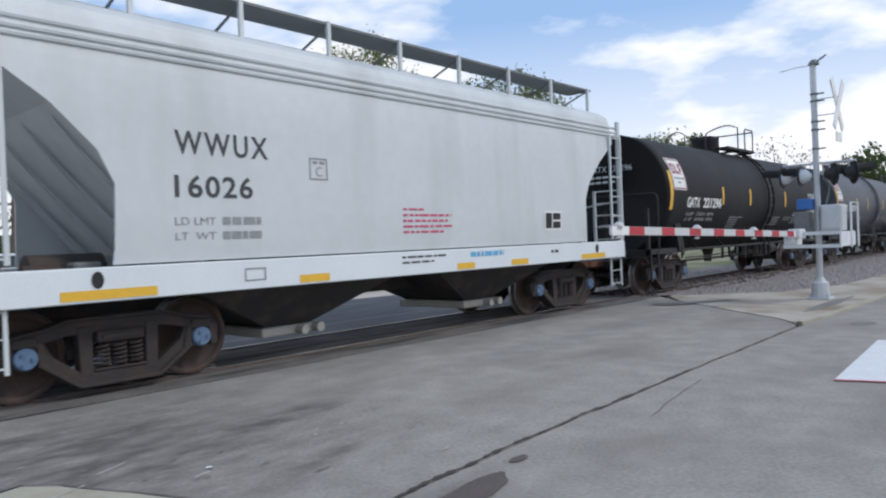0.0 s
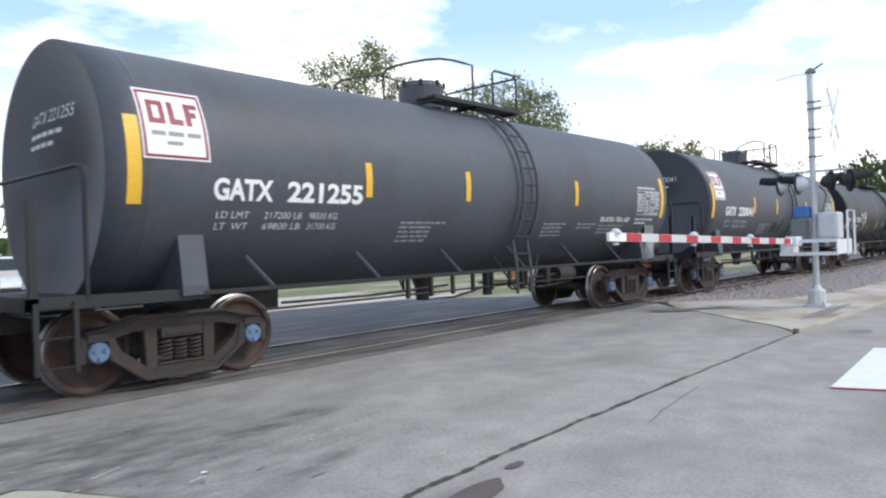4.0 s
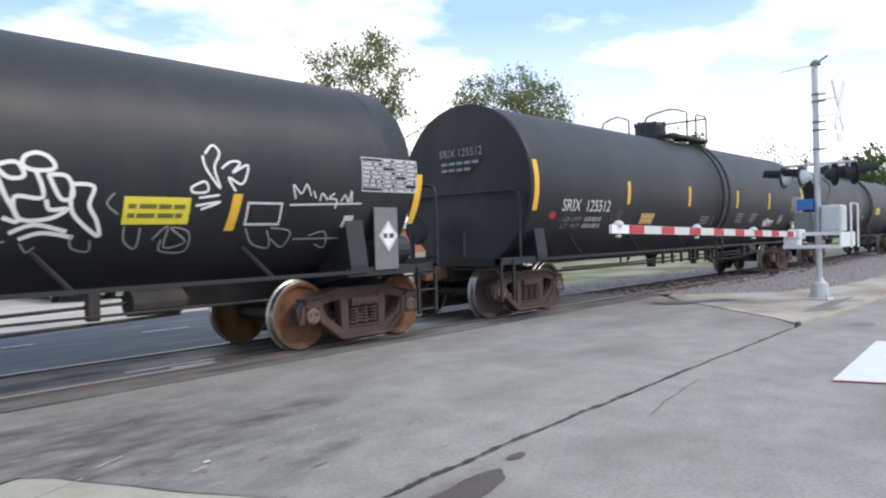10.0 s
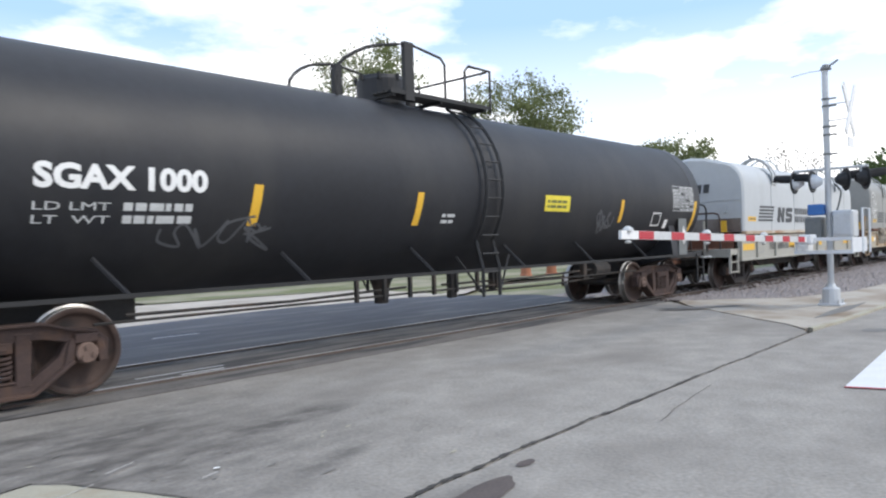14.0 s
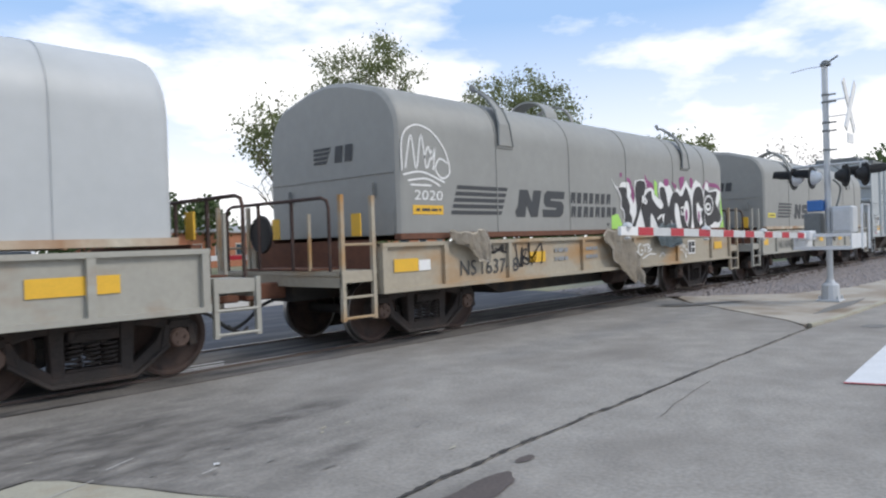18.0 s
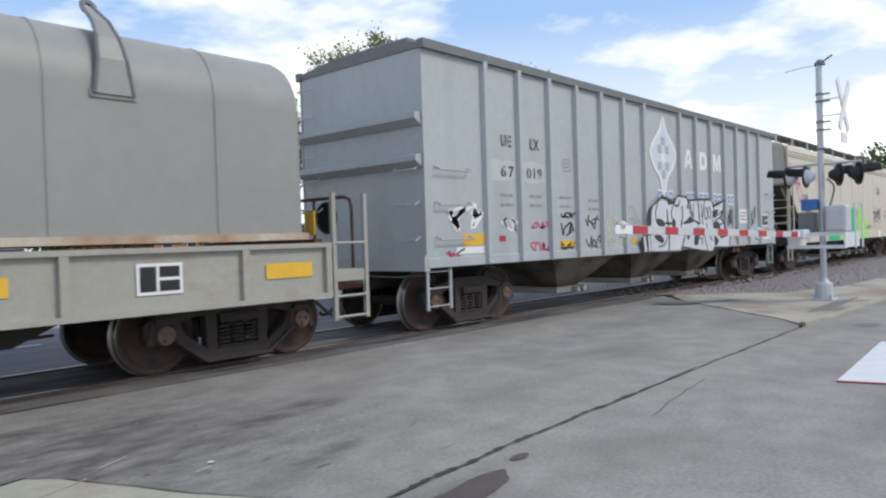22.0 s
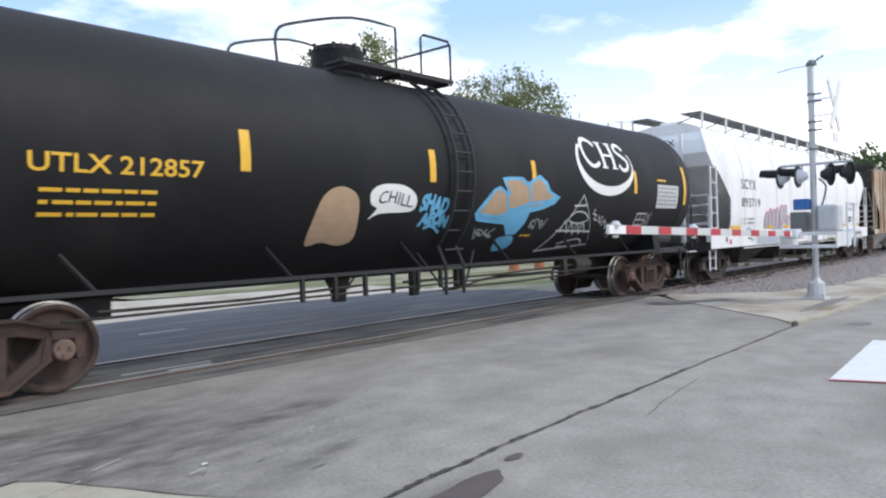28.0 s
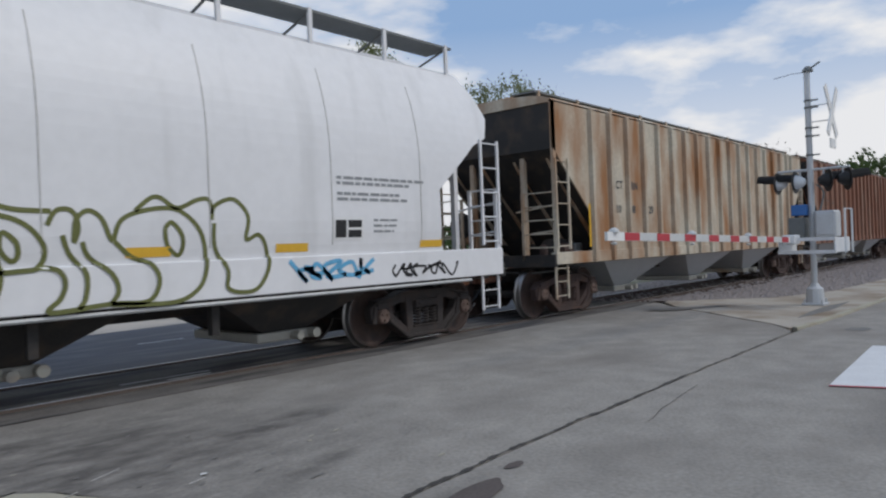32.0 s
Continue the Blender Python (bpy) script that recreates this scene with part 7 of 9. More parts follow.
sd.stroke([[(3.88, 2.09), (3.81, 1.98), (3.93, 1.87)], [(4.02, 1.74), (4.05, 1.58), (4.19, 1.5), (4.19, 1.72)], [(4.35, 1.59), (4.49, 1.74), (4.51, 1.5), (4.74, 1.56), (4.53, 1.72), (4.75, 1.67), (4.77, 1.45), (4.48, 1.46), (4.45, 1.59)], [(5.46, 1.71), (5.61, 1.52), (5.88, 1.46), (5.77, 1.68)], [(5.81, 1.71), (6.12, 1.66), (6.08, 1.46), (5.86, 1.57)], [(6.21, 1.56), (7.01, 1.56)], [(6.44, 1.6), (6.69, 1.65), (6.79, 1.44), (6.6, 1.48)]], 0.02, "greymark")
sd.stroke([[(2.54, 1.73), (2.64, 1.58), (2.93, 1.6)], [(3.5, 1.65), (3.54, 1.52), (3.71, 1.48), (3.7, 1.6)], [(3.06, 1.58), (3.13, 1.49), (3.2, 1.54)], [(2.15, 1.61), (2.37, 1.82)], [(1.37, 2), (1.68, 1.98)], [(1.44, 1.93), (1.52, 1.84), (1.67, 1.83)], [(2.03, 2.04), (2.05, 1.94)], [(2.23, 2.06), (2.26, 1.99)]], 0.02, "greymark")
sd.stroke([[(6.1, 2.08), (6.05, 2.26), (6.18, 2.15), (6.26, 2.27), (6.34, 2.12)], [(6.38, 2.19), (6.42, 2.09)], [(6.49, 2.06), (6.52, 2.16), (6.62, 2.07)], [(6.73, 2.17), (6.64, 2.1), (6.77, 2.08), (6.76, 1.96)], [(6.85, 2.06), (6.91, 2.15), (6.98, 2.06), (7.02, 2.21), (7.04, 2.05)], [(6.02, 2), (7.22, 2.04)]], 0.026, "offwhite")
scribble(sd, -3.78, 1.5, 1.28, 0.5, "faintmark", 0.03, 16, 6)
sd.rect(6.93, 7.1, 1.71, 1.87, "offwhite", "notice_panel", lean=0.03)
sd.rect(3.98, 4.71, 1.76, 2.06, "lemon", "notice_panel")
sd.bars(4.03, 1.93, [0.62, 0.6], "olive", h=0.05, gap=0.05, extra=0.004)
sd.ring(5.42, 5.92, 1.74, 2.03, 0.03, "offwhite")
sd.rect(5.5, 5.64, 1.8, 1.97, "black", "notice_panel", extra=0.004)
sd.poly([(0.84, 2.62), (0.96, 2.74), (0.84, 2.86), (0.72, 2.74)], "offwhite", "notice_panel")
sd.bars(-0.1, 1.95, [0.4, 0.35], "offwhite", h=0.04)
data_panel(sd, 7.2, 2.21, 1.1, 0.49)
placard_plate(car, 7.72, 1.57)
end_marks(car, 8.18, 1.50, 2.46, "SGAX 1020", "greymark")

car, sd = tank_car("dark grey tank car with faded white lettering", "dark_tank", 1.62, 2.50, 7.80, 8.72, 10.0, "rust", 0.88)
TRAIN.append((car, 91.44))
stripes(sd, (-8.18, 8.45), 1.98, 2.92, 0.15)
stripes(sd, (-4.6, -1.37, 2.0, 4.85), 2.15, 2.65, 0.13)
sd.text(-7.24, 1.98, "SRIX  125512", 0.24, "offwhite", bold=0.002, fit=-5.37)
load_rows(sd, -7.09, 1.78, -5.59, "greymark")
disc(sd, -7.52, 1.9, 0.12, 0.07, "red")
sd.rect(-3.86, -3.19, 1.71, 1.96, "tanspray", "notice_panel")
sd.bars(-3.82, 1.86, [0.58, 0.55], "yellow", h=0.05, extra=0.004)
scribble(sd, -5.2, 1.78, 0.6, 0.25, "faintmark", 0.03, 31, 3)
sd.bars(-0.41, 1.86, [0.5, 0.5, 0.48], "greymark", h=0.035, gap=0.04, seed=33)
sd.text(0.38, 1.65, "I", 0.25, "greymark")
sd.bars(2.19, 1.96, [0.54, 0.5, 0.45, 0.5], "greymark", h=0.035, gap=0.04, seed=35)
sd.bars(3.35, 1.96, [0.55, 0.5, 0.5, 0.4], "greymark", h=0.035, gap=0.04, seed=36)
scribble(sd, 4.7, 1.55, 1.0, 0.33, "white", 0.045, 41, 5, label="white sprayed tag")
sd.rect(6.1, 6.55, 1.69, 1.96, "greymark", "notice_panel")
sd.ring(6.13, 6.52, 1.72, 1.93, 0.02, "black", extra=0.004)
data_panel(sd, 7.2, 2.05, 1.15, 0.55, "greymark")
disc(sd, 7.73, 1.89, 0.07, 0.05, "red")
placard_plate(car, 7.90, 1.49)
end_marks(car, 8.72, 1.62, 2.50, "SRIX 125512", "greymark")

car, sd = tank_car("dark grey tank car with bold white lettering", "dark_tank", 1.50, 2.46, 7.35, 8.75, 9.5, "rust", 0.15, "plates")
TRAIN.append((car, 110.75))
stripes(sd, (-8.26,), 1.65, 2.39, 0.15, 0.12)
stripes(sd, (-4.4, -1.57), 1.82, 2.32, 0.13, 0.05)
stripes(sd, (4.68,), 1.88, 2.36, 0.13, 0.05)
stripes(sd, (8.37,), 1.56, 2.42, 0.14, 0.12)
sd.text(-6.85, 2.21, "SGAX 1000", 0.24, "white", bold=0.014, fit=-5.03)
load_rows(sd, -6.85, 1.98, -5.2, "offwhite")
scribble(sd, -5.6, 1.5, 1.6, 0.4, "faintmark", 0.03, 51, 6)
sd.bars(-1.0, 1.95, [0.3, 0.28], "offwhite", h=0.05)
sd.rect(1.78, 2.63, 2.08, 2.38, "lemon", "notice_panel")
sd.bars(1.85, 2.24, [0.7, 0.65], "olive", h=0.05, extra=0.004)
sd.ring(6.2, 6.62, 1.8, 2.11, 0.03, "white")
sd.rect(6.28, 6.4, 1.86, 2.05, "black", "notice_panel", extra=0.004)
sd.rect(6.86, 7.03, 1.75, 1.95, "white", "notice_panel")
scribble(sd, 3.7, 1.65, 0.8, 0.5, "faintmark", 0.04, 53, 4)
data_panel(sd, 7.19, 2.16, 1.18, 0.61)
placard_plate(car, 7.84, 1.56)
end_marks(car, 8.75, 1.50, 2.46, "SGAX 1000", "offwhite")

# three coil cars
BEAM_MARKS = {  # reporting mark, its number, yellow strips, white strips, placard
    "168676": ((-4.0, -3.6), (-3.37, -2.27), ((-6.36, -5.36), (-2.15, -1.5), (-0.55, -0.08), (1.25, 1.6), (4.6, 5.5)), ((0.28, 0.59),), (2.48, 2.99)),
    "163748": ((-4.79, -4.40), (-4.26, -3.25), ((-6.24, -5.74), (-2.9, -2.41), (5.44, 5.95)), ((-5.73, -5.48),), (3.79, 4.21)),
    "163424": ((-4.92, -4.55), (-4.41, -3.32), ((-6.36, -5.87), (-2.93, -2.5), (-0.37, 0.1), (2.19, 2.68), (5.5, 6.2)), ((0.6, 0.88),), (3.89, 4.41)),
}
for number, X, hood, beam, lab in (("168676", 128.15, "hood_new", "beam", "pale grey coil car with a rounded hood"),
                                   ("163748", 143.50, "hood", "beam_rusty", "weathered grey coil car with sprayed letters and torn plastic"),
                                   ("163424", 158.74, "hood", "beam", "weathered grey coil car with a rounded hood")):
    car, sd, bs = coil_car(lab, hood, beam, 5.3, 6.1, 6.5, 7.66, tall=number != "168676")
    TRAIN.append((car, X))
    railroad_emblem(sd, -4.97, 1.89)
    sd.rect(-5.82, -5.15, 1.92, 2.06, "yellow" if number != "163424" else "lemon", "notice_panel")
    sd.bars(-5.75, 1.97, [0.55], "darkmark", h=0.04, extra=0.004)
    ns, num, yel, whi, pl = BEAM_MARKS[number]
    z = 1.06 if number == "168676" else 0.95
    bs.text(ns[0], z, "NS", 0.25, "darkmark", fit=ns[1])
    bs.text(num[0], z, number, 0.25, "darkmark", fit=num[1])
    for x0, x1 in yel:
        bs.rect(x0, x1, 1.08, 1.27, "yellow", "reflector_stripe")
    for x0, x1 in whi:
        bs.rect(x0, x1, 1.08, 1.24, "white", "notice_panel")
    placard(bs, pl[0], pl[1], 1.0, 1.34)
    for z in (1.24, 1.08):
        bs.bars(-2.1, z, [0.45], "greymark", h=0.07)
        bs.bars(-1.0, z, [0.45], "greymark", h=0.07, seed=4)
    # the small emblem on the leading end of the hood
    bm = B()
    for k in range(4):
        z = 3.02 - k * 0.07
        bm.faces.new([bm.verts.new((-6.112, y, z + dz)) for y, dz in ((0.35, 0), (-0.05 + k * 0.03, 0), (-0.1 + k * 0.03, 0.045), (0.35, 0.045))])
    for y0 in (-0.18, -0.42):
        bm.faces.new([bm.verts.new((-6.112, y, z)) for y, z in ((y0, 2.80), (y0 - 0.17, 2.80), (y0 - 0.21, 3.06), (y0 - 0.03, 3.06))])
    part("emblem", bm, "darkmark", car)
    if number == "168676":
        bs.ring(-5.1, -4.6, 0.98, 1.3, 0.02, "greymark")
    if number == "163748":
        # white-haloed black letters over plum and lime haze
        for pts in ([(0.06, 1.93), (0.33, 1.97), (0.5, 1.76), (0.54, 1.65), (0.05, 1.65)],
                    [(2.06, 2.77), (2.19, 2.69), (2.2, 2.35), (2.05, 2.45)],
                    [(5.91, 2.61), (6.07, 1.95), (6.14, 1.49), (5.72, 1.5), (6.06, 1.88), (5.91, 2.04)]):
            sd.poly(pts, "limespray", "graffiti", "lime sprayed patch", extra=0.001)
        for pts in ([(0.46, 2.83), (0.54, 2.85), (0.55, 2.79), (0.48, 2.74)],
                    [(0.71, 2.72), (0.85, 2.75), (0.96, 2.64), (0.89, 2.58), (0.81, 2.66)],
                    [(1.6, 2.87), (1.72, 2.74), (1.95, 2.67), (2.05, 2.52), (1.92, 2.56), (1.71, 2.57), (1.62, 2.69)],
                    [(2.56, 2.79), (2.8, 2.79), (2.76, 2.64), (2.64, 2.56), (2.58, 2.65)],
                    [(2.98, 2.75), (3.23, 2.67), (3.16, 2.59), (3.01, 2.68)],
                    [(3.4, 2.86), (3.67, 2.9), (3.63, 2.75), (3.49, 2.58), (3.41, 2.68)],
                    [(4.03, 2.89), (4.19, 2.84), (4.12, 2.65), (4.02, 2.67)],
                    [(4.78, 2.69), (5.04, 2.87), (5.2, 2.71), (5.06, 2.59), (4.9, 2.61)],
                    [(5.2, 2.81), (5.77, 2.78), (5.95, 2.61), (5.68, 2.7), (5.28, 2.7)],
                    [(0.93, 2.6), (1.04, 2.52), (1.06, 2.34), (1, 2.15), (0.95, 2.33)]):
            sd.poly(smooth_line(pts, True, 3), "plum", "graffiti", "plum sprayed haze", extra=0.002)
        halo_top = [(0.1, 2.71), (0.23, 2.58), (0.37, 2.52), (0.51, 2.64), (0.72, 2.66), (0.85, 2.65), (0.87, 2.55), (0.94, 2.46), (0.88, 2.35), (0.96, 2.29), (1.03, 2.19), (1.1, 2.36), (1.08, 2.53), (1.11, 2.7), (1.35, 2.74), (1.57, 2.74), (1.66, 2.65), (1.61, 2.53), (1.87, 2.58), (2.02, 2.52), (2.04, 2.41), (2.31, 2.31), (2.24, 2.51), (2.29, 2.7), (2.39, 2.73), (2.64, 2.63), (2.85, 2.67), (2.97, 2.53), (3.09, 2.47), (3.23, 2.62), (3.42, 2.53), (3.63, 2.7), (3.77, 2.82), (3.94, 2.66), (4.09, 2.59), (4.16, 2.73), (4.36, 2.85), (4.63, 2.77), (4.78, 2.55), (4.9, 2.7), (4.99, 2.84), (5.12, 2.79), (5.19, 2.6), (5.41, 2.63), (5.68, 2.67), (5.91, 2.61)]
        halo_low = [(5.91, 2.61), (5.9, 2.4), (5.66, 2.15), (5.88, 2.04), (6.04, 1.89), (5.87, 1.74), (5.72, 1.58), (5.32, 1.64), (5.11, 1.68), (4.94, 1.63), (4.98, 1.49), (4, 1.48), (3.05, 1.48), (1.93, 1.46), (0.66, 1.48), (0.58, 1.6), (0.64, 1.7), (0.54, 1.78), (0.59, 1.9), (0.57, 2.02), (0.44, 2.09), (0.46, 2.29), (0.36, 2.44), (0.23, 2.53)]
        sd.poly(halo_top + halo_low, "white", "graffiti", "white sprayed outline", extra=0.005)
        sd.poly(smooth_line([(0.36, 2.52), (0.72, 2.53), (0.73, 2.35), (0.86, 2.15), (0.83, 2), (0.94, 1.89), (0.91, 1.71), (1.13, 1.96), (1.15, 2.19), (1.11, 2.38), (1.17, 2.68), (1.57, 2.7), (1.59, 2.52), (1.48, 2.36), (1.37, 2.16), (1.33, 2.06), (1.14, 1.78), (1.03, 1.6), (1.05, 1.48), (0.67, 1.49), (0.61, 1.62), (0.67, 1.72), (0.58, 1.78), (0.62, 1.9), (0.59, 2.05), (0.49, 2.13), (0.49, 2.31), (0.42, 2.44)], True, 2), "blackspray", "graffiti", "black sprayed letter", extra=0.009)
        sd.poly(smooth_line([(1.37, 2.14), (1.5, 2.32), (1.71, 2.47), (1.89, 2.49), (1.91, 2.34), (2.12, 2.18), (2.36, 2.09), (2.48, 2.2), (2.33, 2.35), (2.3, 2.52), (2.36, 2.6), (2.55, 2.6), (2.66, 2.39), (2.73, 2.18), (2.89, 1.97), (2.88, 1.77), (2.78, 1.58), (2.6, 1.62), (2.4, 1.61), (2.22, 1.63), (2.02, 1.86), (1.82, 1.98), (1.77, 1.47), (1.56, 1.48), (1.51, 1.73), (1.38, 2.02)], True, 2), "blackspray", "graffiti", "black sprayed letter", extra=0.009)
        sd.poly(smooth_line([(2.8, 2.21), (2.97, 2.46), (3.22, 2.52), (3.38, 2.43), (3.55, 2.44), (3.73, 2.65), (3.9, 2.5), (4.02, 2.3), (4.06, 2.04), (4.01, 1.72), (3.9, 1.52), (3.72, 1.5), (3.52, 1.59), (3.39, 1.82), (3.34, 2.07), (3.24, 2.22), (3.12, 2.24), (3.07, 1.97), (3.13, 1.77), (3.04, 1.49), (2.93, 1.5), (2.92, 1.82), (2.78, 2.06)], True, 2), "blackspray", "graffiti", "black sprayed letter", extra=0.009)
        sd.poly(smooth_line([(4.12, 2.25), (4.18, 2.49), (4.35, 2.66), (4.61, 2.68), (4.78, 2.49), (4.82, 2.22), (4.83, 1.77), (4.76, 1.58), (4.53, 1.49), (4.3, 1.51), (4.17, 1.69), (4.11, 1.98)], True, 2), "blackspray", "graffiti", "black sprayed letter", extra=0.009)
        sd.poly(smooth_line([(4.9, 2.64), (5.19, 2.56), (5.59, 2.61), (5.69, 2.54), (5.57, 2.3), (5.79, 2.1), (5.95, 1.92), (5.78, 1.77), (5.5, 1.8), (5.15, 1.68), (4.94, 1.71), (4.85, 1.94), (4.82, 2.22), (4.86, 2.47)], True, 2), "blackspray", "graffiti", "black sprayed letter", extra=0.009)
        for pts in ([(2.38, 1.96), (2.53, 1.99), (2.43, 1.74)], [(2.13, 1.88), (2.36, 1.98), (2.38, 1.94), (2.18, 1.83)], [(4.33, 2.23), (4.43, 2.29), (4.6, 2.15), (4.78, 2.12), (4.62, 2.07), (4.61, 1.94), (4.7, 1.77), (4.54, 1.69), (4.38, 1.88)]):
            sd.poly(pts, "white", "graffiti", extra=0.013)
        disc(sd, 3.75, 2.03, 0.15, 0.29, "white", "graffiti", 16, 0.013)
        disc(sd, 3.72, 1.95, 0.07, 0.16, "plum", "graffiti", 16, 0.015)
        disc(sd, 4.47, 1.93, 0.06, 0.14, "plum", "graffiti", 16, 0.017)
        disc(sd, 5.05, 2.18, 0.19, 0.11, "white", "graffiti", 16, 0.019)
        disc(sd, 5.06, 2.19, 0.1, 0.05, "blackspray", "graffiti", 16, 0.021)
        sd.stroke([[(5.37, 2.23), (5.32, 2.11), (5.21, 2.02), (5.06, 1.99), (4.92, 2.02), (4.83, 2.1), (4.79, 2.22), (4.84, 2.33), (4.94, 2.42), (5.08, 2.46), (5.23, 2.44), (5.33, 2.35), (5.37, 2.23)], [(1.64, 2.28), (1.58, 2.21), (1.51, 2.22), (1.49, 2.28), (1.54, 2.32), (1.58, 2.3), (1.58, 2.27), (1.55, 2.26)], [(3.39, 2.12), (3.54, 2.15), (3.57, 2), (3.43, 1.98), (3.42, 2.08)], [(1.42, 2.38), (1.39, 2.22)], [(1.47, 2.38), (1.45, 2.22)], [(3.69, 1.75), (3.76, 1.69)]], 0.045, "white", extra=0.024)
        bs.stroke([[(1.33, 1.31), (1.22, 1.27), (1.2, 1.14), (1.27, 1.07), (1.39, 1.08), (1.38, 1.17), (1.31, 1.16)], [(1.4, 1.27), (1.61, 1.29)], [(1.51, 1.29), (1.52, 1.12)], [(1.63, 1.3), (1.65, 1.12)], [(1.63, 1.3), (1.76, 1.26), (1.66, 1.21), (1.83, 1.17), (1.66, 1.12)], [(0.92, 1.11), (1.2, 1.15)], [(1.03, 1.16), (1.09, 1.06), (1.01, 0.96)], [(0.78, 1.18), (0.85, 1.19), (0.82, 1.08)], [(1.39, 0.98), (1.76, 1.08)], [(1.76, 1.07), (2.04, 1.06)], [(2.24, 0.99), (2.39, 1.08), (2.5, 1)]], 0.03, "white", label="white sprayed initials")
        bs.stroke([[(3.23, 1.28), (3.33, 1.29), (3.24, 1.24), (3.34, 1.2), (3.22, 1.19)], [(3.42, 1.29), (3.43, 1.18)], [(3.5, 1.27), (3.52, 1.17), (3.61, 1.21), (3.5, 1.23)], [(3.65, 1.26), (3.66, 1.1), (3.75, 1.12)], [(3.34, 1.11), (3.47, 1.11), (3.68, 0.95), (3.61, 0.94), (3.71, 1.05)]], 0.022, "white")
        # white half-round tag with its year
        sd.stroke([[(-6.02, 2.56), (-6.0, 3.05), (-5.75, 3.25), (-5.4, 3.2), (-5.1, 2.95), (-4.97, 2.6), (-5.15, 2.48), (-5.3, 2.62), (-5.2, 2.78), (-5.02, 2.72)], [(-5.95, 2.6), (-5.82, 3.1), (-5.72, 2.6), (-5.6, 3.12), (-5.5, 2.62), (-5.38, 2.9)],
                   [(-5.55, 2.75), (-5.45, 2.95), (-5.38, 2.75), (-5.3, 2.95), (-5.35, 2.6)], [(-6.0, 2.5), (-5.6, 2.56), (-5.1, 2.42)], [(-5.9, 2.42), (-5.5, 2.46), (-5.2, 2.36)], [(-5.85, 2.36), (-5.4, 2.36)]], 0.028, "white", label="white sprayed half-round tag")
        sd.text(-5.78, 2.14, "2020", 0.15, "white", name="graffiti", fit=-5.16, tilt=0.1)
        scribble(bs, -4.35, 1.26, 0.95, 0.2, "blackspray", 0.03, 61, 5)
        scribble(bs, -3.3, 0.98, 0.85, 0.45, "blackspray", 0.03, 62, 6)
        # torn plastic caught on the beam
        rnd = random.Random(5)

        def rag(name, rows, material, lab2):
            bm = B()
            fine = smooth_line(rows, False, 3)
            grid = []
            for j, (z, a, b) in enumerate(fine):
                grid.append([bm.verts.new((x + 0.05 * noise.noise((x * 3, z * 3, 1)), -1.70 - 0.12 * abs(noise.noise((x * 5, z * 2.2, 5))) - 0.05 * math.sin(x * 23 + z * 5) ** 2, z + 0.07 * noise.noise((x * 4, z * 2, 9)))) for x in np.linspace(a, b, 20)])
            for r0, r1 in zip(grid, grid[1:]):
                for i in range(19):
                    bm.faces.new((r0[i], r0[i + 1], r1[i + 1], r1[i]))
            bmesh.ops.solidify(bm, geom=bm.faces[:], thickness=0.012)
            part(name, bm, material, car, lab2, smooth=True)
        rag("plastic_rag", [(1.64, -0.42, 0.6), (1.45, -0.48, 0.62), (1.25, -0.35, 0.75), (1.05, -0.2, 0.92), (0.85, 0.15, 1.05), (0.65, 0.45, 1.12), (0.46, 0.75, 1.05)], "plastic", "torn milky plastic sheet")
        rag("plastic_bag", [(1.74, 2.1, 2.7), (1.62, 1.95, 2.8), (1.45, 1.91, 3.0), (1.30, 2.0, 3.29), (1.2, 2.2, 2.7)], "bag_blue", "dark blue plastic bag")
        rag("plastic_rag", [(1.64, -5.2, -4.3), (1.50, -5.1, -4.25), (1.38, -4.7, -4.2), (1.15, -4.5, -4.2)], "plastic", "torn milky plastic sheet")
    if number == "163424":
        scribble(bs, 0.92, 0.98, 1.06, 0.34, "blackspray", 0.045, 71, 4)
        sd.poly([(0.14, 1.86), (0.18, 1.8), (0.22, 1.86)], "darkmark", "emblem")

# the ribbed grey grain hopper
ribs = [-6.86 + 0.96 * k for k in range(15) if k != 7]
car, sd = hopper_car("grey ribbed grain hopper covered in graffiti", "hopper_rib", "hopper_rib", 6.74, 8.1, 8.7,
                     [(-8.1, 1.10), (-8.1, 4.50)], flat_side(1.52), 4.66, (1.06, 1.22), "dark", ribs=ribs, bays=3, walk="rib", closed_end=True)
TRAIN.append((car, 175.22))
sd.text(-6.4, 3.1, "UE", 0.2, "darkmark", bold=0.008, spacing=1.15, fit=-6.1)
sd.text(-5.54, 3.1, "LX", 0.2, "darkmark", bold=0.008, spacing=1.15, fit=-5.24)
sd.text(-6.42, 2.57, "67", 0.19, "darkmark", bold=0.008, spacing=1.4, fit=-6.04)
sd.text(-5.66, 2.57, "019", 0.19, "darkmark", bold=0.008, spacing=1.15, fit=-5.18)
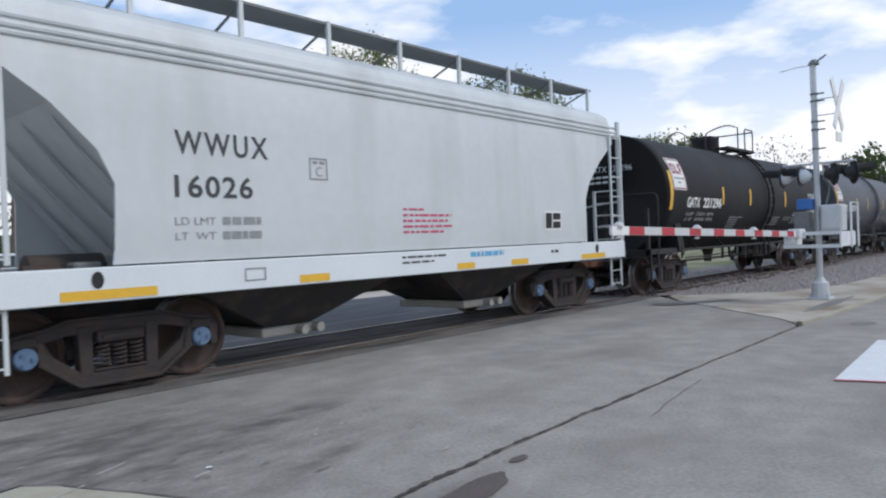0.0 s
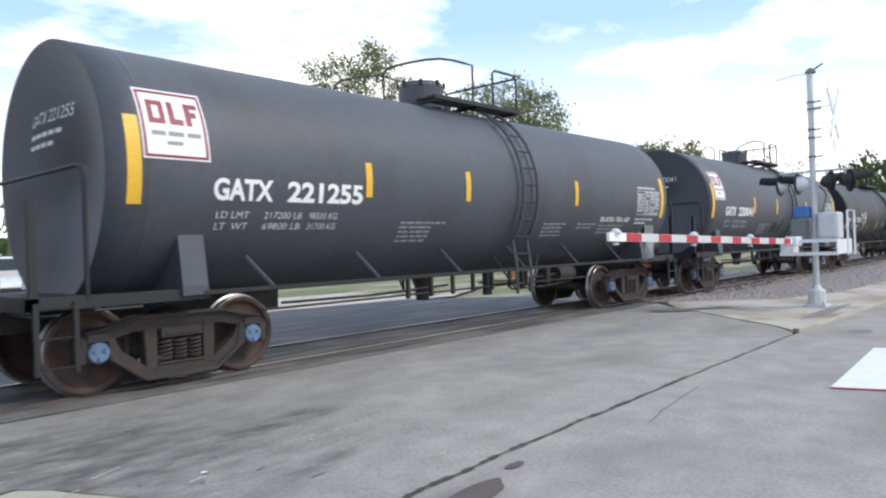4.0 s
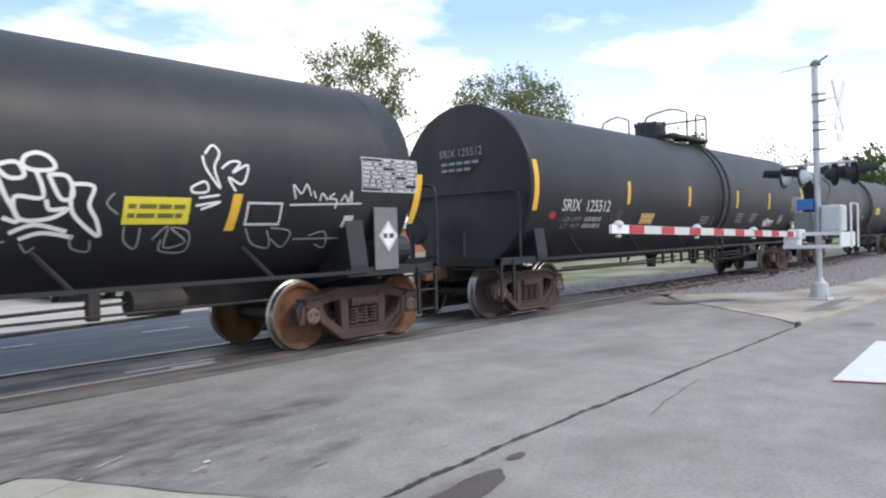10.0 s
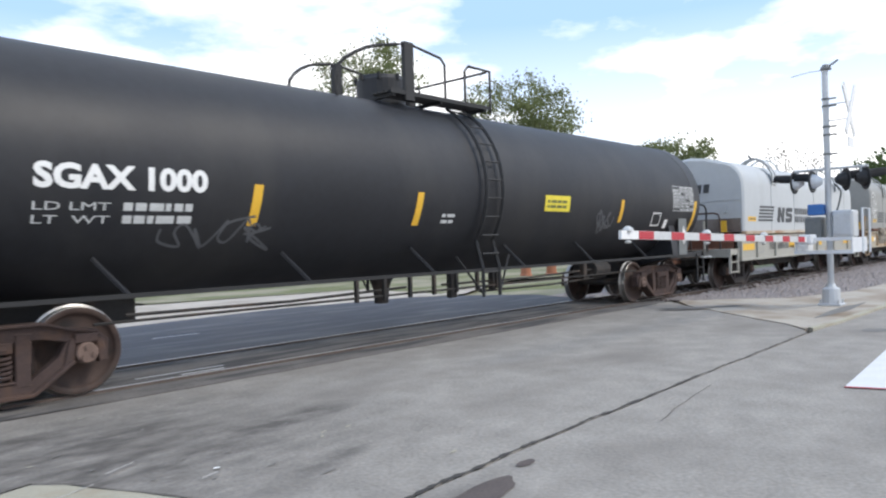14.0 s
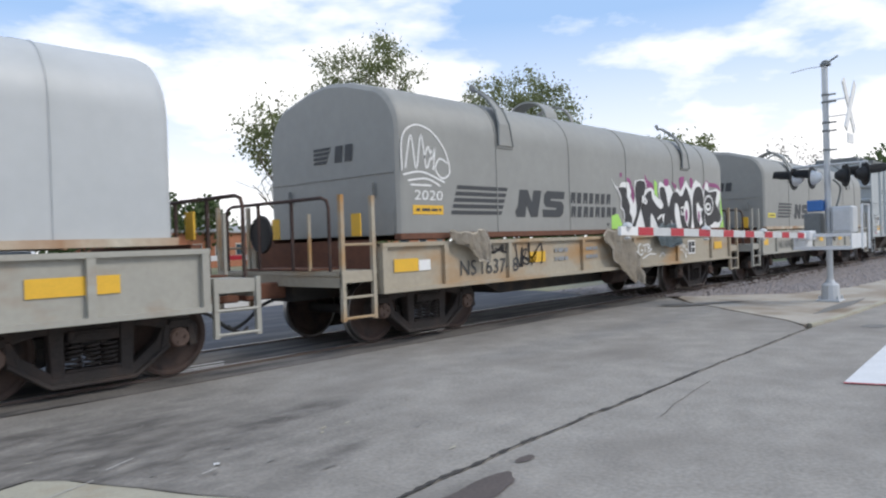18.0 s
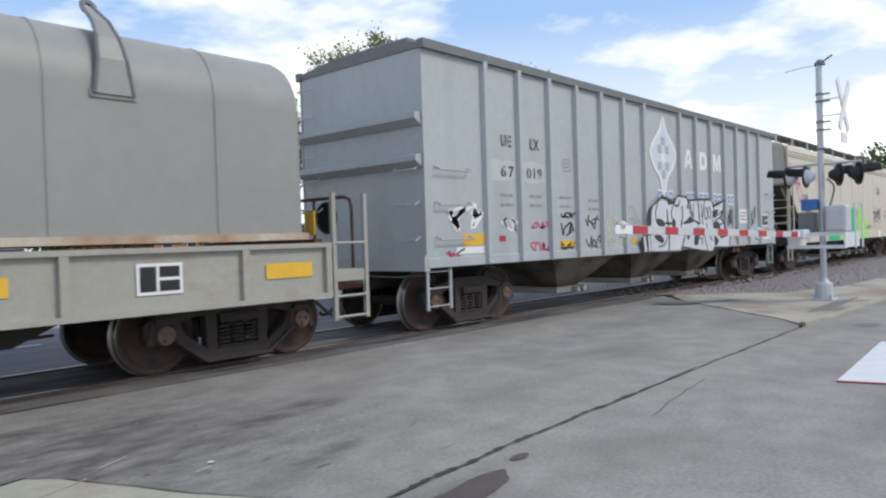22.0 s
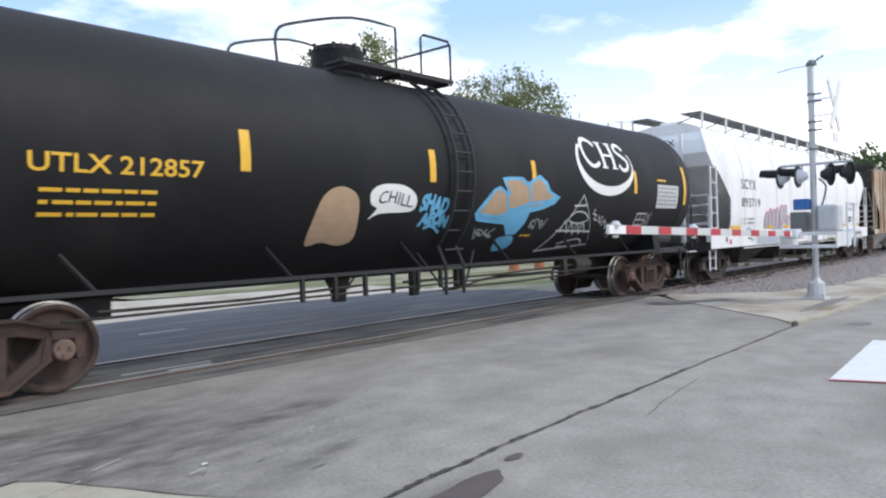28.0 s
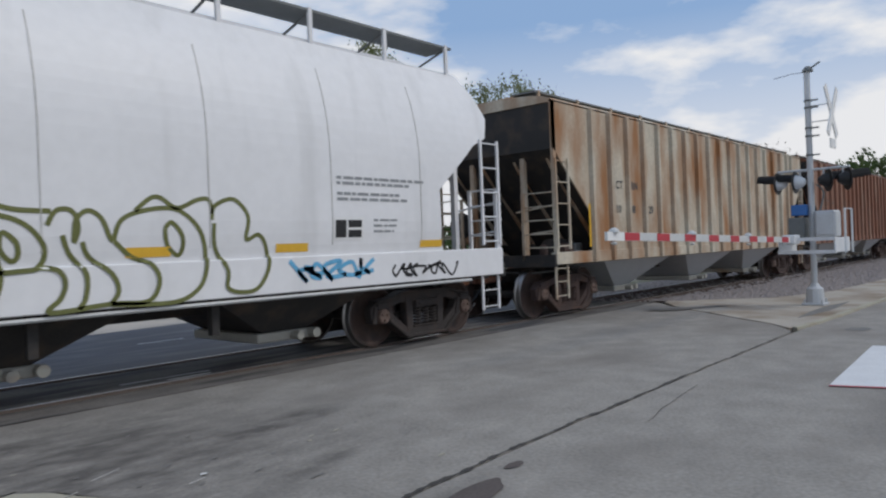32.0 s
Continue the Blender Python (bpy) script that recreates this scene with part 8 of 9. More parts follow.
# the stencil's bridges
for x, z in ((-6.31, 3.09), (-6.19, 3.09), (-5.46, 3.09), (-6.35, 2.56), (-5.6, 2.56), (-5.26, 2.56)):
    sd.rect(x - 0.012, x + 0.012, z, z + 0.22, "hopper_rib", "stencil_gap", extra=0.003)
for x0, x1 in ((-6.7, -5.98), (-5.76, -5.06)):
    sd.poly(wobble([(x0, 2.48), (x1, 2.5), (x1 - 0.02, 2.84), (x0, 2.86)], 0.08, 3, 0.12), "patch_grey", "repainted_patch", extra=-0.003)
for i, z in enumerate((2.22, 2.05)):
    sd.bars(-6.45, z, [0.36], "greymark", h=0.05, seed=i)
    sd.bars(-5.6, z, [0.42], "greymark", h=0.05, seed=i + 5)
    sd.bars(-4.6, z, [0.4], "greymark", h=0.045, seed=i + 9)
    sd.bars(-3.55, z - 0.04, [0.42], "greymark", h=0.05, seed=i + 12)
sd.ring(-4.45, -4.2, 2.75, 3.0, 0.02, "greymark")
sd.bars(-4.4, 2.9, [0.15, 0.12], "greymark", h=0.03)
for x0, x1, z0, z1 in ((-7.38, -6.88, 1.39, 1.58), (-4.62, -4.11, 1.29, 1.41), (-1.75, -1.46, 1.29, 1.41), (4.45, 4.75, 1.29, 1.41), (6.9, 7.5, 1.3, 1.5)):
    sd.rect(x0, x1, z0, z1, "yellow", "reflector_stripe")
for x in (-7.52, 6.95):
    sd.rect(x, x + 0.64, 1.19 if x > 0 else 1.26, 1.28 if x > 0 else 1.37, "white", "notice_panel")
sd.rect(-6.52, -6.34, 1.44, 1.54, "red", "notice_panel")
placard(sd, 6.9, 7.45, 1.62, 1.98)
sd.rect(4.93, 5.59, 1.72, 2.13, "white", "notice_panel")
sd.bars(5.0, 2.0, [0.5, 0.45, 0.5], "greymark", h=0.05, gap=0.05, extra=0.004)
for u, v, w, h, m_, wd, seed, n in ((-7.69, 1.63, 0.69, 0.43, "white", 0.08, 81, 3), (-7.75, 1.15, 0.4, 0.2, "pinkred", 0.03, 82, 3), (-6.42, 1.62, 0.62, 0.24, "white", 0.04, 90, 4), (-5.5, 1.62, 0.5, 0.2, "pinkred", 0.035, 83, 3), (-5.5, 1.22, 0.6, 0.2, "pinkred", 0.03, 84, 4),
                                (-4.6, 1.84, 0.55, 0.14, "blackspray", 0.03, 85, 4), (-4.5, 1.48, 0.4, 0.3, "blackspray", 0.04, 86, 2), (-4.65, 1.2, 0.6, 0.22, "blackspray", 0.025, 95, 3), (-3.65, 1.62, 0.55, 0.32, "blackspray", 0.03, 87, 3), (-3.65, 1.2, 0.6, 0.3, "blackspray", 0.03, 88, 4),
                                (3.95, 1.5, 0.5, 0.75, "blackspray", 0.03, 102, 5), (5.8, 1.6, 0.5, 0.65, "blackspray", 0.045, 103, 4)):
    scribble(sd, u, v, w, h, m_, wd, seed, n)
# leaf-shaped emblem: pale fill, white outline, squares
leaf = smooth_line([(-0.04, 4.29), (0.14, 3.95), (0.45, 3.68), (0.65, 3.4), (0.45, 3.08), (0.16, 2.85), (0.02, 2.5), (-0.1, 2.5), (-0.24, 2.85), (-0.53, 3.08), (-0.73, 3.4), (-0.53, 3.68), (-0.22, 3.95)], True, 3)
sd.poly(leaf, "icewhite", "emblem", "pale leaf-shaped emblem")
sd.stroke([leaf + [leaf[0]]], 0.085, "white", "emblem", extra=0.004, round_=False)
for a, b in ((0, 0.30), (0.2, 0.1), (-0.2, 0.1), (0, -0.1), (0.2, -0.3), (-0.2, -0.3), (0.0, -0.5)):
    sd.rect(-0.04 + a - 0.1, -0.04 + a + 0.1, 3.3 + b, 3.5 + b, "silverspray" if (a, b) != (0, -0.1) else "white", "emblem", extra=0.004)
# block initials and a row of small blocks under them
sd.poly([(1.16, 3.13), (1.28, 3.13), (1.31, 3.24), (1.49, 3.24), (1.52, 3.13), (1.64, 3.13), (1.5, 3.6), (1.3, 3.6)], "white", "emblem")
sd.rect(1.36, 1.44, 3.33, 3.46, "hopper_rib", "emblem", extra=0.004)
sd.poly([(2.11, 3.13), (2.45, 3.13), (2.59, 3.25), (2.59, 3.48), (2.45, 3.6), (2.11, 3.6)], "white", "emblem")
sd.rect(2.25, 2.42, 3.26, 3.47, "hopper_rib", "emblem", extra=0.004)
sd.poly([(3.01, 3.13), (3.13, 3.13), (3.13, 3.4), (3.22, 3.16), (3.35, 3.16), (3.44, 3.4), (3.44, 3.13), (3.56, 3.13), (3.56, 3.6), (3.4, 3.6), (3.285, 3.33), (3.17, 3.6), (3.01, 3.6)], "white", "emblem")
for x in (-0.4, -0.1, 0.2, 1.2, 1.5, 1.72, 2.05, 2.3, 2.6, 3.0, 3.3, 4.0, 4.25):
    sd.rect(x, x + 0.25, 2.25, 2.53, "white", "emblem", extra=0.001)
    sd.ring(x + 0.035, x + 0.215, 2.285, 2.495, 0.055, "bluefaded", "emblem", extra=0.003)
sg = Side(car, y=-1.61)
sg.poly([(-1.47, 1.41), (-1.15, 1.47), (-1.17, 1.83), (-1.07, 2.05), (-0.81, 2.16), (-0.48, 2.31), (-0.39, 2.4), (-0.07, 2.35), (0.32, 2.24), (0.48, 2.42), (1.02, 2.41), (1.13, 2.32), (1.74, 2.36), (2.41, 2.38), (2.66, 2.21), (3.54, 2.38), (3.46, 2.04), (3.24, 1.87), (3.51, 1.74), (3.52, 1.45), (3.95, 1.44), (3.86, 1.03), (2.73, 1.05), (2.58, 0.95), (1.47, 1.05), (0.79, 1.13), (0.64, 1.02), (-0.03, 1.03), (-0.86, 1.05), (-1.35, 1.06)], "blackspray", "graffiti", "black sprayed shadow")
sg.poly([(-0.93, 1.95), (-0.84, 2.12), (-0.58, 2.22), (-0.4, 2.3), (-0.11, 2.26), (-0.02, 2.16), (0.32, 2.2), (0.48, 2.37), (0.98, 2.36), (1.07, 2.27), (1.7, 2.3), (2.32, 2.32), (2.6, 2.31), (2.68, 2.13), (3.43, 2.29), (3.35, 2.07), (3.1, 1.87), (3.42, 1.72), (3.43, 1.49), (3.05, 1.43), (3.17, 1.3), (3.85, 1.38), (3.79, 1.07), (2.73, 1.1), (2.58, 0.98), (1.39, 1.08), (0.78, 1.16), (0.62, 1.06), (-0.06, 1.07), (-0.86, 1.08), (-0.86, 1.49), (-0.96, 1.64)], "silverletter", "graffiti", "silver sprayed letters", extra=0.004)
for pts in ([(-1.36, 1.43), (-1.26, 1.44), (-1.18, 1.09), (-1.3, 1.08)], [(-1.13, 1.45), (-1.03, 1.45), (-1, 1.09), (-1.1, 1.09)], [(-1, 1.45), (-0.86, 1.46), (-0.87, 1.1), (-0.97, 1.09)]):
    sg.poly(pts, "silverletter", "graffiti", "silver sprayed bar", extra=0.004)
for pts in ([(-0.72, 1.78), (-0.62, 1.84), (-0.41, 1.82), (-0.26, 1.74), (-0.28, 1.65), (-0.57, 1.66)],
            [(-0.84, 1.43), (-0.7, 1.46), (-0.46, 1.44), (-0.33, 1.34), (-0.37, 1.26), (-0.61, 1.3)],
            [(0.17, 1.82), (0.27, 1.83), (0.34, 1.75), (0.34, 1.59), (0.24, 1.52), (0.15, 1.66)],
            [(0.73, 1.71), (1.03, 1.82), (1.19, 1.9), (1.39, 1.83), (1.49, 1.79), (1.26, 1.73)],
            [(1, 1.55), (1.14, 1.54), (1.13, 1.34), (0.99, 1.33)],
            [(2.63, 2.03), (3.08, 2.09), (2.77, 1.86)],
            [(2.66, 1.71), (3.01, 1.77), (3.18, 1.56), (2.77, 1.52)],
            [(1.57, 1.6), (1.88, 1.68), (1.65, 1.18), (1.4, 1.22)],
            [(2.75, 1.39), (3.04, 1.25), (2.78, 1.1)]):
    sg.poly(smooth_line(pts, True, 2), "blackspray", "graffiti", "black sprayed gap", extra=0.008)
sg.stroke([[(-0.12, 2.07), (-0.1, 1.83), (-0.04, 1.62), (-0.02, 1.36), (-0.08, 1.07)], [(0.72, 2.16), (0.75, 1.89), (0.65, 1.62), (0.85, 1.44), (0.64, 1.09)], [(1.04, 2.09), (1.17, 2.26), (1.39, 1.86)], [(1.7, 2.3), (1.77, 1.72), (1.63, 1.53)], [(1.88, 1.65), (1.92, 1.17)], [(0.32, 2.18), (0.49, 2.15), (0.61, 2.3)], [(-0.23, 1.73), (0.13, 1.72)], [(1.49, 1.79), (1.88, 1.65)]], 0.055, "blackspray", extra=0.009)
sg.stroke([[(2.31, 1.97), (2.27, 1.86), (2.2, 1.82), (2.13, 1.86), (2.11, 1.97), (2.14, 2.08), (2.21, 2.13), (2.28, 2.08), (2.31, 1.97)], [(2.51, 2), (2.48, 1.89), (2.42, 1.85), (2.37, 1.89), (2.35, 2), (2.38, 2.1), (2.44, 2.15), (2.49, 2.11), (2.51, 2)]], 0.035, "blackspray", extra=0.010)
sg.stroke([[(2.64, 2.31), (2.78, 2.03), (2.62, 1.84), (2.75, 1.58), (2.6, 1.38)], [(2.77, 1.87), (3.35, 2.07)], [(3.1, 1.87), (2.76, 1.77)], [(3.42, 1.72), (2.96, 1.67)], [(3.43, 1.49), (2.85, 1.48)], [(1.91, 2.23), (1.97, 1.71), (2.13, 1.28), (2.26, 1.03)], [(2.2, 1.71), (2.41, 1.4), (2.59, 1.26)]], 0.04, "blackspray", extra=0.0095)
sg.stroke([[(1.07, 2.27), (1.27, 1.89)], [(1.45, 2.24), (1.4, 1.86)], [(2.13, 2.32), (1.95, 1.84)], [(-0.58, 2.22), (-0.73, 1.98), (-0.68, 1.78)], [(-0.05, 1.46), (-0.31, 1.22), (-0.62, 1.18)], [(0.25, 2.18), (0.11, 1.99), (0.17, 1.83)], [(0.34, 1.59), (0.5, 1.45), (0.65, 1.61)]], 0.035, "blackspray", extra=0.0095)
sd.stroke([[(-2.76, 1.83), (-2.78, 1.71), (-2.71, 1.54), (-2.64, 1.83), (-2.64, 1.98)], [(-2.51, 1.87), (-2.58, 1.66), (-2.44, 1.55), (-2.41, 1.83), (-2.51, 1.85)], [(-2.36, 1.85), (-2.35, 1.57), (-2.25, 1.79), (-2.21, 1.57)], [(-2.64, 1.79), (-2.21, 1.72)], [(-2.12, 1.88), (-2.13, 1.66), (-2.04, 1.52), (-2.04, 1.92)], [(-2.5, 1.66), (-2.26, 1.61)]], 0.04, "cream", label="cream sprayed tag")
sd.stroke([[(-2.8, 1.44), (-2.63, 1.46)], [(-2.72, 1.45), (-2.68, 1.24)], [(-2.59, 1.45), (-2.62, 1.26), (-2.49, 1.4), (-2.57, 1.34), (-2.45, 1.27)], [(-2.42, 1.44), (-2.41, 1.25), (-2.3, 1.29)], [(-2.13, 1.41), (-2.25, 1.35), (-2.16, 1.28), (-2.28, 1.21)]], 0.035, "cream")
sd.stroke([[(-1.91, 1.74), (-1.79, 1.83), (-1.61, 1.83), (-1.65, 1.6)], [(-1.56, 1.83), (-1.51, 1.72), (-1.38, 1.83), (-1.36, 1.67), (-1.59, 1.65), (-1.57, 1.51), (-1.29, 1.51)], [(-1.88, 1.97), (-1.75, 2.11), (-1.6, 2.04), (-1.43, 1.83)]], 0.022, "greymark")

# the tan hopper with green bubble letters
car, sd = hopper_car("tan covered hopper with green bubble letters", "hopper_tan", "hopper_tan", 7.1, 8.65, 9.0,
                     [(-7.1, 1.20), (-7.13, 1.45), (-7.25, 1.75), (-8.52, 3.02), (-8.62, 3.08), (-8.62, 4.32)], bulged(1.50, 4.32, 0.07, 3.6), 4.62, (0.98, 1.30), "dark",
                     bays=4, walk="mesh", walk_z=4.80, gutter=True, posts=10, seams=(-5.11, -3.24, -1.63, 0.27, 2.18, 4.02))
TRAIN.append((car, 193.20))
sl = Side(car, y=-1.54)
sd.slide = sl.slide = lambda u: -0.16 if u < -4.3 else -0.06
sd.text(-6.76, 2.51, "CAIX", 0.23, "darkmark", spacing=1.15, bold=0.008, fit=-6.1)
sd.text(-6.87, 2.10, "490507", 0.19, "darkmark", spacing=1.15, bold=0.008, fit=-5.67)
load_rows(sd, -6.9, 1.53, -5.9, "greymark", 0.06, 0.12)
sd.ring(-5.1, -4.79, 2.32, 2.59, 0.02, "darkmark")
sd.text(-5.0, 2.38, "C", 0.11, "darkmark")
sd.bars(-7.15, 3.68, [0.7], "greymark", h=0.03)
stripes(sd, (-7.06,), 1.39, 2.33, 0.12, 0.16)
stripes(sd, (-4.52, 4.28, 7.1), 1.4, 1.85, 0.1, 0.06)
sd.bars(-5.05, 1.6, [0.42, 0.4, 0.42], "darkmark", h=0.035)
sd.bars(2.9, 1.5, [0.9, 0.6], "darkmark", h=0.04)
sd.text(4.71, 3.03, "CAI", 0.36, "darkmark", bold=0.01, fit=5.42)
sd.stroke([[(-8.29, 3.64), (-8.2, 3.76), (-8.1, 3.73), (-8.16, 3.44), (-8.25, 3.17), (-8.3, 3.32), (-8.05, 3.5), (-7.9, 3.68), (-7.94, 3.36), (-8.06, 3.25)], [(-8.2, 3.13), (-8.07, 3.02), (-7.84, 3.07), (-7.78, 3.18), (-8.01, 3.2), (-8.23, 3.18)], [(-7.85, 3.56), (-7.83, 3.28), (-7.71, 3.5), (-7.66, 3.27)], [(-7.59, 3.52), (-7.63, 3.28), (-7.48, 3.27), (-7.44, 3.49)], [(-7.35, 3.45), (-7.32, 3.26), (-7.21, 3.47), (-7.27, 3.08), (-7.4, 2.84), (-7.49, 3)]], 0.045, "pinkred", label="pink sprayed tag")
sd.stroke([[(-7.76, 3.08), (-6.97, 3.12)], [(-7.57, 3.18), (-7.55, 3.01)], [(-7.67, 3.02), (-7.39, 3.2)], [(-7.2, 3.11), (-7.31, 2.85), (-7.2, 2.53), (-7.03, 2.49), (-6.89, 2.66), (-6.98, 2.96), (-7.2, 3.08)]], 0.045, "pinkred")
sd.stroke([[(-7.05, 2.06), (-7, 1.69), (-6.95, 1.81)], [(-6.9, 1.72), (-6.75, 1.86), (-6.61, 1.84), (-6.69, 1.69), (-6.86, 1.72)], [(-6.54, 1.95), (-6.51, 1.69), (-6.29, 1.72), (-6.28, 1.96), (-6.47, 1.92)], [(-6.47, 1.81), (-6.06, 1.84)], [(-6.01, 1.96), (-5.98, 1.68), (-5.78, 1.74), (-5.73, 1.93), (-5.93, 1.94), (-5.9, 1.81)], [(-5.68, 2.12), (-5.65, 1.68)], [(-5.78, 1.74), (-5.6, 1.77)], [(-6.83, 1.69), (-6.11, 1.59), (-6.37, 1.66)]], 0.032, "red", label="red sprayed tag")
sd.stroke([[(3.96, 2.25), (4.12, 2.14), (4.33, 2.23), (4.28, 1.99), (4.46, 1.87), (4.45, 2.48), (4.57, 1.94), (4.74, 2.24), (4.81, 1.94), (4.99, 2.38), (5.01, 1.94), (5.28, 2.36), (5.3, 1.97), (5.49, 2.3), (5.67, 2.4)], [(4.17, 1.93), (4.53, 1.72), (5.17, 1.91), (5.51, 1.88)], [(5.41, 1.68), (5.38, 1.84), (5.56, 2.01)], [(4.08, 1.94), (4.13, 1.91)], [(5.56, 2.17), (5.61, 2.12)]], 0.05, "blackspray", label="dark brown sprayed tag")
sd.stroke([[(7.28, 2.54), (7.45, 2.47), (7.69, 2.71), (7.56, 2.37)], [(7.69, 2.75), (7.86, 2.57), (8.07, 2.93), (7.81, 2.72)], [(8.01, 2.96), (8.24, 2.74), (8.4, 3.07), (8.14, 3.13)], [(8.16, 3.48), (8.35, 3.05)]], 0.035, "pinkred", label="red sprayed tag")
sd.bars(6.33, 2.2, [0.55], "pinkred", h=0.06)
sd.bars(6.33, 2.05, [0.4, 0.4, 0.35], "darkmark", h=0.03)
for k, (m_, lobes) in enumerate((("greenspray", [(-3.72, 1.32), (-3.85, 1.5), (-4.05, 1.7), (-3.85, 1.84), (-3.55, 1.75), (-3.5, 1.94), (-3.39, 2.22), (-3.21, 2.38), (-2.68, 2.41), (-2.49, 2.28), (-2.4, 1.98), (-2.12, 1.93), (-1.92, 1.74), (-1.87, 1.32)]),
                                 ("limespray", [(-2.18, 1.32), (-1.86, 1.43), (-1.91, 1.87), (-1.9, 2.08), (-1.73, 2.29), (-1.51, 2.38), (-1.13, 2.26), (-1.14, 2.1), (-0.82, 2.01), (-0.57, 1.84), (-0.47, 1.52), (-0.41, 1.32)]),
                                 ("greenspray", [(-0.41, 1.32), (-0.44, 1.52), (-0.56, 1.92), (-0.49, 2.19), (-0.15, 2.35), (0.23, 2.28), (0.57, 2.42), (1.0, 2.36), (1.18, 2.15), (0.97, 1.81), (1.14, 1.42), (0.8, 1.32)]),
                                 ("limespray", [(0.73, 1.32), (1.14, 1.42), (1.09, 1.87), (1.3, 2.26), (1.67, 2.44), (2.03, 2.28), (2.06, 1.87), (2.55, 1.9), (2.72, 1.68), (2.75, 1.32)]))):
    sd.poly(blob(lobes), m_, "graffiti", "green sprayed bubble letter", extra=0.003 * k)
for x0, x1, m_ in ((-3.71, -2.05, "greenspray"), (-2.05, -0.42, "limespray"), (-0.42, 0.84, "greenspray"), (0.84, 2.84, "limespray")):
    sl.poly([(x0, 0.985), (x1, 0.985), (x1 + 0.03, 1.295), (x0 + 0.03, 1.295)], m_, "graffiti", "green spray on the sill")
for x, z in ((-2.8, 1.58), (-1.34, 1.7), (1.7, 1.5)):
    disc(sd, x, z, 0.05, 0.12, "hopper_tan", "graffiti", extra=0.014)
sl.rect(-4.99, -4.5, 0.99, 1.28, "white", "notice_panel")
sl.rect(4.83, 5.31, 0.99, 1.28, "white", "notice_panel")
sl.ring(-7.9, -7.5, 1.05, 1.24, 0.025, "galv_dark")
for x in (-7.05, -6.4):
    sl.bars(x, 1.1, [0.25, 0.25], "greymark", h=0.03)

# the black tanker with murals
car, sd = tank_car("black tank car with painted murals and a large white emblem", "black_tank", 1.66, 2.58, 7.15, 8.75, 9.4, "rust", -0.42)
TRAIN.append((car, 211.65))
stripes(sd, (-7.35,), 2.1, 3.1, 0.14)
stripes(sd, (-4.2, -1.08, 1.67, 5.7), 2.4, 2.9, 0.13)
stripes(sd, (8.4,), 2.19, 3.14, 0.14)
sd.text(-6.4, 2.3, "UTLX 212857", 0.19, "yellow", bold=0.004, fit=-4.7)
for k in range(3):
    sd.bars(-6.3, 2.1 - k * 0.12, [1.1], "yellow", h=0.04, seed=k)
sd.poly(blob([(-3.16, 1.5), (-3.14, 1.95), (-3.0, 2.2), (-2.75, 2.27), (-2.5, 2.15), (-2.42, 1.85), (-2.39, 1.55), (-2.6, 1.47), (-2.9, 1.52)]), "tanspray", "graffiti", "tan sprayed rounded shape")
sd.poly(smooth_line([(-2.24, 1.82), (-2.17, 1.92), (-2.13, 1.99), (-2.24, 2.04), (-2.28, 2.13), (-2.26, 2.23), (-2.14, 2.31), (-1.94, 2.34), (-1.69, 2.33), (-1.5, 2.26), (-1.39, 2.16), (-1.38, 2.02), (-1.51, 1.94), (-2.06, 1.91)], True, 3), "white", "graffiti", "white sprayed speech bubble")
for word, u0, u1, z, h, paint, lift in (("CHILL.", -2.14, -1.44, 2.04, 0.18, "blackspray", 0.005), ("SHAD", -1.29, -0.66, 1.95, 0.24, "bluespray", 0.0), ("AEON", -1.22, -0.58, 1.74, 0.17, "bluespray", 0.0)):
    lv, lf = letters(word, h, 0.0 if lift else 0.018)
    lw = max(x for x, q in lv)
    sd.mark("graffiti", [(u0 + x * (u1 - u0) / lw + 0.15 * q, z + q + 0.03 * math.sin(7 * x)) for x, q in lv], lf, paint, "", lift)
sd.stroke([[(-1.09, 1.69), (-0.92, 1.73), (-0.69, 1.62)]], 0.05, "bluespray")
sd.poly([(0.06, 1.92), (0.2, 2.09), (0.47, 2.34), (0.65, 2.4), (0.88, 2.29), (0.7, 2.54), (0.9, 2.57), (1.3, 2.58), (1.48, 2.49), (1.85, 2.65), (2.11, 2.52), (2.23, 2.36), (2.59, 2.25), (2.43, 2.12), (2.06, 2.01), (1.66, 1.95), (1.62, 1.76), (1.47, 1.56), (1.2, 1.55), (0.98, 1.74), (0.4, 1.78), (0.16, 1.8)], "bluespray", "graffiti", "blue sprayed winged shape")
sd.poly(smooth_line([(0.19, 1.93), (0.32, 2.08), (0.5, 2.28), (0.65, 2.34), (0.85, 2.23), (0.98, 2.27), (0.81, 2.49), (1.27, 2.51), (1.46, 2.4), (1.8, 2.56), (2.03, 2.46), (2.15, 2.31), (2.34, 2.26), (1.92, 2.08), (1.49, 2.05), (1.09, 2), (0.85, 1.92), (0.55, 1.88)], True, 2), "tanspray", "graffiti", "tan sprayed fill", extra=0.004)
sd.stroke([[(0.88, 2.29), (0.99, 2), (1.55, 2.09), (2.33, 2.19)], [(0.24, 1.92), (0.61, 1.87), (0.91, 1.92), (0.99, 2)], [(1.48, 2.49), (1.59, 2.28), (1.55, 2.09)]], 0.06, "bluespray", extra=0.008)
sd.poly(smooth_line([(0.98, 1.48), (1.15, 1.53), (1.42, 1.53), (1.54, 1.41), (1.45, 1.3), (1.09, 1.27)], True, 3), "bluespray", "graffiti", extra=0.003)
scribble(sd, 1.7, 1.66, 0.7, 0.2, "greymark", 0.025, 113, 4)
scribble(sd, 0.15, 1.5, 0.7, 0.2, "greymark", 0.025, 116, 4)
sd.bars(1.65, 1.52, [0.35], "yellow", h=0.03)
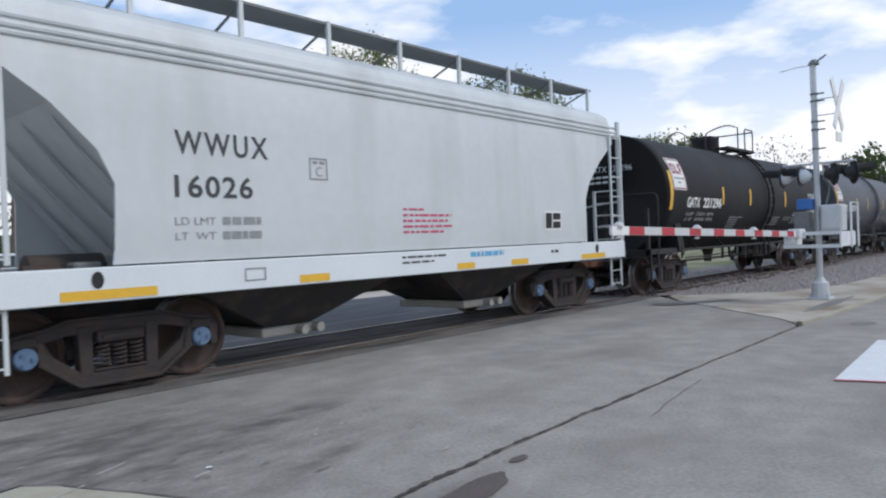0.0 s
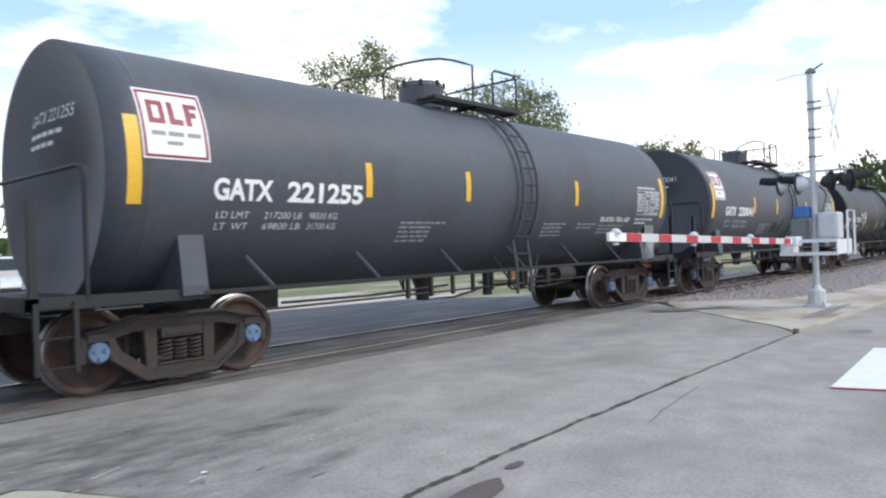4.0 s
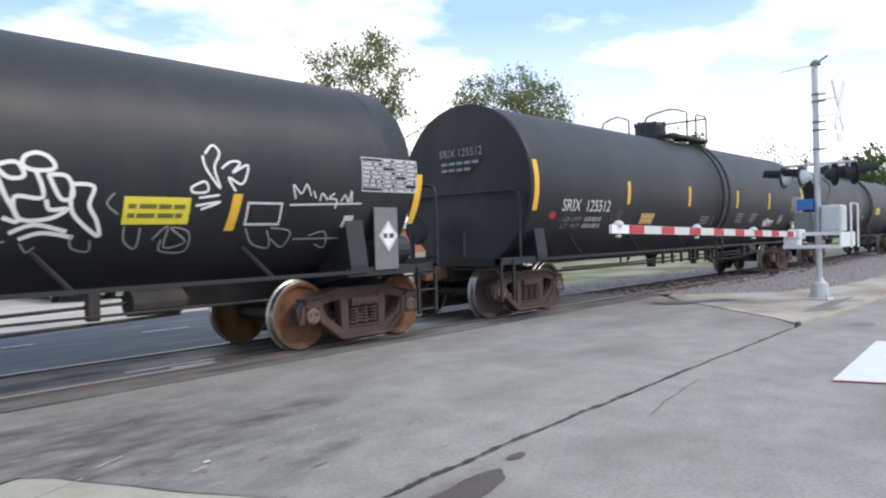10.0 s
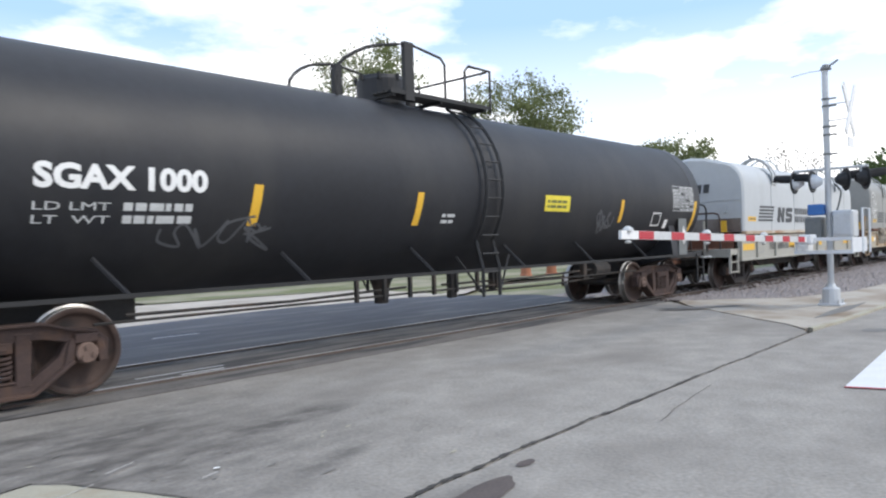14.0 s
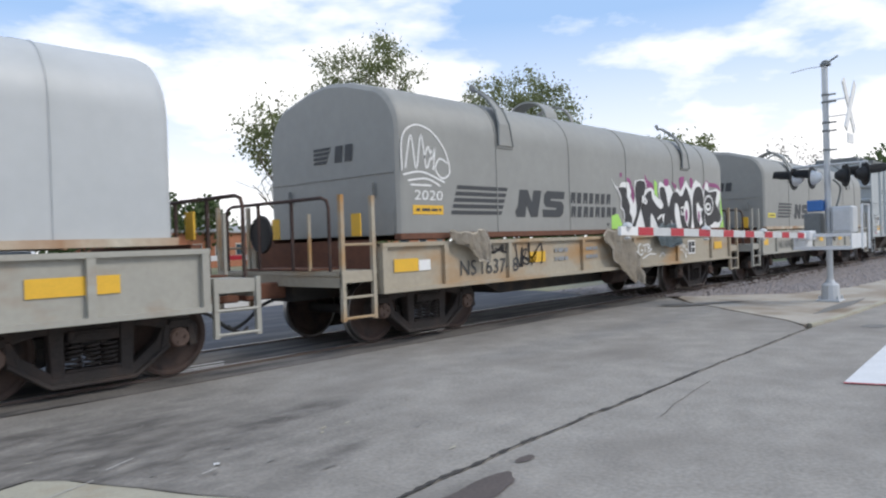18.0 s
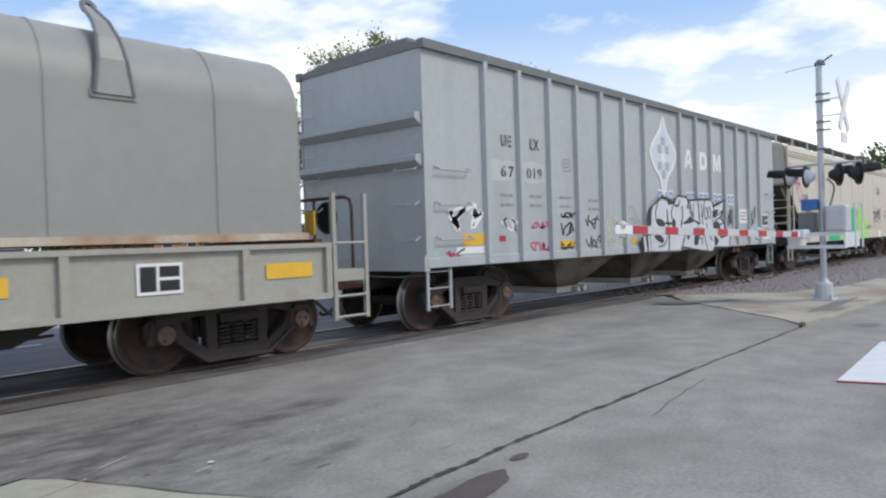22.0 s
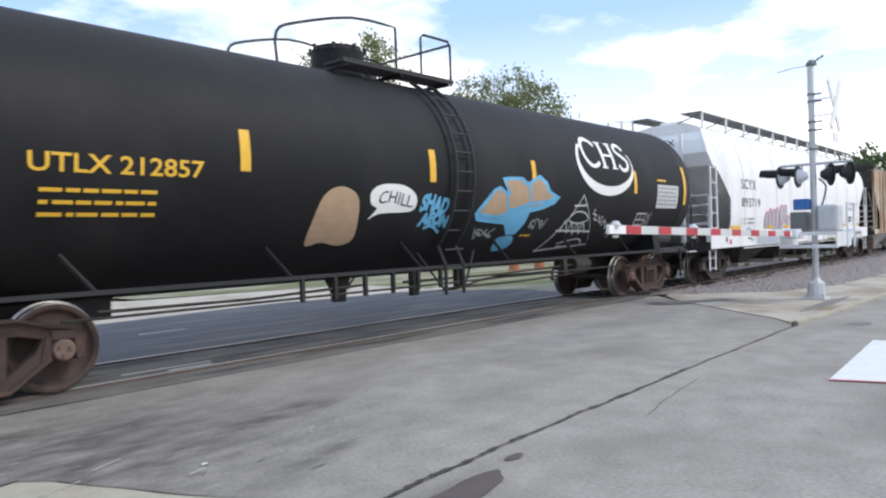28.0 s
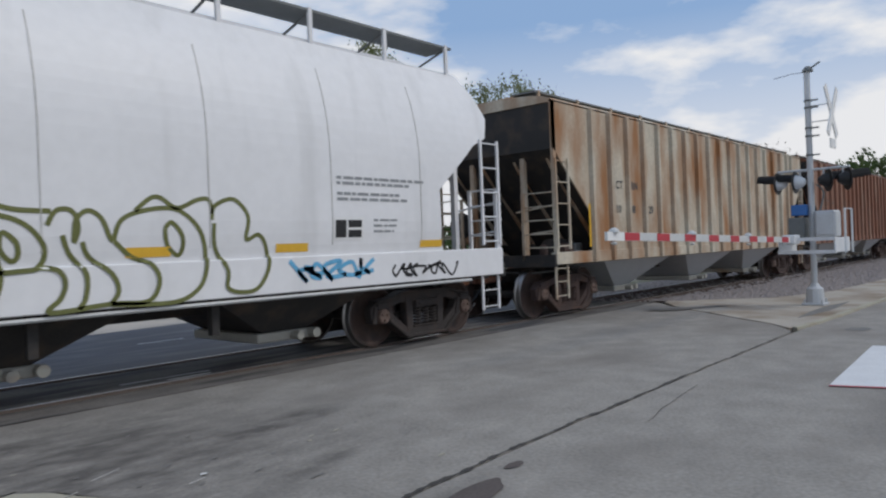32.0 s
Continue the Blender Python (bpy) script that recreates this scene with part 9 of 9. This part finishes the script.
sd.stroke([[(2.58, 1.22), (3.46, 2.31), (4.41, 1.31), (2.58, 1.22)], [(2.81, 1.61), (4.15, 1.58)], [(3.16, 2.09), (3.63, 2.11)]], 0.035, "offwhite", label="white sprayed pyramid", round_=False)
sd.stroke([[(3.07, 1.84), (3.3, 1.97), (3.63, 1.96), (3.85, 1.83), (3.59, 1.75), (3.25, 1.77), (3.07, 1.84)], [(2.97, 1.57), (3, 1.81), (3.26, 1.55), (3.25, 1.77), (3.5, 1.53), (3.46, 1.77), (3.75, 1.53), (3.66, 1.78), (3.97, 1.55)], [(3.16, 1.35), (3.89, 1.43), (4.1, 1.29), (3.24, 1.29)]], 0.026, "offwhite")
sd.stroke([[(4.04, 2.04), (3.98, 1.94), (4.14, 1.92), (4.08, 1.83), (4.25, 1.81)], [(4.25, 1.91), (4.4, 1.74), (4.41, 1.9)], [(4.5, 1.68), (4.57, 1.81), (4.71, 1.64)], [(4.71, 1.61), (4.78, 1.74), (4.92, 1.5)], [(5, 1.67), (4.95, 1.54), (5.11, 1.57), (5.06, 1.43)]], 0.026, "offwhite")
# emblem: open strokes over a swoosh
ang = np.linspace(2.5, 6.75, 30)
o = [(4.46 + 1.2 * math.cos(a), 2.98 + 0.66 * math.sin(a)) for a in ang]
i_ = [(4.49 + 1.12 * math.cos(a), 3.04 + 0.52 * math.sin(a)) for a in ang]
sd.mark("emblem", o + i_, [(k, k + 1, k + 31, k + 30) for k in range(29)], "white", "white swoosh under the emblem", 0.002)
em = Side(car, R=1.66, zc=2.58)
em.slide = lambda u: (u - 5.44) * 0.13
em.stroke([[(4.32, 3.38), (4.2, 3.48), (4.0, 3.5), (3.84, 3.36), (3.84, 3.12), (4.0, 2.95), (4.2, 2.94), (4.34, 3.02)]], 0.085, "white", "emblem", extra=0.004)
for x in (4.46, 4.84):
    em.rect(x, x + 0.1, 2.92, 3.47, "white", "emblem", extra=0.004)
    for z in (2.9, 3.45):
        em.rect(x - 0.06, x + 0.16, z, z + 0.035, "white", "emblem", extra=0.006)
em.rect(4.54, 4.86, 3.17, 3.22, "white", "emblem", extra=0.004)
em.stroke([[(5.42, 3.36), (5.3, 3.47), (5.14, 3.44), (5.1, 3.32), (5.3, 3.2), (5.44, 3.1), (5.4, 2.95), (5.22, 2.9), (5.08, 3.0)]], 0.08, "white", "emblem", extra=0.004)
sd.rect(6.82, 7.99, 2.09, 2.64, "offwhite", "data_panel")
sd.bars(6.87, 2.54, [1.05, 1.0, 1.05, 1.03, 1.05], "greymark", h=0.04, gap=0.055, extra=0.004)
sd.bars(6.82, 2.72, [0.5], "yellow", h=0.05)
sd.ring(5.96, 6.41, 1.68, 1.97, 0.03, "offwhite")
sd.stroke([[(5.98, 1.82), (6.39, 1.82)], [(6.18, 1.7), (6.18, 1.95)]], 0.025, "offwhite", "outline")
scribble(sd, 6.45, 1.6, 0.22, 0.4, "greymark", 0.03, 115, 2)
end_marks(car, 8.75, 1.66, 2.58, "UTLX", "yellow")

# the long white hopper
car, sd = hopper_car("long white covered hopper with graffiti along its sill", "hopper_white", "hopper_white", 8.0, 9.45, 10.05,
                     [(-7.95, 1.44), (-7.86, 1.6), (-7.84, 2.42), (-8.76, 3.2), (-9.1, 3.35), (-9.25, 3.72), (-9.1, 4.12), (-8.9, 4.38)], bulged(1.55, 4.38, 0.42, 2.7, lowin=0.12), 4.66, (1.0, 1.46), "dark",
                     bays=4, walk="solid", walk_z=4.93, posts=13, seams=(-7.15, -4.2, -2.6, -0.9, 0.2, 2.03, 3.83, 5.65, 7.4), bin_in=1.1, post_top=2.45, tall_ladder=True)
TRAIN.append((car, 231.64))
sl = Side(car, y=-1.54)
sd.text(-7.37, 2.74, "SCYX", 0.32, "darkmark", spacing=1.15, bold=0.004, fit=-6.15)
sd.text(-7.39, 2.20, "893719", 0.28, "darkmark", spacing=1.08, bold=0.004, fit=-5.84)
load_rows(sd, -7.45, 1.80, -6.4, "greymark", 0.06, 0.12)
for x in (-7.92, -5.16, -3.41, -0.55, 2.85, 4.74, 7.37):
    sd.rect(x, x + 0.5, 1.52, 1.63, "yellow", "reflector_stripe", extra=0.01 if x in (-5.16, -3.41) else 0)
LOBES = ([(-5.46, 1.55), (-5.44, 1.92), (-5.33, 2.03), (-5.22, 2.06), (-5.15, 1.96), (-5.12, 1.81), (-5.13, 1.53)],
         [(-5.11, 1.54), (-5.1, 1.81), (-5.07, 2.03), (-5.01, 2.14), (-4.93, 2.17), (-4.85, 2.14), (-4.8, 2), (-4.78, 1.77), (-4.77, 1.52)],
         [(-4.75, 1.52), (-4.76, 1.8), (-4.72, 2.04), (-4.63, 2.13), (-4.53, 2.15), (-4.44, 2.09), (-4.39, 1.91), (-4.34, 1.51)],
         [(-4.34, 1.51), (-4.38, 1.8), (-4.37, 2.04), (-4.32, 2.17), (-4.21, 2.21), (-4.11, 2.16), (-4.04, 1.99), (-4.01, 1.76), (-4, 1.5)],
         [(-3.93, 1.71), (-3.95, 1.95), (-3.91, 2.16), (-3.81, 2.28), (-3.66, 2.3), (-3.56, 2.23), (-3.52, 1.99), (-3.5, 1.7)],
         [(-3.49, 1.79), (-3.51, 2.03), (-3.47, 2.23), (-3.33, 2.31), (-3.2, 2.28), (-3.15, 2.12), (-3.2, 1.87), (-3.32, 1.7)],
         [(-3.3, 1.62), (-3.29, 1.81), (-3.19, 1.92), (-3.03, 1.95), (-2.9, 1.89), (-2.88, 1.61)],
         [(-3.98, 1.5), (-3.96, 1.62), (-3.87, 1.71), (-3.73, 1.71), (-3.61, 1.63), (-3.57, 1.48)])
for k, lob in enumerate(LOBES):
    sd.poly(smooth_line(lob, True, 3), "silverspray", "graffiti", "silver sprayed bubble letter", extra=0.001 * k)
    sd.stroke([lob], 0.035, "pinkred", extra=0.0085)
sd.stroke([[(-2.89, 1.85), (-2.77, 1.89), (-2.78, 2), (-2.66, 2.01), (-2.69, 1.85)], [(-2.64, 1.96), (-2.51, 2), (-2.54, 1.89), (-2.64, 1.87), (-2.46, 1.86)], [(-2.49, 2), (-2.38, 1.98), (-2.44, 1.89), (-2.37, 1.88)], [(-2.72, 1.78), (-2.6, 1.8), (-2.49, 1.78)]], 0.035, "pinkred", label="pink sprayed tag")
sl.poly(wobble([(-6.2, 1.45), (-5.46, 1.45), (-3.5, 1.45), (-2.9, 1.45), (-2.65, 1.39), (-2.63, 1.26), (-2.7, 1.06), (-3.52, 1.03), (-4.36, 1), (-5.48, 1.02), (-6.22, 1.02)], 0.04, 3, 0.2), "silverspray", "graffiti", "silver spray on the sill")
sl.stroke([[(-2.87, 1.57), (-2.68, 1.48), (-2.61, 1.3), (-2.7, 1.06)]], 0.035, "pinkred", extra=0.003)
sl.stroke([[(-5.3, 1.41), (-5.06, 1.42), (-4.77, 1.37), (-4.53, 1.4)], [(-4.71, 1.25), (-4.43, 1.25), (-4.17, 1.2)], [(-4.16, 1.4), (-3.84, 1.4), (-3.59, 1.35)], [(-3.85, 1.17), (-3.51, 1.18), (-3.16, 1.13)], [(-5.22, 1.2), (-4.98, 1.21), (-4.78, 1.16)], [(-3.33, 1.36), (-3.05, 1.37), (-2.86, 1.32)]], 0.04, "paleblue", extra=0.003)
sl.stroke([[(-2.49, 1.29), (-2.35, 1.33), (-2.44, 1.23)], [(-2.3, 1.38), (-2.28, 1.17), (-2.19, 1.35), (-2.12, 1.16)], [(-2.08, 1.37), (-1.94, 1.29), (-2.06, 1.23), (-1.92, 1.16)], [(-1.85, 1.38), (-1.74, 1.15), (-1.61, 1.39)], [(-1.71, 1.25), (-1.56, 1.25)], [(-1.5, 1.29), (-1.4, 1.39), (-1.44, 1.12), (-1.25, 1.16)], [(-1.28, 1.37), (-1.17, 1.28), (-1.23, 1.09)], [(-2.49, 1.24), (-1.8, 1.22)]], 0.022, "pinkred", label="thin pink sprayed tag")
sl.stroke([[(-0.69, 1.19), (-0.67, 1.31), (-0.57, 1.31), (-0.66, 1.26), (-0.54, 1.2)], [(-0.51, 1.3), (-0.45, 1.32), (-0.44, 1.21), (-0.53, 1.21)], [(-0.41, 1.19), (-0.42, 1.3), (-0.3, 1.31), (-0.39, 1.25), (-0.28, 1.2)], [(-0.16, 1.3), (-0.25, 1.29), (-0.16, 1.25), (-0.27, 1.2)], [(-0.79, 1.06), (-0.71, 1.16), (-0.66, 1.1), (-0.76, 1.07)], [(-0.51, 1.07), (-0.5, 1.14), (-0.45, 1.07), (-0.43, 1.14)], [(-0.39, 1.06), (-0.39, 1.13), (-0.32, 1.14)], [(-0.26, 1.12), (-0.31, 1.09), (-0.26, 1.05)]], 0.016, "blackspray", extra=0.002)
su = Side(car, y=lambda v: -1.548 if v < 1.47 else -bulged(1.55, 4.38, 0.42, 2.7, lowin=0.12)(v))
OUTLINE_A = [[(0.55, 2.08), (0.62, 1.75), (0.68, 1.45), (0.62, 1.3), (0.48, 1.15), (0.55, 1.02)], [(0.55, 2.08), (1.0, 1.98), (1.35, 1.82), (1.62, 1.6), (1.66, 1.35), (1.58, 1.1), (1.5, 1.02)], [(0.9, 1.85), (0.98, 1.7), (1.0, 1.58)],
             [(1.65, 2.06), (1.82, 2.02), (2.12, 2.01)], [(1.5, 1.75), (1.52, 1.95), (1.65, 2.06)], [(1.64, 1.97), (1.81, 1.92), (1.96, 1.81), (2.06, 1.63), (2.0, 1.46), (1.8, 1.43), (1.62, 1.42)], [(1.67, 1.78), (1.71, 1.8), (1.81, 1.7), (1.82, 1.57), (1.76, 1.53), (1.67, 1.64), (1.67, 1.78)]]
OUTLINE_B = [[(2.08, 1.87), (2.16, 2.01), (2.28, 2.03), (2.35, 1.96), (2.37, 1.82), (2.33, 1.69)], [(2.33, 1.7), (2.35, 1.92), (2.47, 2.02), (2.6, 1.94), (2.68, 1.75), (2.72, 1.7)], [(2.22, 1.77), (2.28, 1.59), (2.43, 1.38), (2.42, 1.14), (2.35, 1.02)],
             [(2.41, 1.7), (2.47, 1.55), (2.69, 1.36), (2.75, 1.18), (2.67, 1.05)], [(2.0, 1.46), (2.17, 1.42), (2.23, 1.29), (2.18, 1.14), (2.08, 1.01), (2.67, 1.05), (3.07, 1.05), (3.2, 1.26), (3.11, 1.45), (2.91, 1.53), (2.73, 1.7)]]
OUTLINE_C = [[(2.72, 1.7), (2.81, 1.93), (3.11, 2.04), (3.43, 2.04), (3.67, 1.85), (3.77, 1.58), (3.75, 1.31), (3.63, 1.12), (3.34, 1.01), (2.67, 1.04)], [(3.28, 1.83), (3.36, 1.9), (3.48, 1.76), (3.49, 1.61), (3.43, 1.53), (3.31, 1.65), (3.28, 1.83)],
             [(2.95, 2.02), (3.12, 2.16), (3.24, 2.17), (3.43, 2.06), (3.68, 2.16), (3.83, 2.15), (3.85, 1.93)], [(3.85, 1.93), (3.89, 2.09), (4.12, 2.18), (4.28, 2.07), (4.34, 1.93), (4.31, 1.69), (4.48, 1.75), (4.59, 1.6), (4.61, 1.35), (4.45, 1.1), (4.21, 1.06), (4.03, 1.13), (4.04, 1.33), (3.89, 1.61), (3.88, 1.89)]]
for ls in (OUTLINE_A, OUTLINE_B, OUTLINE_C):
    su.stroke(ls, 0.05, "olive", label="olive sprayed outline letters")
scribble(sl, 4.95, 1.08, 1.5, 0.34, "bluespray", 0.06, 125, 6, label="blue sprayed tag")
scribble(sl, 6.74, 1.06, 1.45, 0.26, "blackspray", 0.035, 126, 7)
placard(sd, 5.66, 6.2, 1.66, 1.97)
sd.bars(5.74, 2.5, [1.75, 1.4], "greymark", h=0.04, gap=0.035)
sd.bars(5.74, 2.28, [1.2, 1.35], "greymark", h=0.04, gap=0.035, seed=4)
sd.bars(6.4, 1.92, [0.5, 0.45, 0.4], "greymark", h=0.03, gap=0.05)
sd.rect(-0.55, -0.04, 1.635, 1.84, "greymark", "notice_panel")
sd.bars(0.3, 1.8, [0.5, 0.45, 0.5], "greymark", h=0.03, gap=0.05)
sl.ring(-6.73, -6.42, 1.16, 1.32, 0.03, "greymark")
sl.rect(-8.03, -7.85, 1.1, 1.24, "pinkred", "notice_panel")
disc(sl, -8.25, 1.24, 0.06, 0.09, "black", "hole_mark")
for word, z in (("SCYX", 3.98), ("893719", 3.66)):
    vs, fs = letters(word, 0.2)
    wd = max(x for x, q in vs)
    bm = B()
    v2 = [bm.verts.new((-9.24 if z < 3.9 else -9.16, 0.35 - x * 0.8 / wd, z + q)) for x, q in vs]
    for f in fs:
        bm.faces.new([v2[i] for i in f])
    part("lettering", fixed(bm), "darkmark", car)
for s in (-1, 1):
    part("sill_rod", tube(B(), [(-7.2, s * 1.5, 0.95), (8.6, s * 1.5, 0.95)], 0.025, 5), "offwhite", car)
for x in (-3.2, -1.4, 0.2, 2.0, 4.0):
    bm = B()
    box(bm, x - 0.05, x + 0.05, -1.3, -1.2, 0.55, 1.0)
    part("rod_hanger", bm, "underframe", car)

# rusty ribbed hoppers at the tail
rr = [-7.05 + 0.8 * k for k in range(18)] + [6.75 + 0.3]
for X, paint, lab in ((251.1, "rusty", "cream ribbed grain hopper streaked with rust"), (268.7, "rust_red", "red-rusted ribbed hopper car"), (286.4, "rusty", "cream ribbed grain hopper streaked with rust")):
    car, sd = hopper_car(lab, paint, paint, 7.35, 8.5, 9.0,
                         [(-7.05, 1.10), (-7.05, 2.05), (-8.40, 3.30), (-8.48, 3.36), (-8.48, 4.30)], flat_side(1.52), 4.50, (1.08, 1.32), "rust", ribs=rr, bays=3, walk="solid", walk_z=4.56, posts=12, bin_in=0.7)
    TRAIN.append((car, X))
    for x, z, w in ((-5.99, 2.66, "CT"), (-5.28, 2.66, "RN"), (-6.02, 2.12, "10"), (-5.33, 2.12, "08"), (-4.4, 2.12, "29")):
        sd.text(x, z, w, 0.18, "darkmark", bold=0.006)
    sd.rect(-7.2, -7.08, 1.4, 2.3, "yellow", "reflector_stripe")


# ---- the cars' own lengths: sections drawn out or taken in along the car, and where their trucks stand ----
LENGTHS = {  # order in the train: (place along the car, shift), truck centres
    4: (((-9.2, 0.2), (-8.2, 0.18), (-7.7, 0.0), (-3.0, 0.0), (4.0, 0.32), (6.0, 0.43), (9.2, 0.50)), (-7.0, 8.0)),
    5: (((-10.0, 0.35), (-8.8, 0.30), (-8.25, -0.12), (-5.0, -0.10), (0.0, 0.0), (10.0, 0.0)), (-7.8, 7.8)),
    6: (((-9.5, 0.20), (-8.75, 0.20), (-8.2, -0.10), (-5.0, -0.05), (0.0, 0.0), (9.5, 0.05)), (-7.3, 7.35)),
    7: (((-7.7, 0.0), (7.7, 0.0)), (-5.13, 5.42)),
    8: (((-7.7, 0.0), (7.7, 0.0)), (-5.02, 5.42)),
    9: (((-7.7, 0.0), (7.7, 0.0)), (-5.10, 5.42)),
    10: (((-8.7, -0.25), (-8.05, -0.25), (-6.9, 0.0), (3.0, 0.08), (6.0, 0.05), (8.7, -0.04)), (-6.76, 6.68)),
    11: (((-9.0, -0.05), (0.0, 0.0), (2.6, 0.15), (4.2, 0.38), (9.0, 0.52)), (-7.12, 7.48)),
    12: (((-9.4, -0.45), (-7.0, -0.45), (-4.0, -0.2), (-1.0, 0.0), (9.4, 0.0)), (-7.3, 7.5)),
    13: (((-10.05, -0.55), (-7.85, -0.62), (-7.38, -0.18), (-5.0, 0.0), (5.0, 0.10), (10.05, 0.15)), (-8.52, 8.05)),
}


def shift_at(knots, x):
    return float(np.interp(x, [k[0] for k in knots], [k[1] for k in knots]))


for order, (knots, centres) in LENGTHS.items():
    car = TRAIN[order][0]
    for i, (ax, x) in enumerate(WHEELS):
        if ax.parent == car:
            old = min((c for c in (o.location.x for o in car.children if o.name.startswith("truck_bolster"))), key=lambda c: abs(c - x))
            WHEELS[i] = (ax, centres[0 if x < 0 else 1] + x - old)
    for ob in car.children_recursive:
        if ob.type != "MESH" or ob.parent.name.startswith(("truck_bolster", "axle")) or ob.name.startswith("axle"):
            continue
        if ob.name.startswith("truck_bolster"):
            ob.location.x = centres[0 if ob.location.x < 0 else 1]
        elif ob.data.users > 1:
            ob.location.x += shift_at(knots, ob.location.x)
        else:
            for v in ob.data.vertices:
                v.co.x += shift_at(knots, v.co.x)


# ---- motion ----
def rolled(t):
    for (a, p), (b, q) in zip(TRAVEL, TRAVEL[1:]):
        if t <= b:
            return p + (q - p) * (t - a) / (b - a)
    return TRAVEL[-1][1]


def motions():
    for thing, x in TRAIN:
        walk(thing, [(t, pose(x * 1.02 - 0.26 - s, 0, 0)) for t, s in TRAVEL])  # couplers drawn out: 2 % of slack
    steps = [k * 0.09 for k in range(356)]
    steps = [t for t in steps if t < 31.95] + [32.0]
    turn = [(t, pose(0, 0, 0, 0, math.degrees(-rolled(t) / RAD), 0).to_3x3().to_4x4()) for t in steps]
    for axle, x in WHEELS:
        at = Matrix.Translation((x, 0, RAD))
        walk(axle, [(t, at @ m) for t, m in turn])


motions()
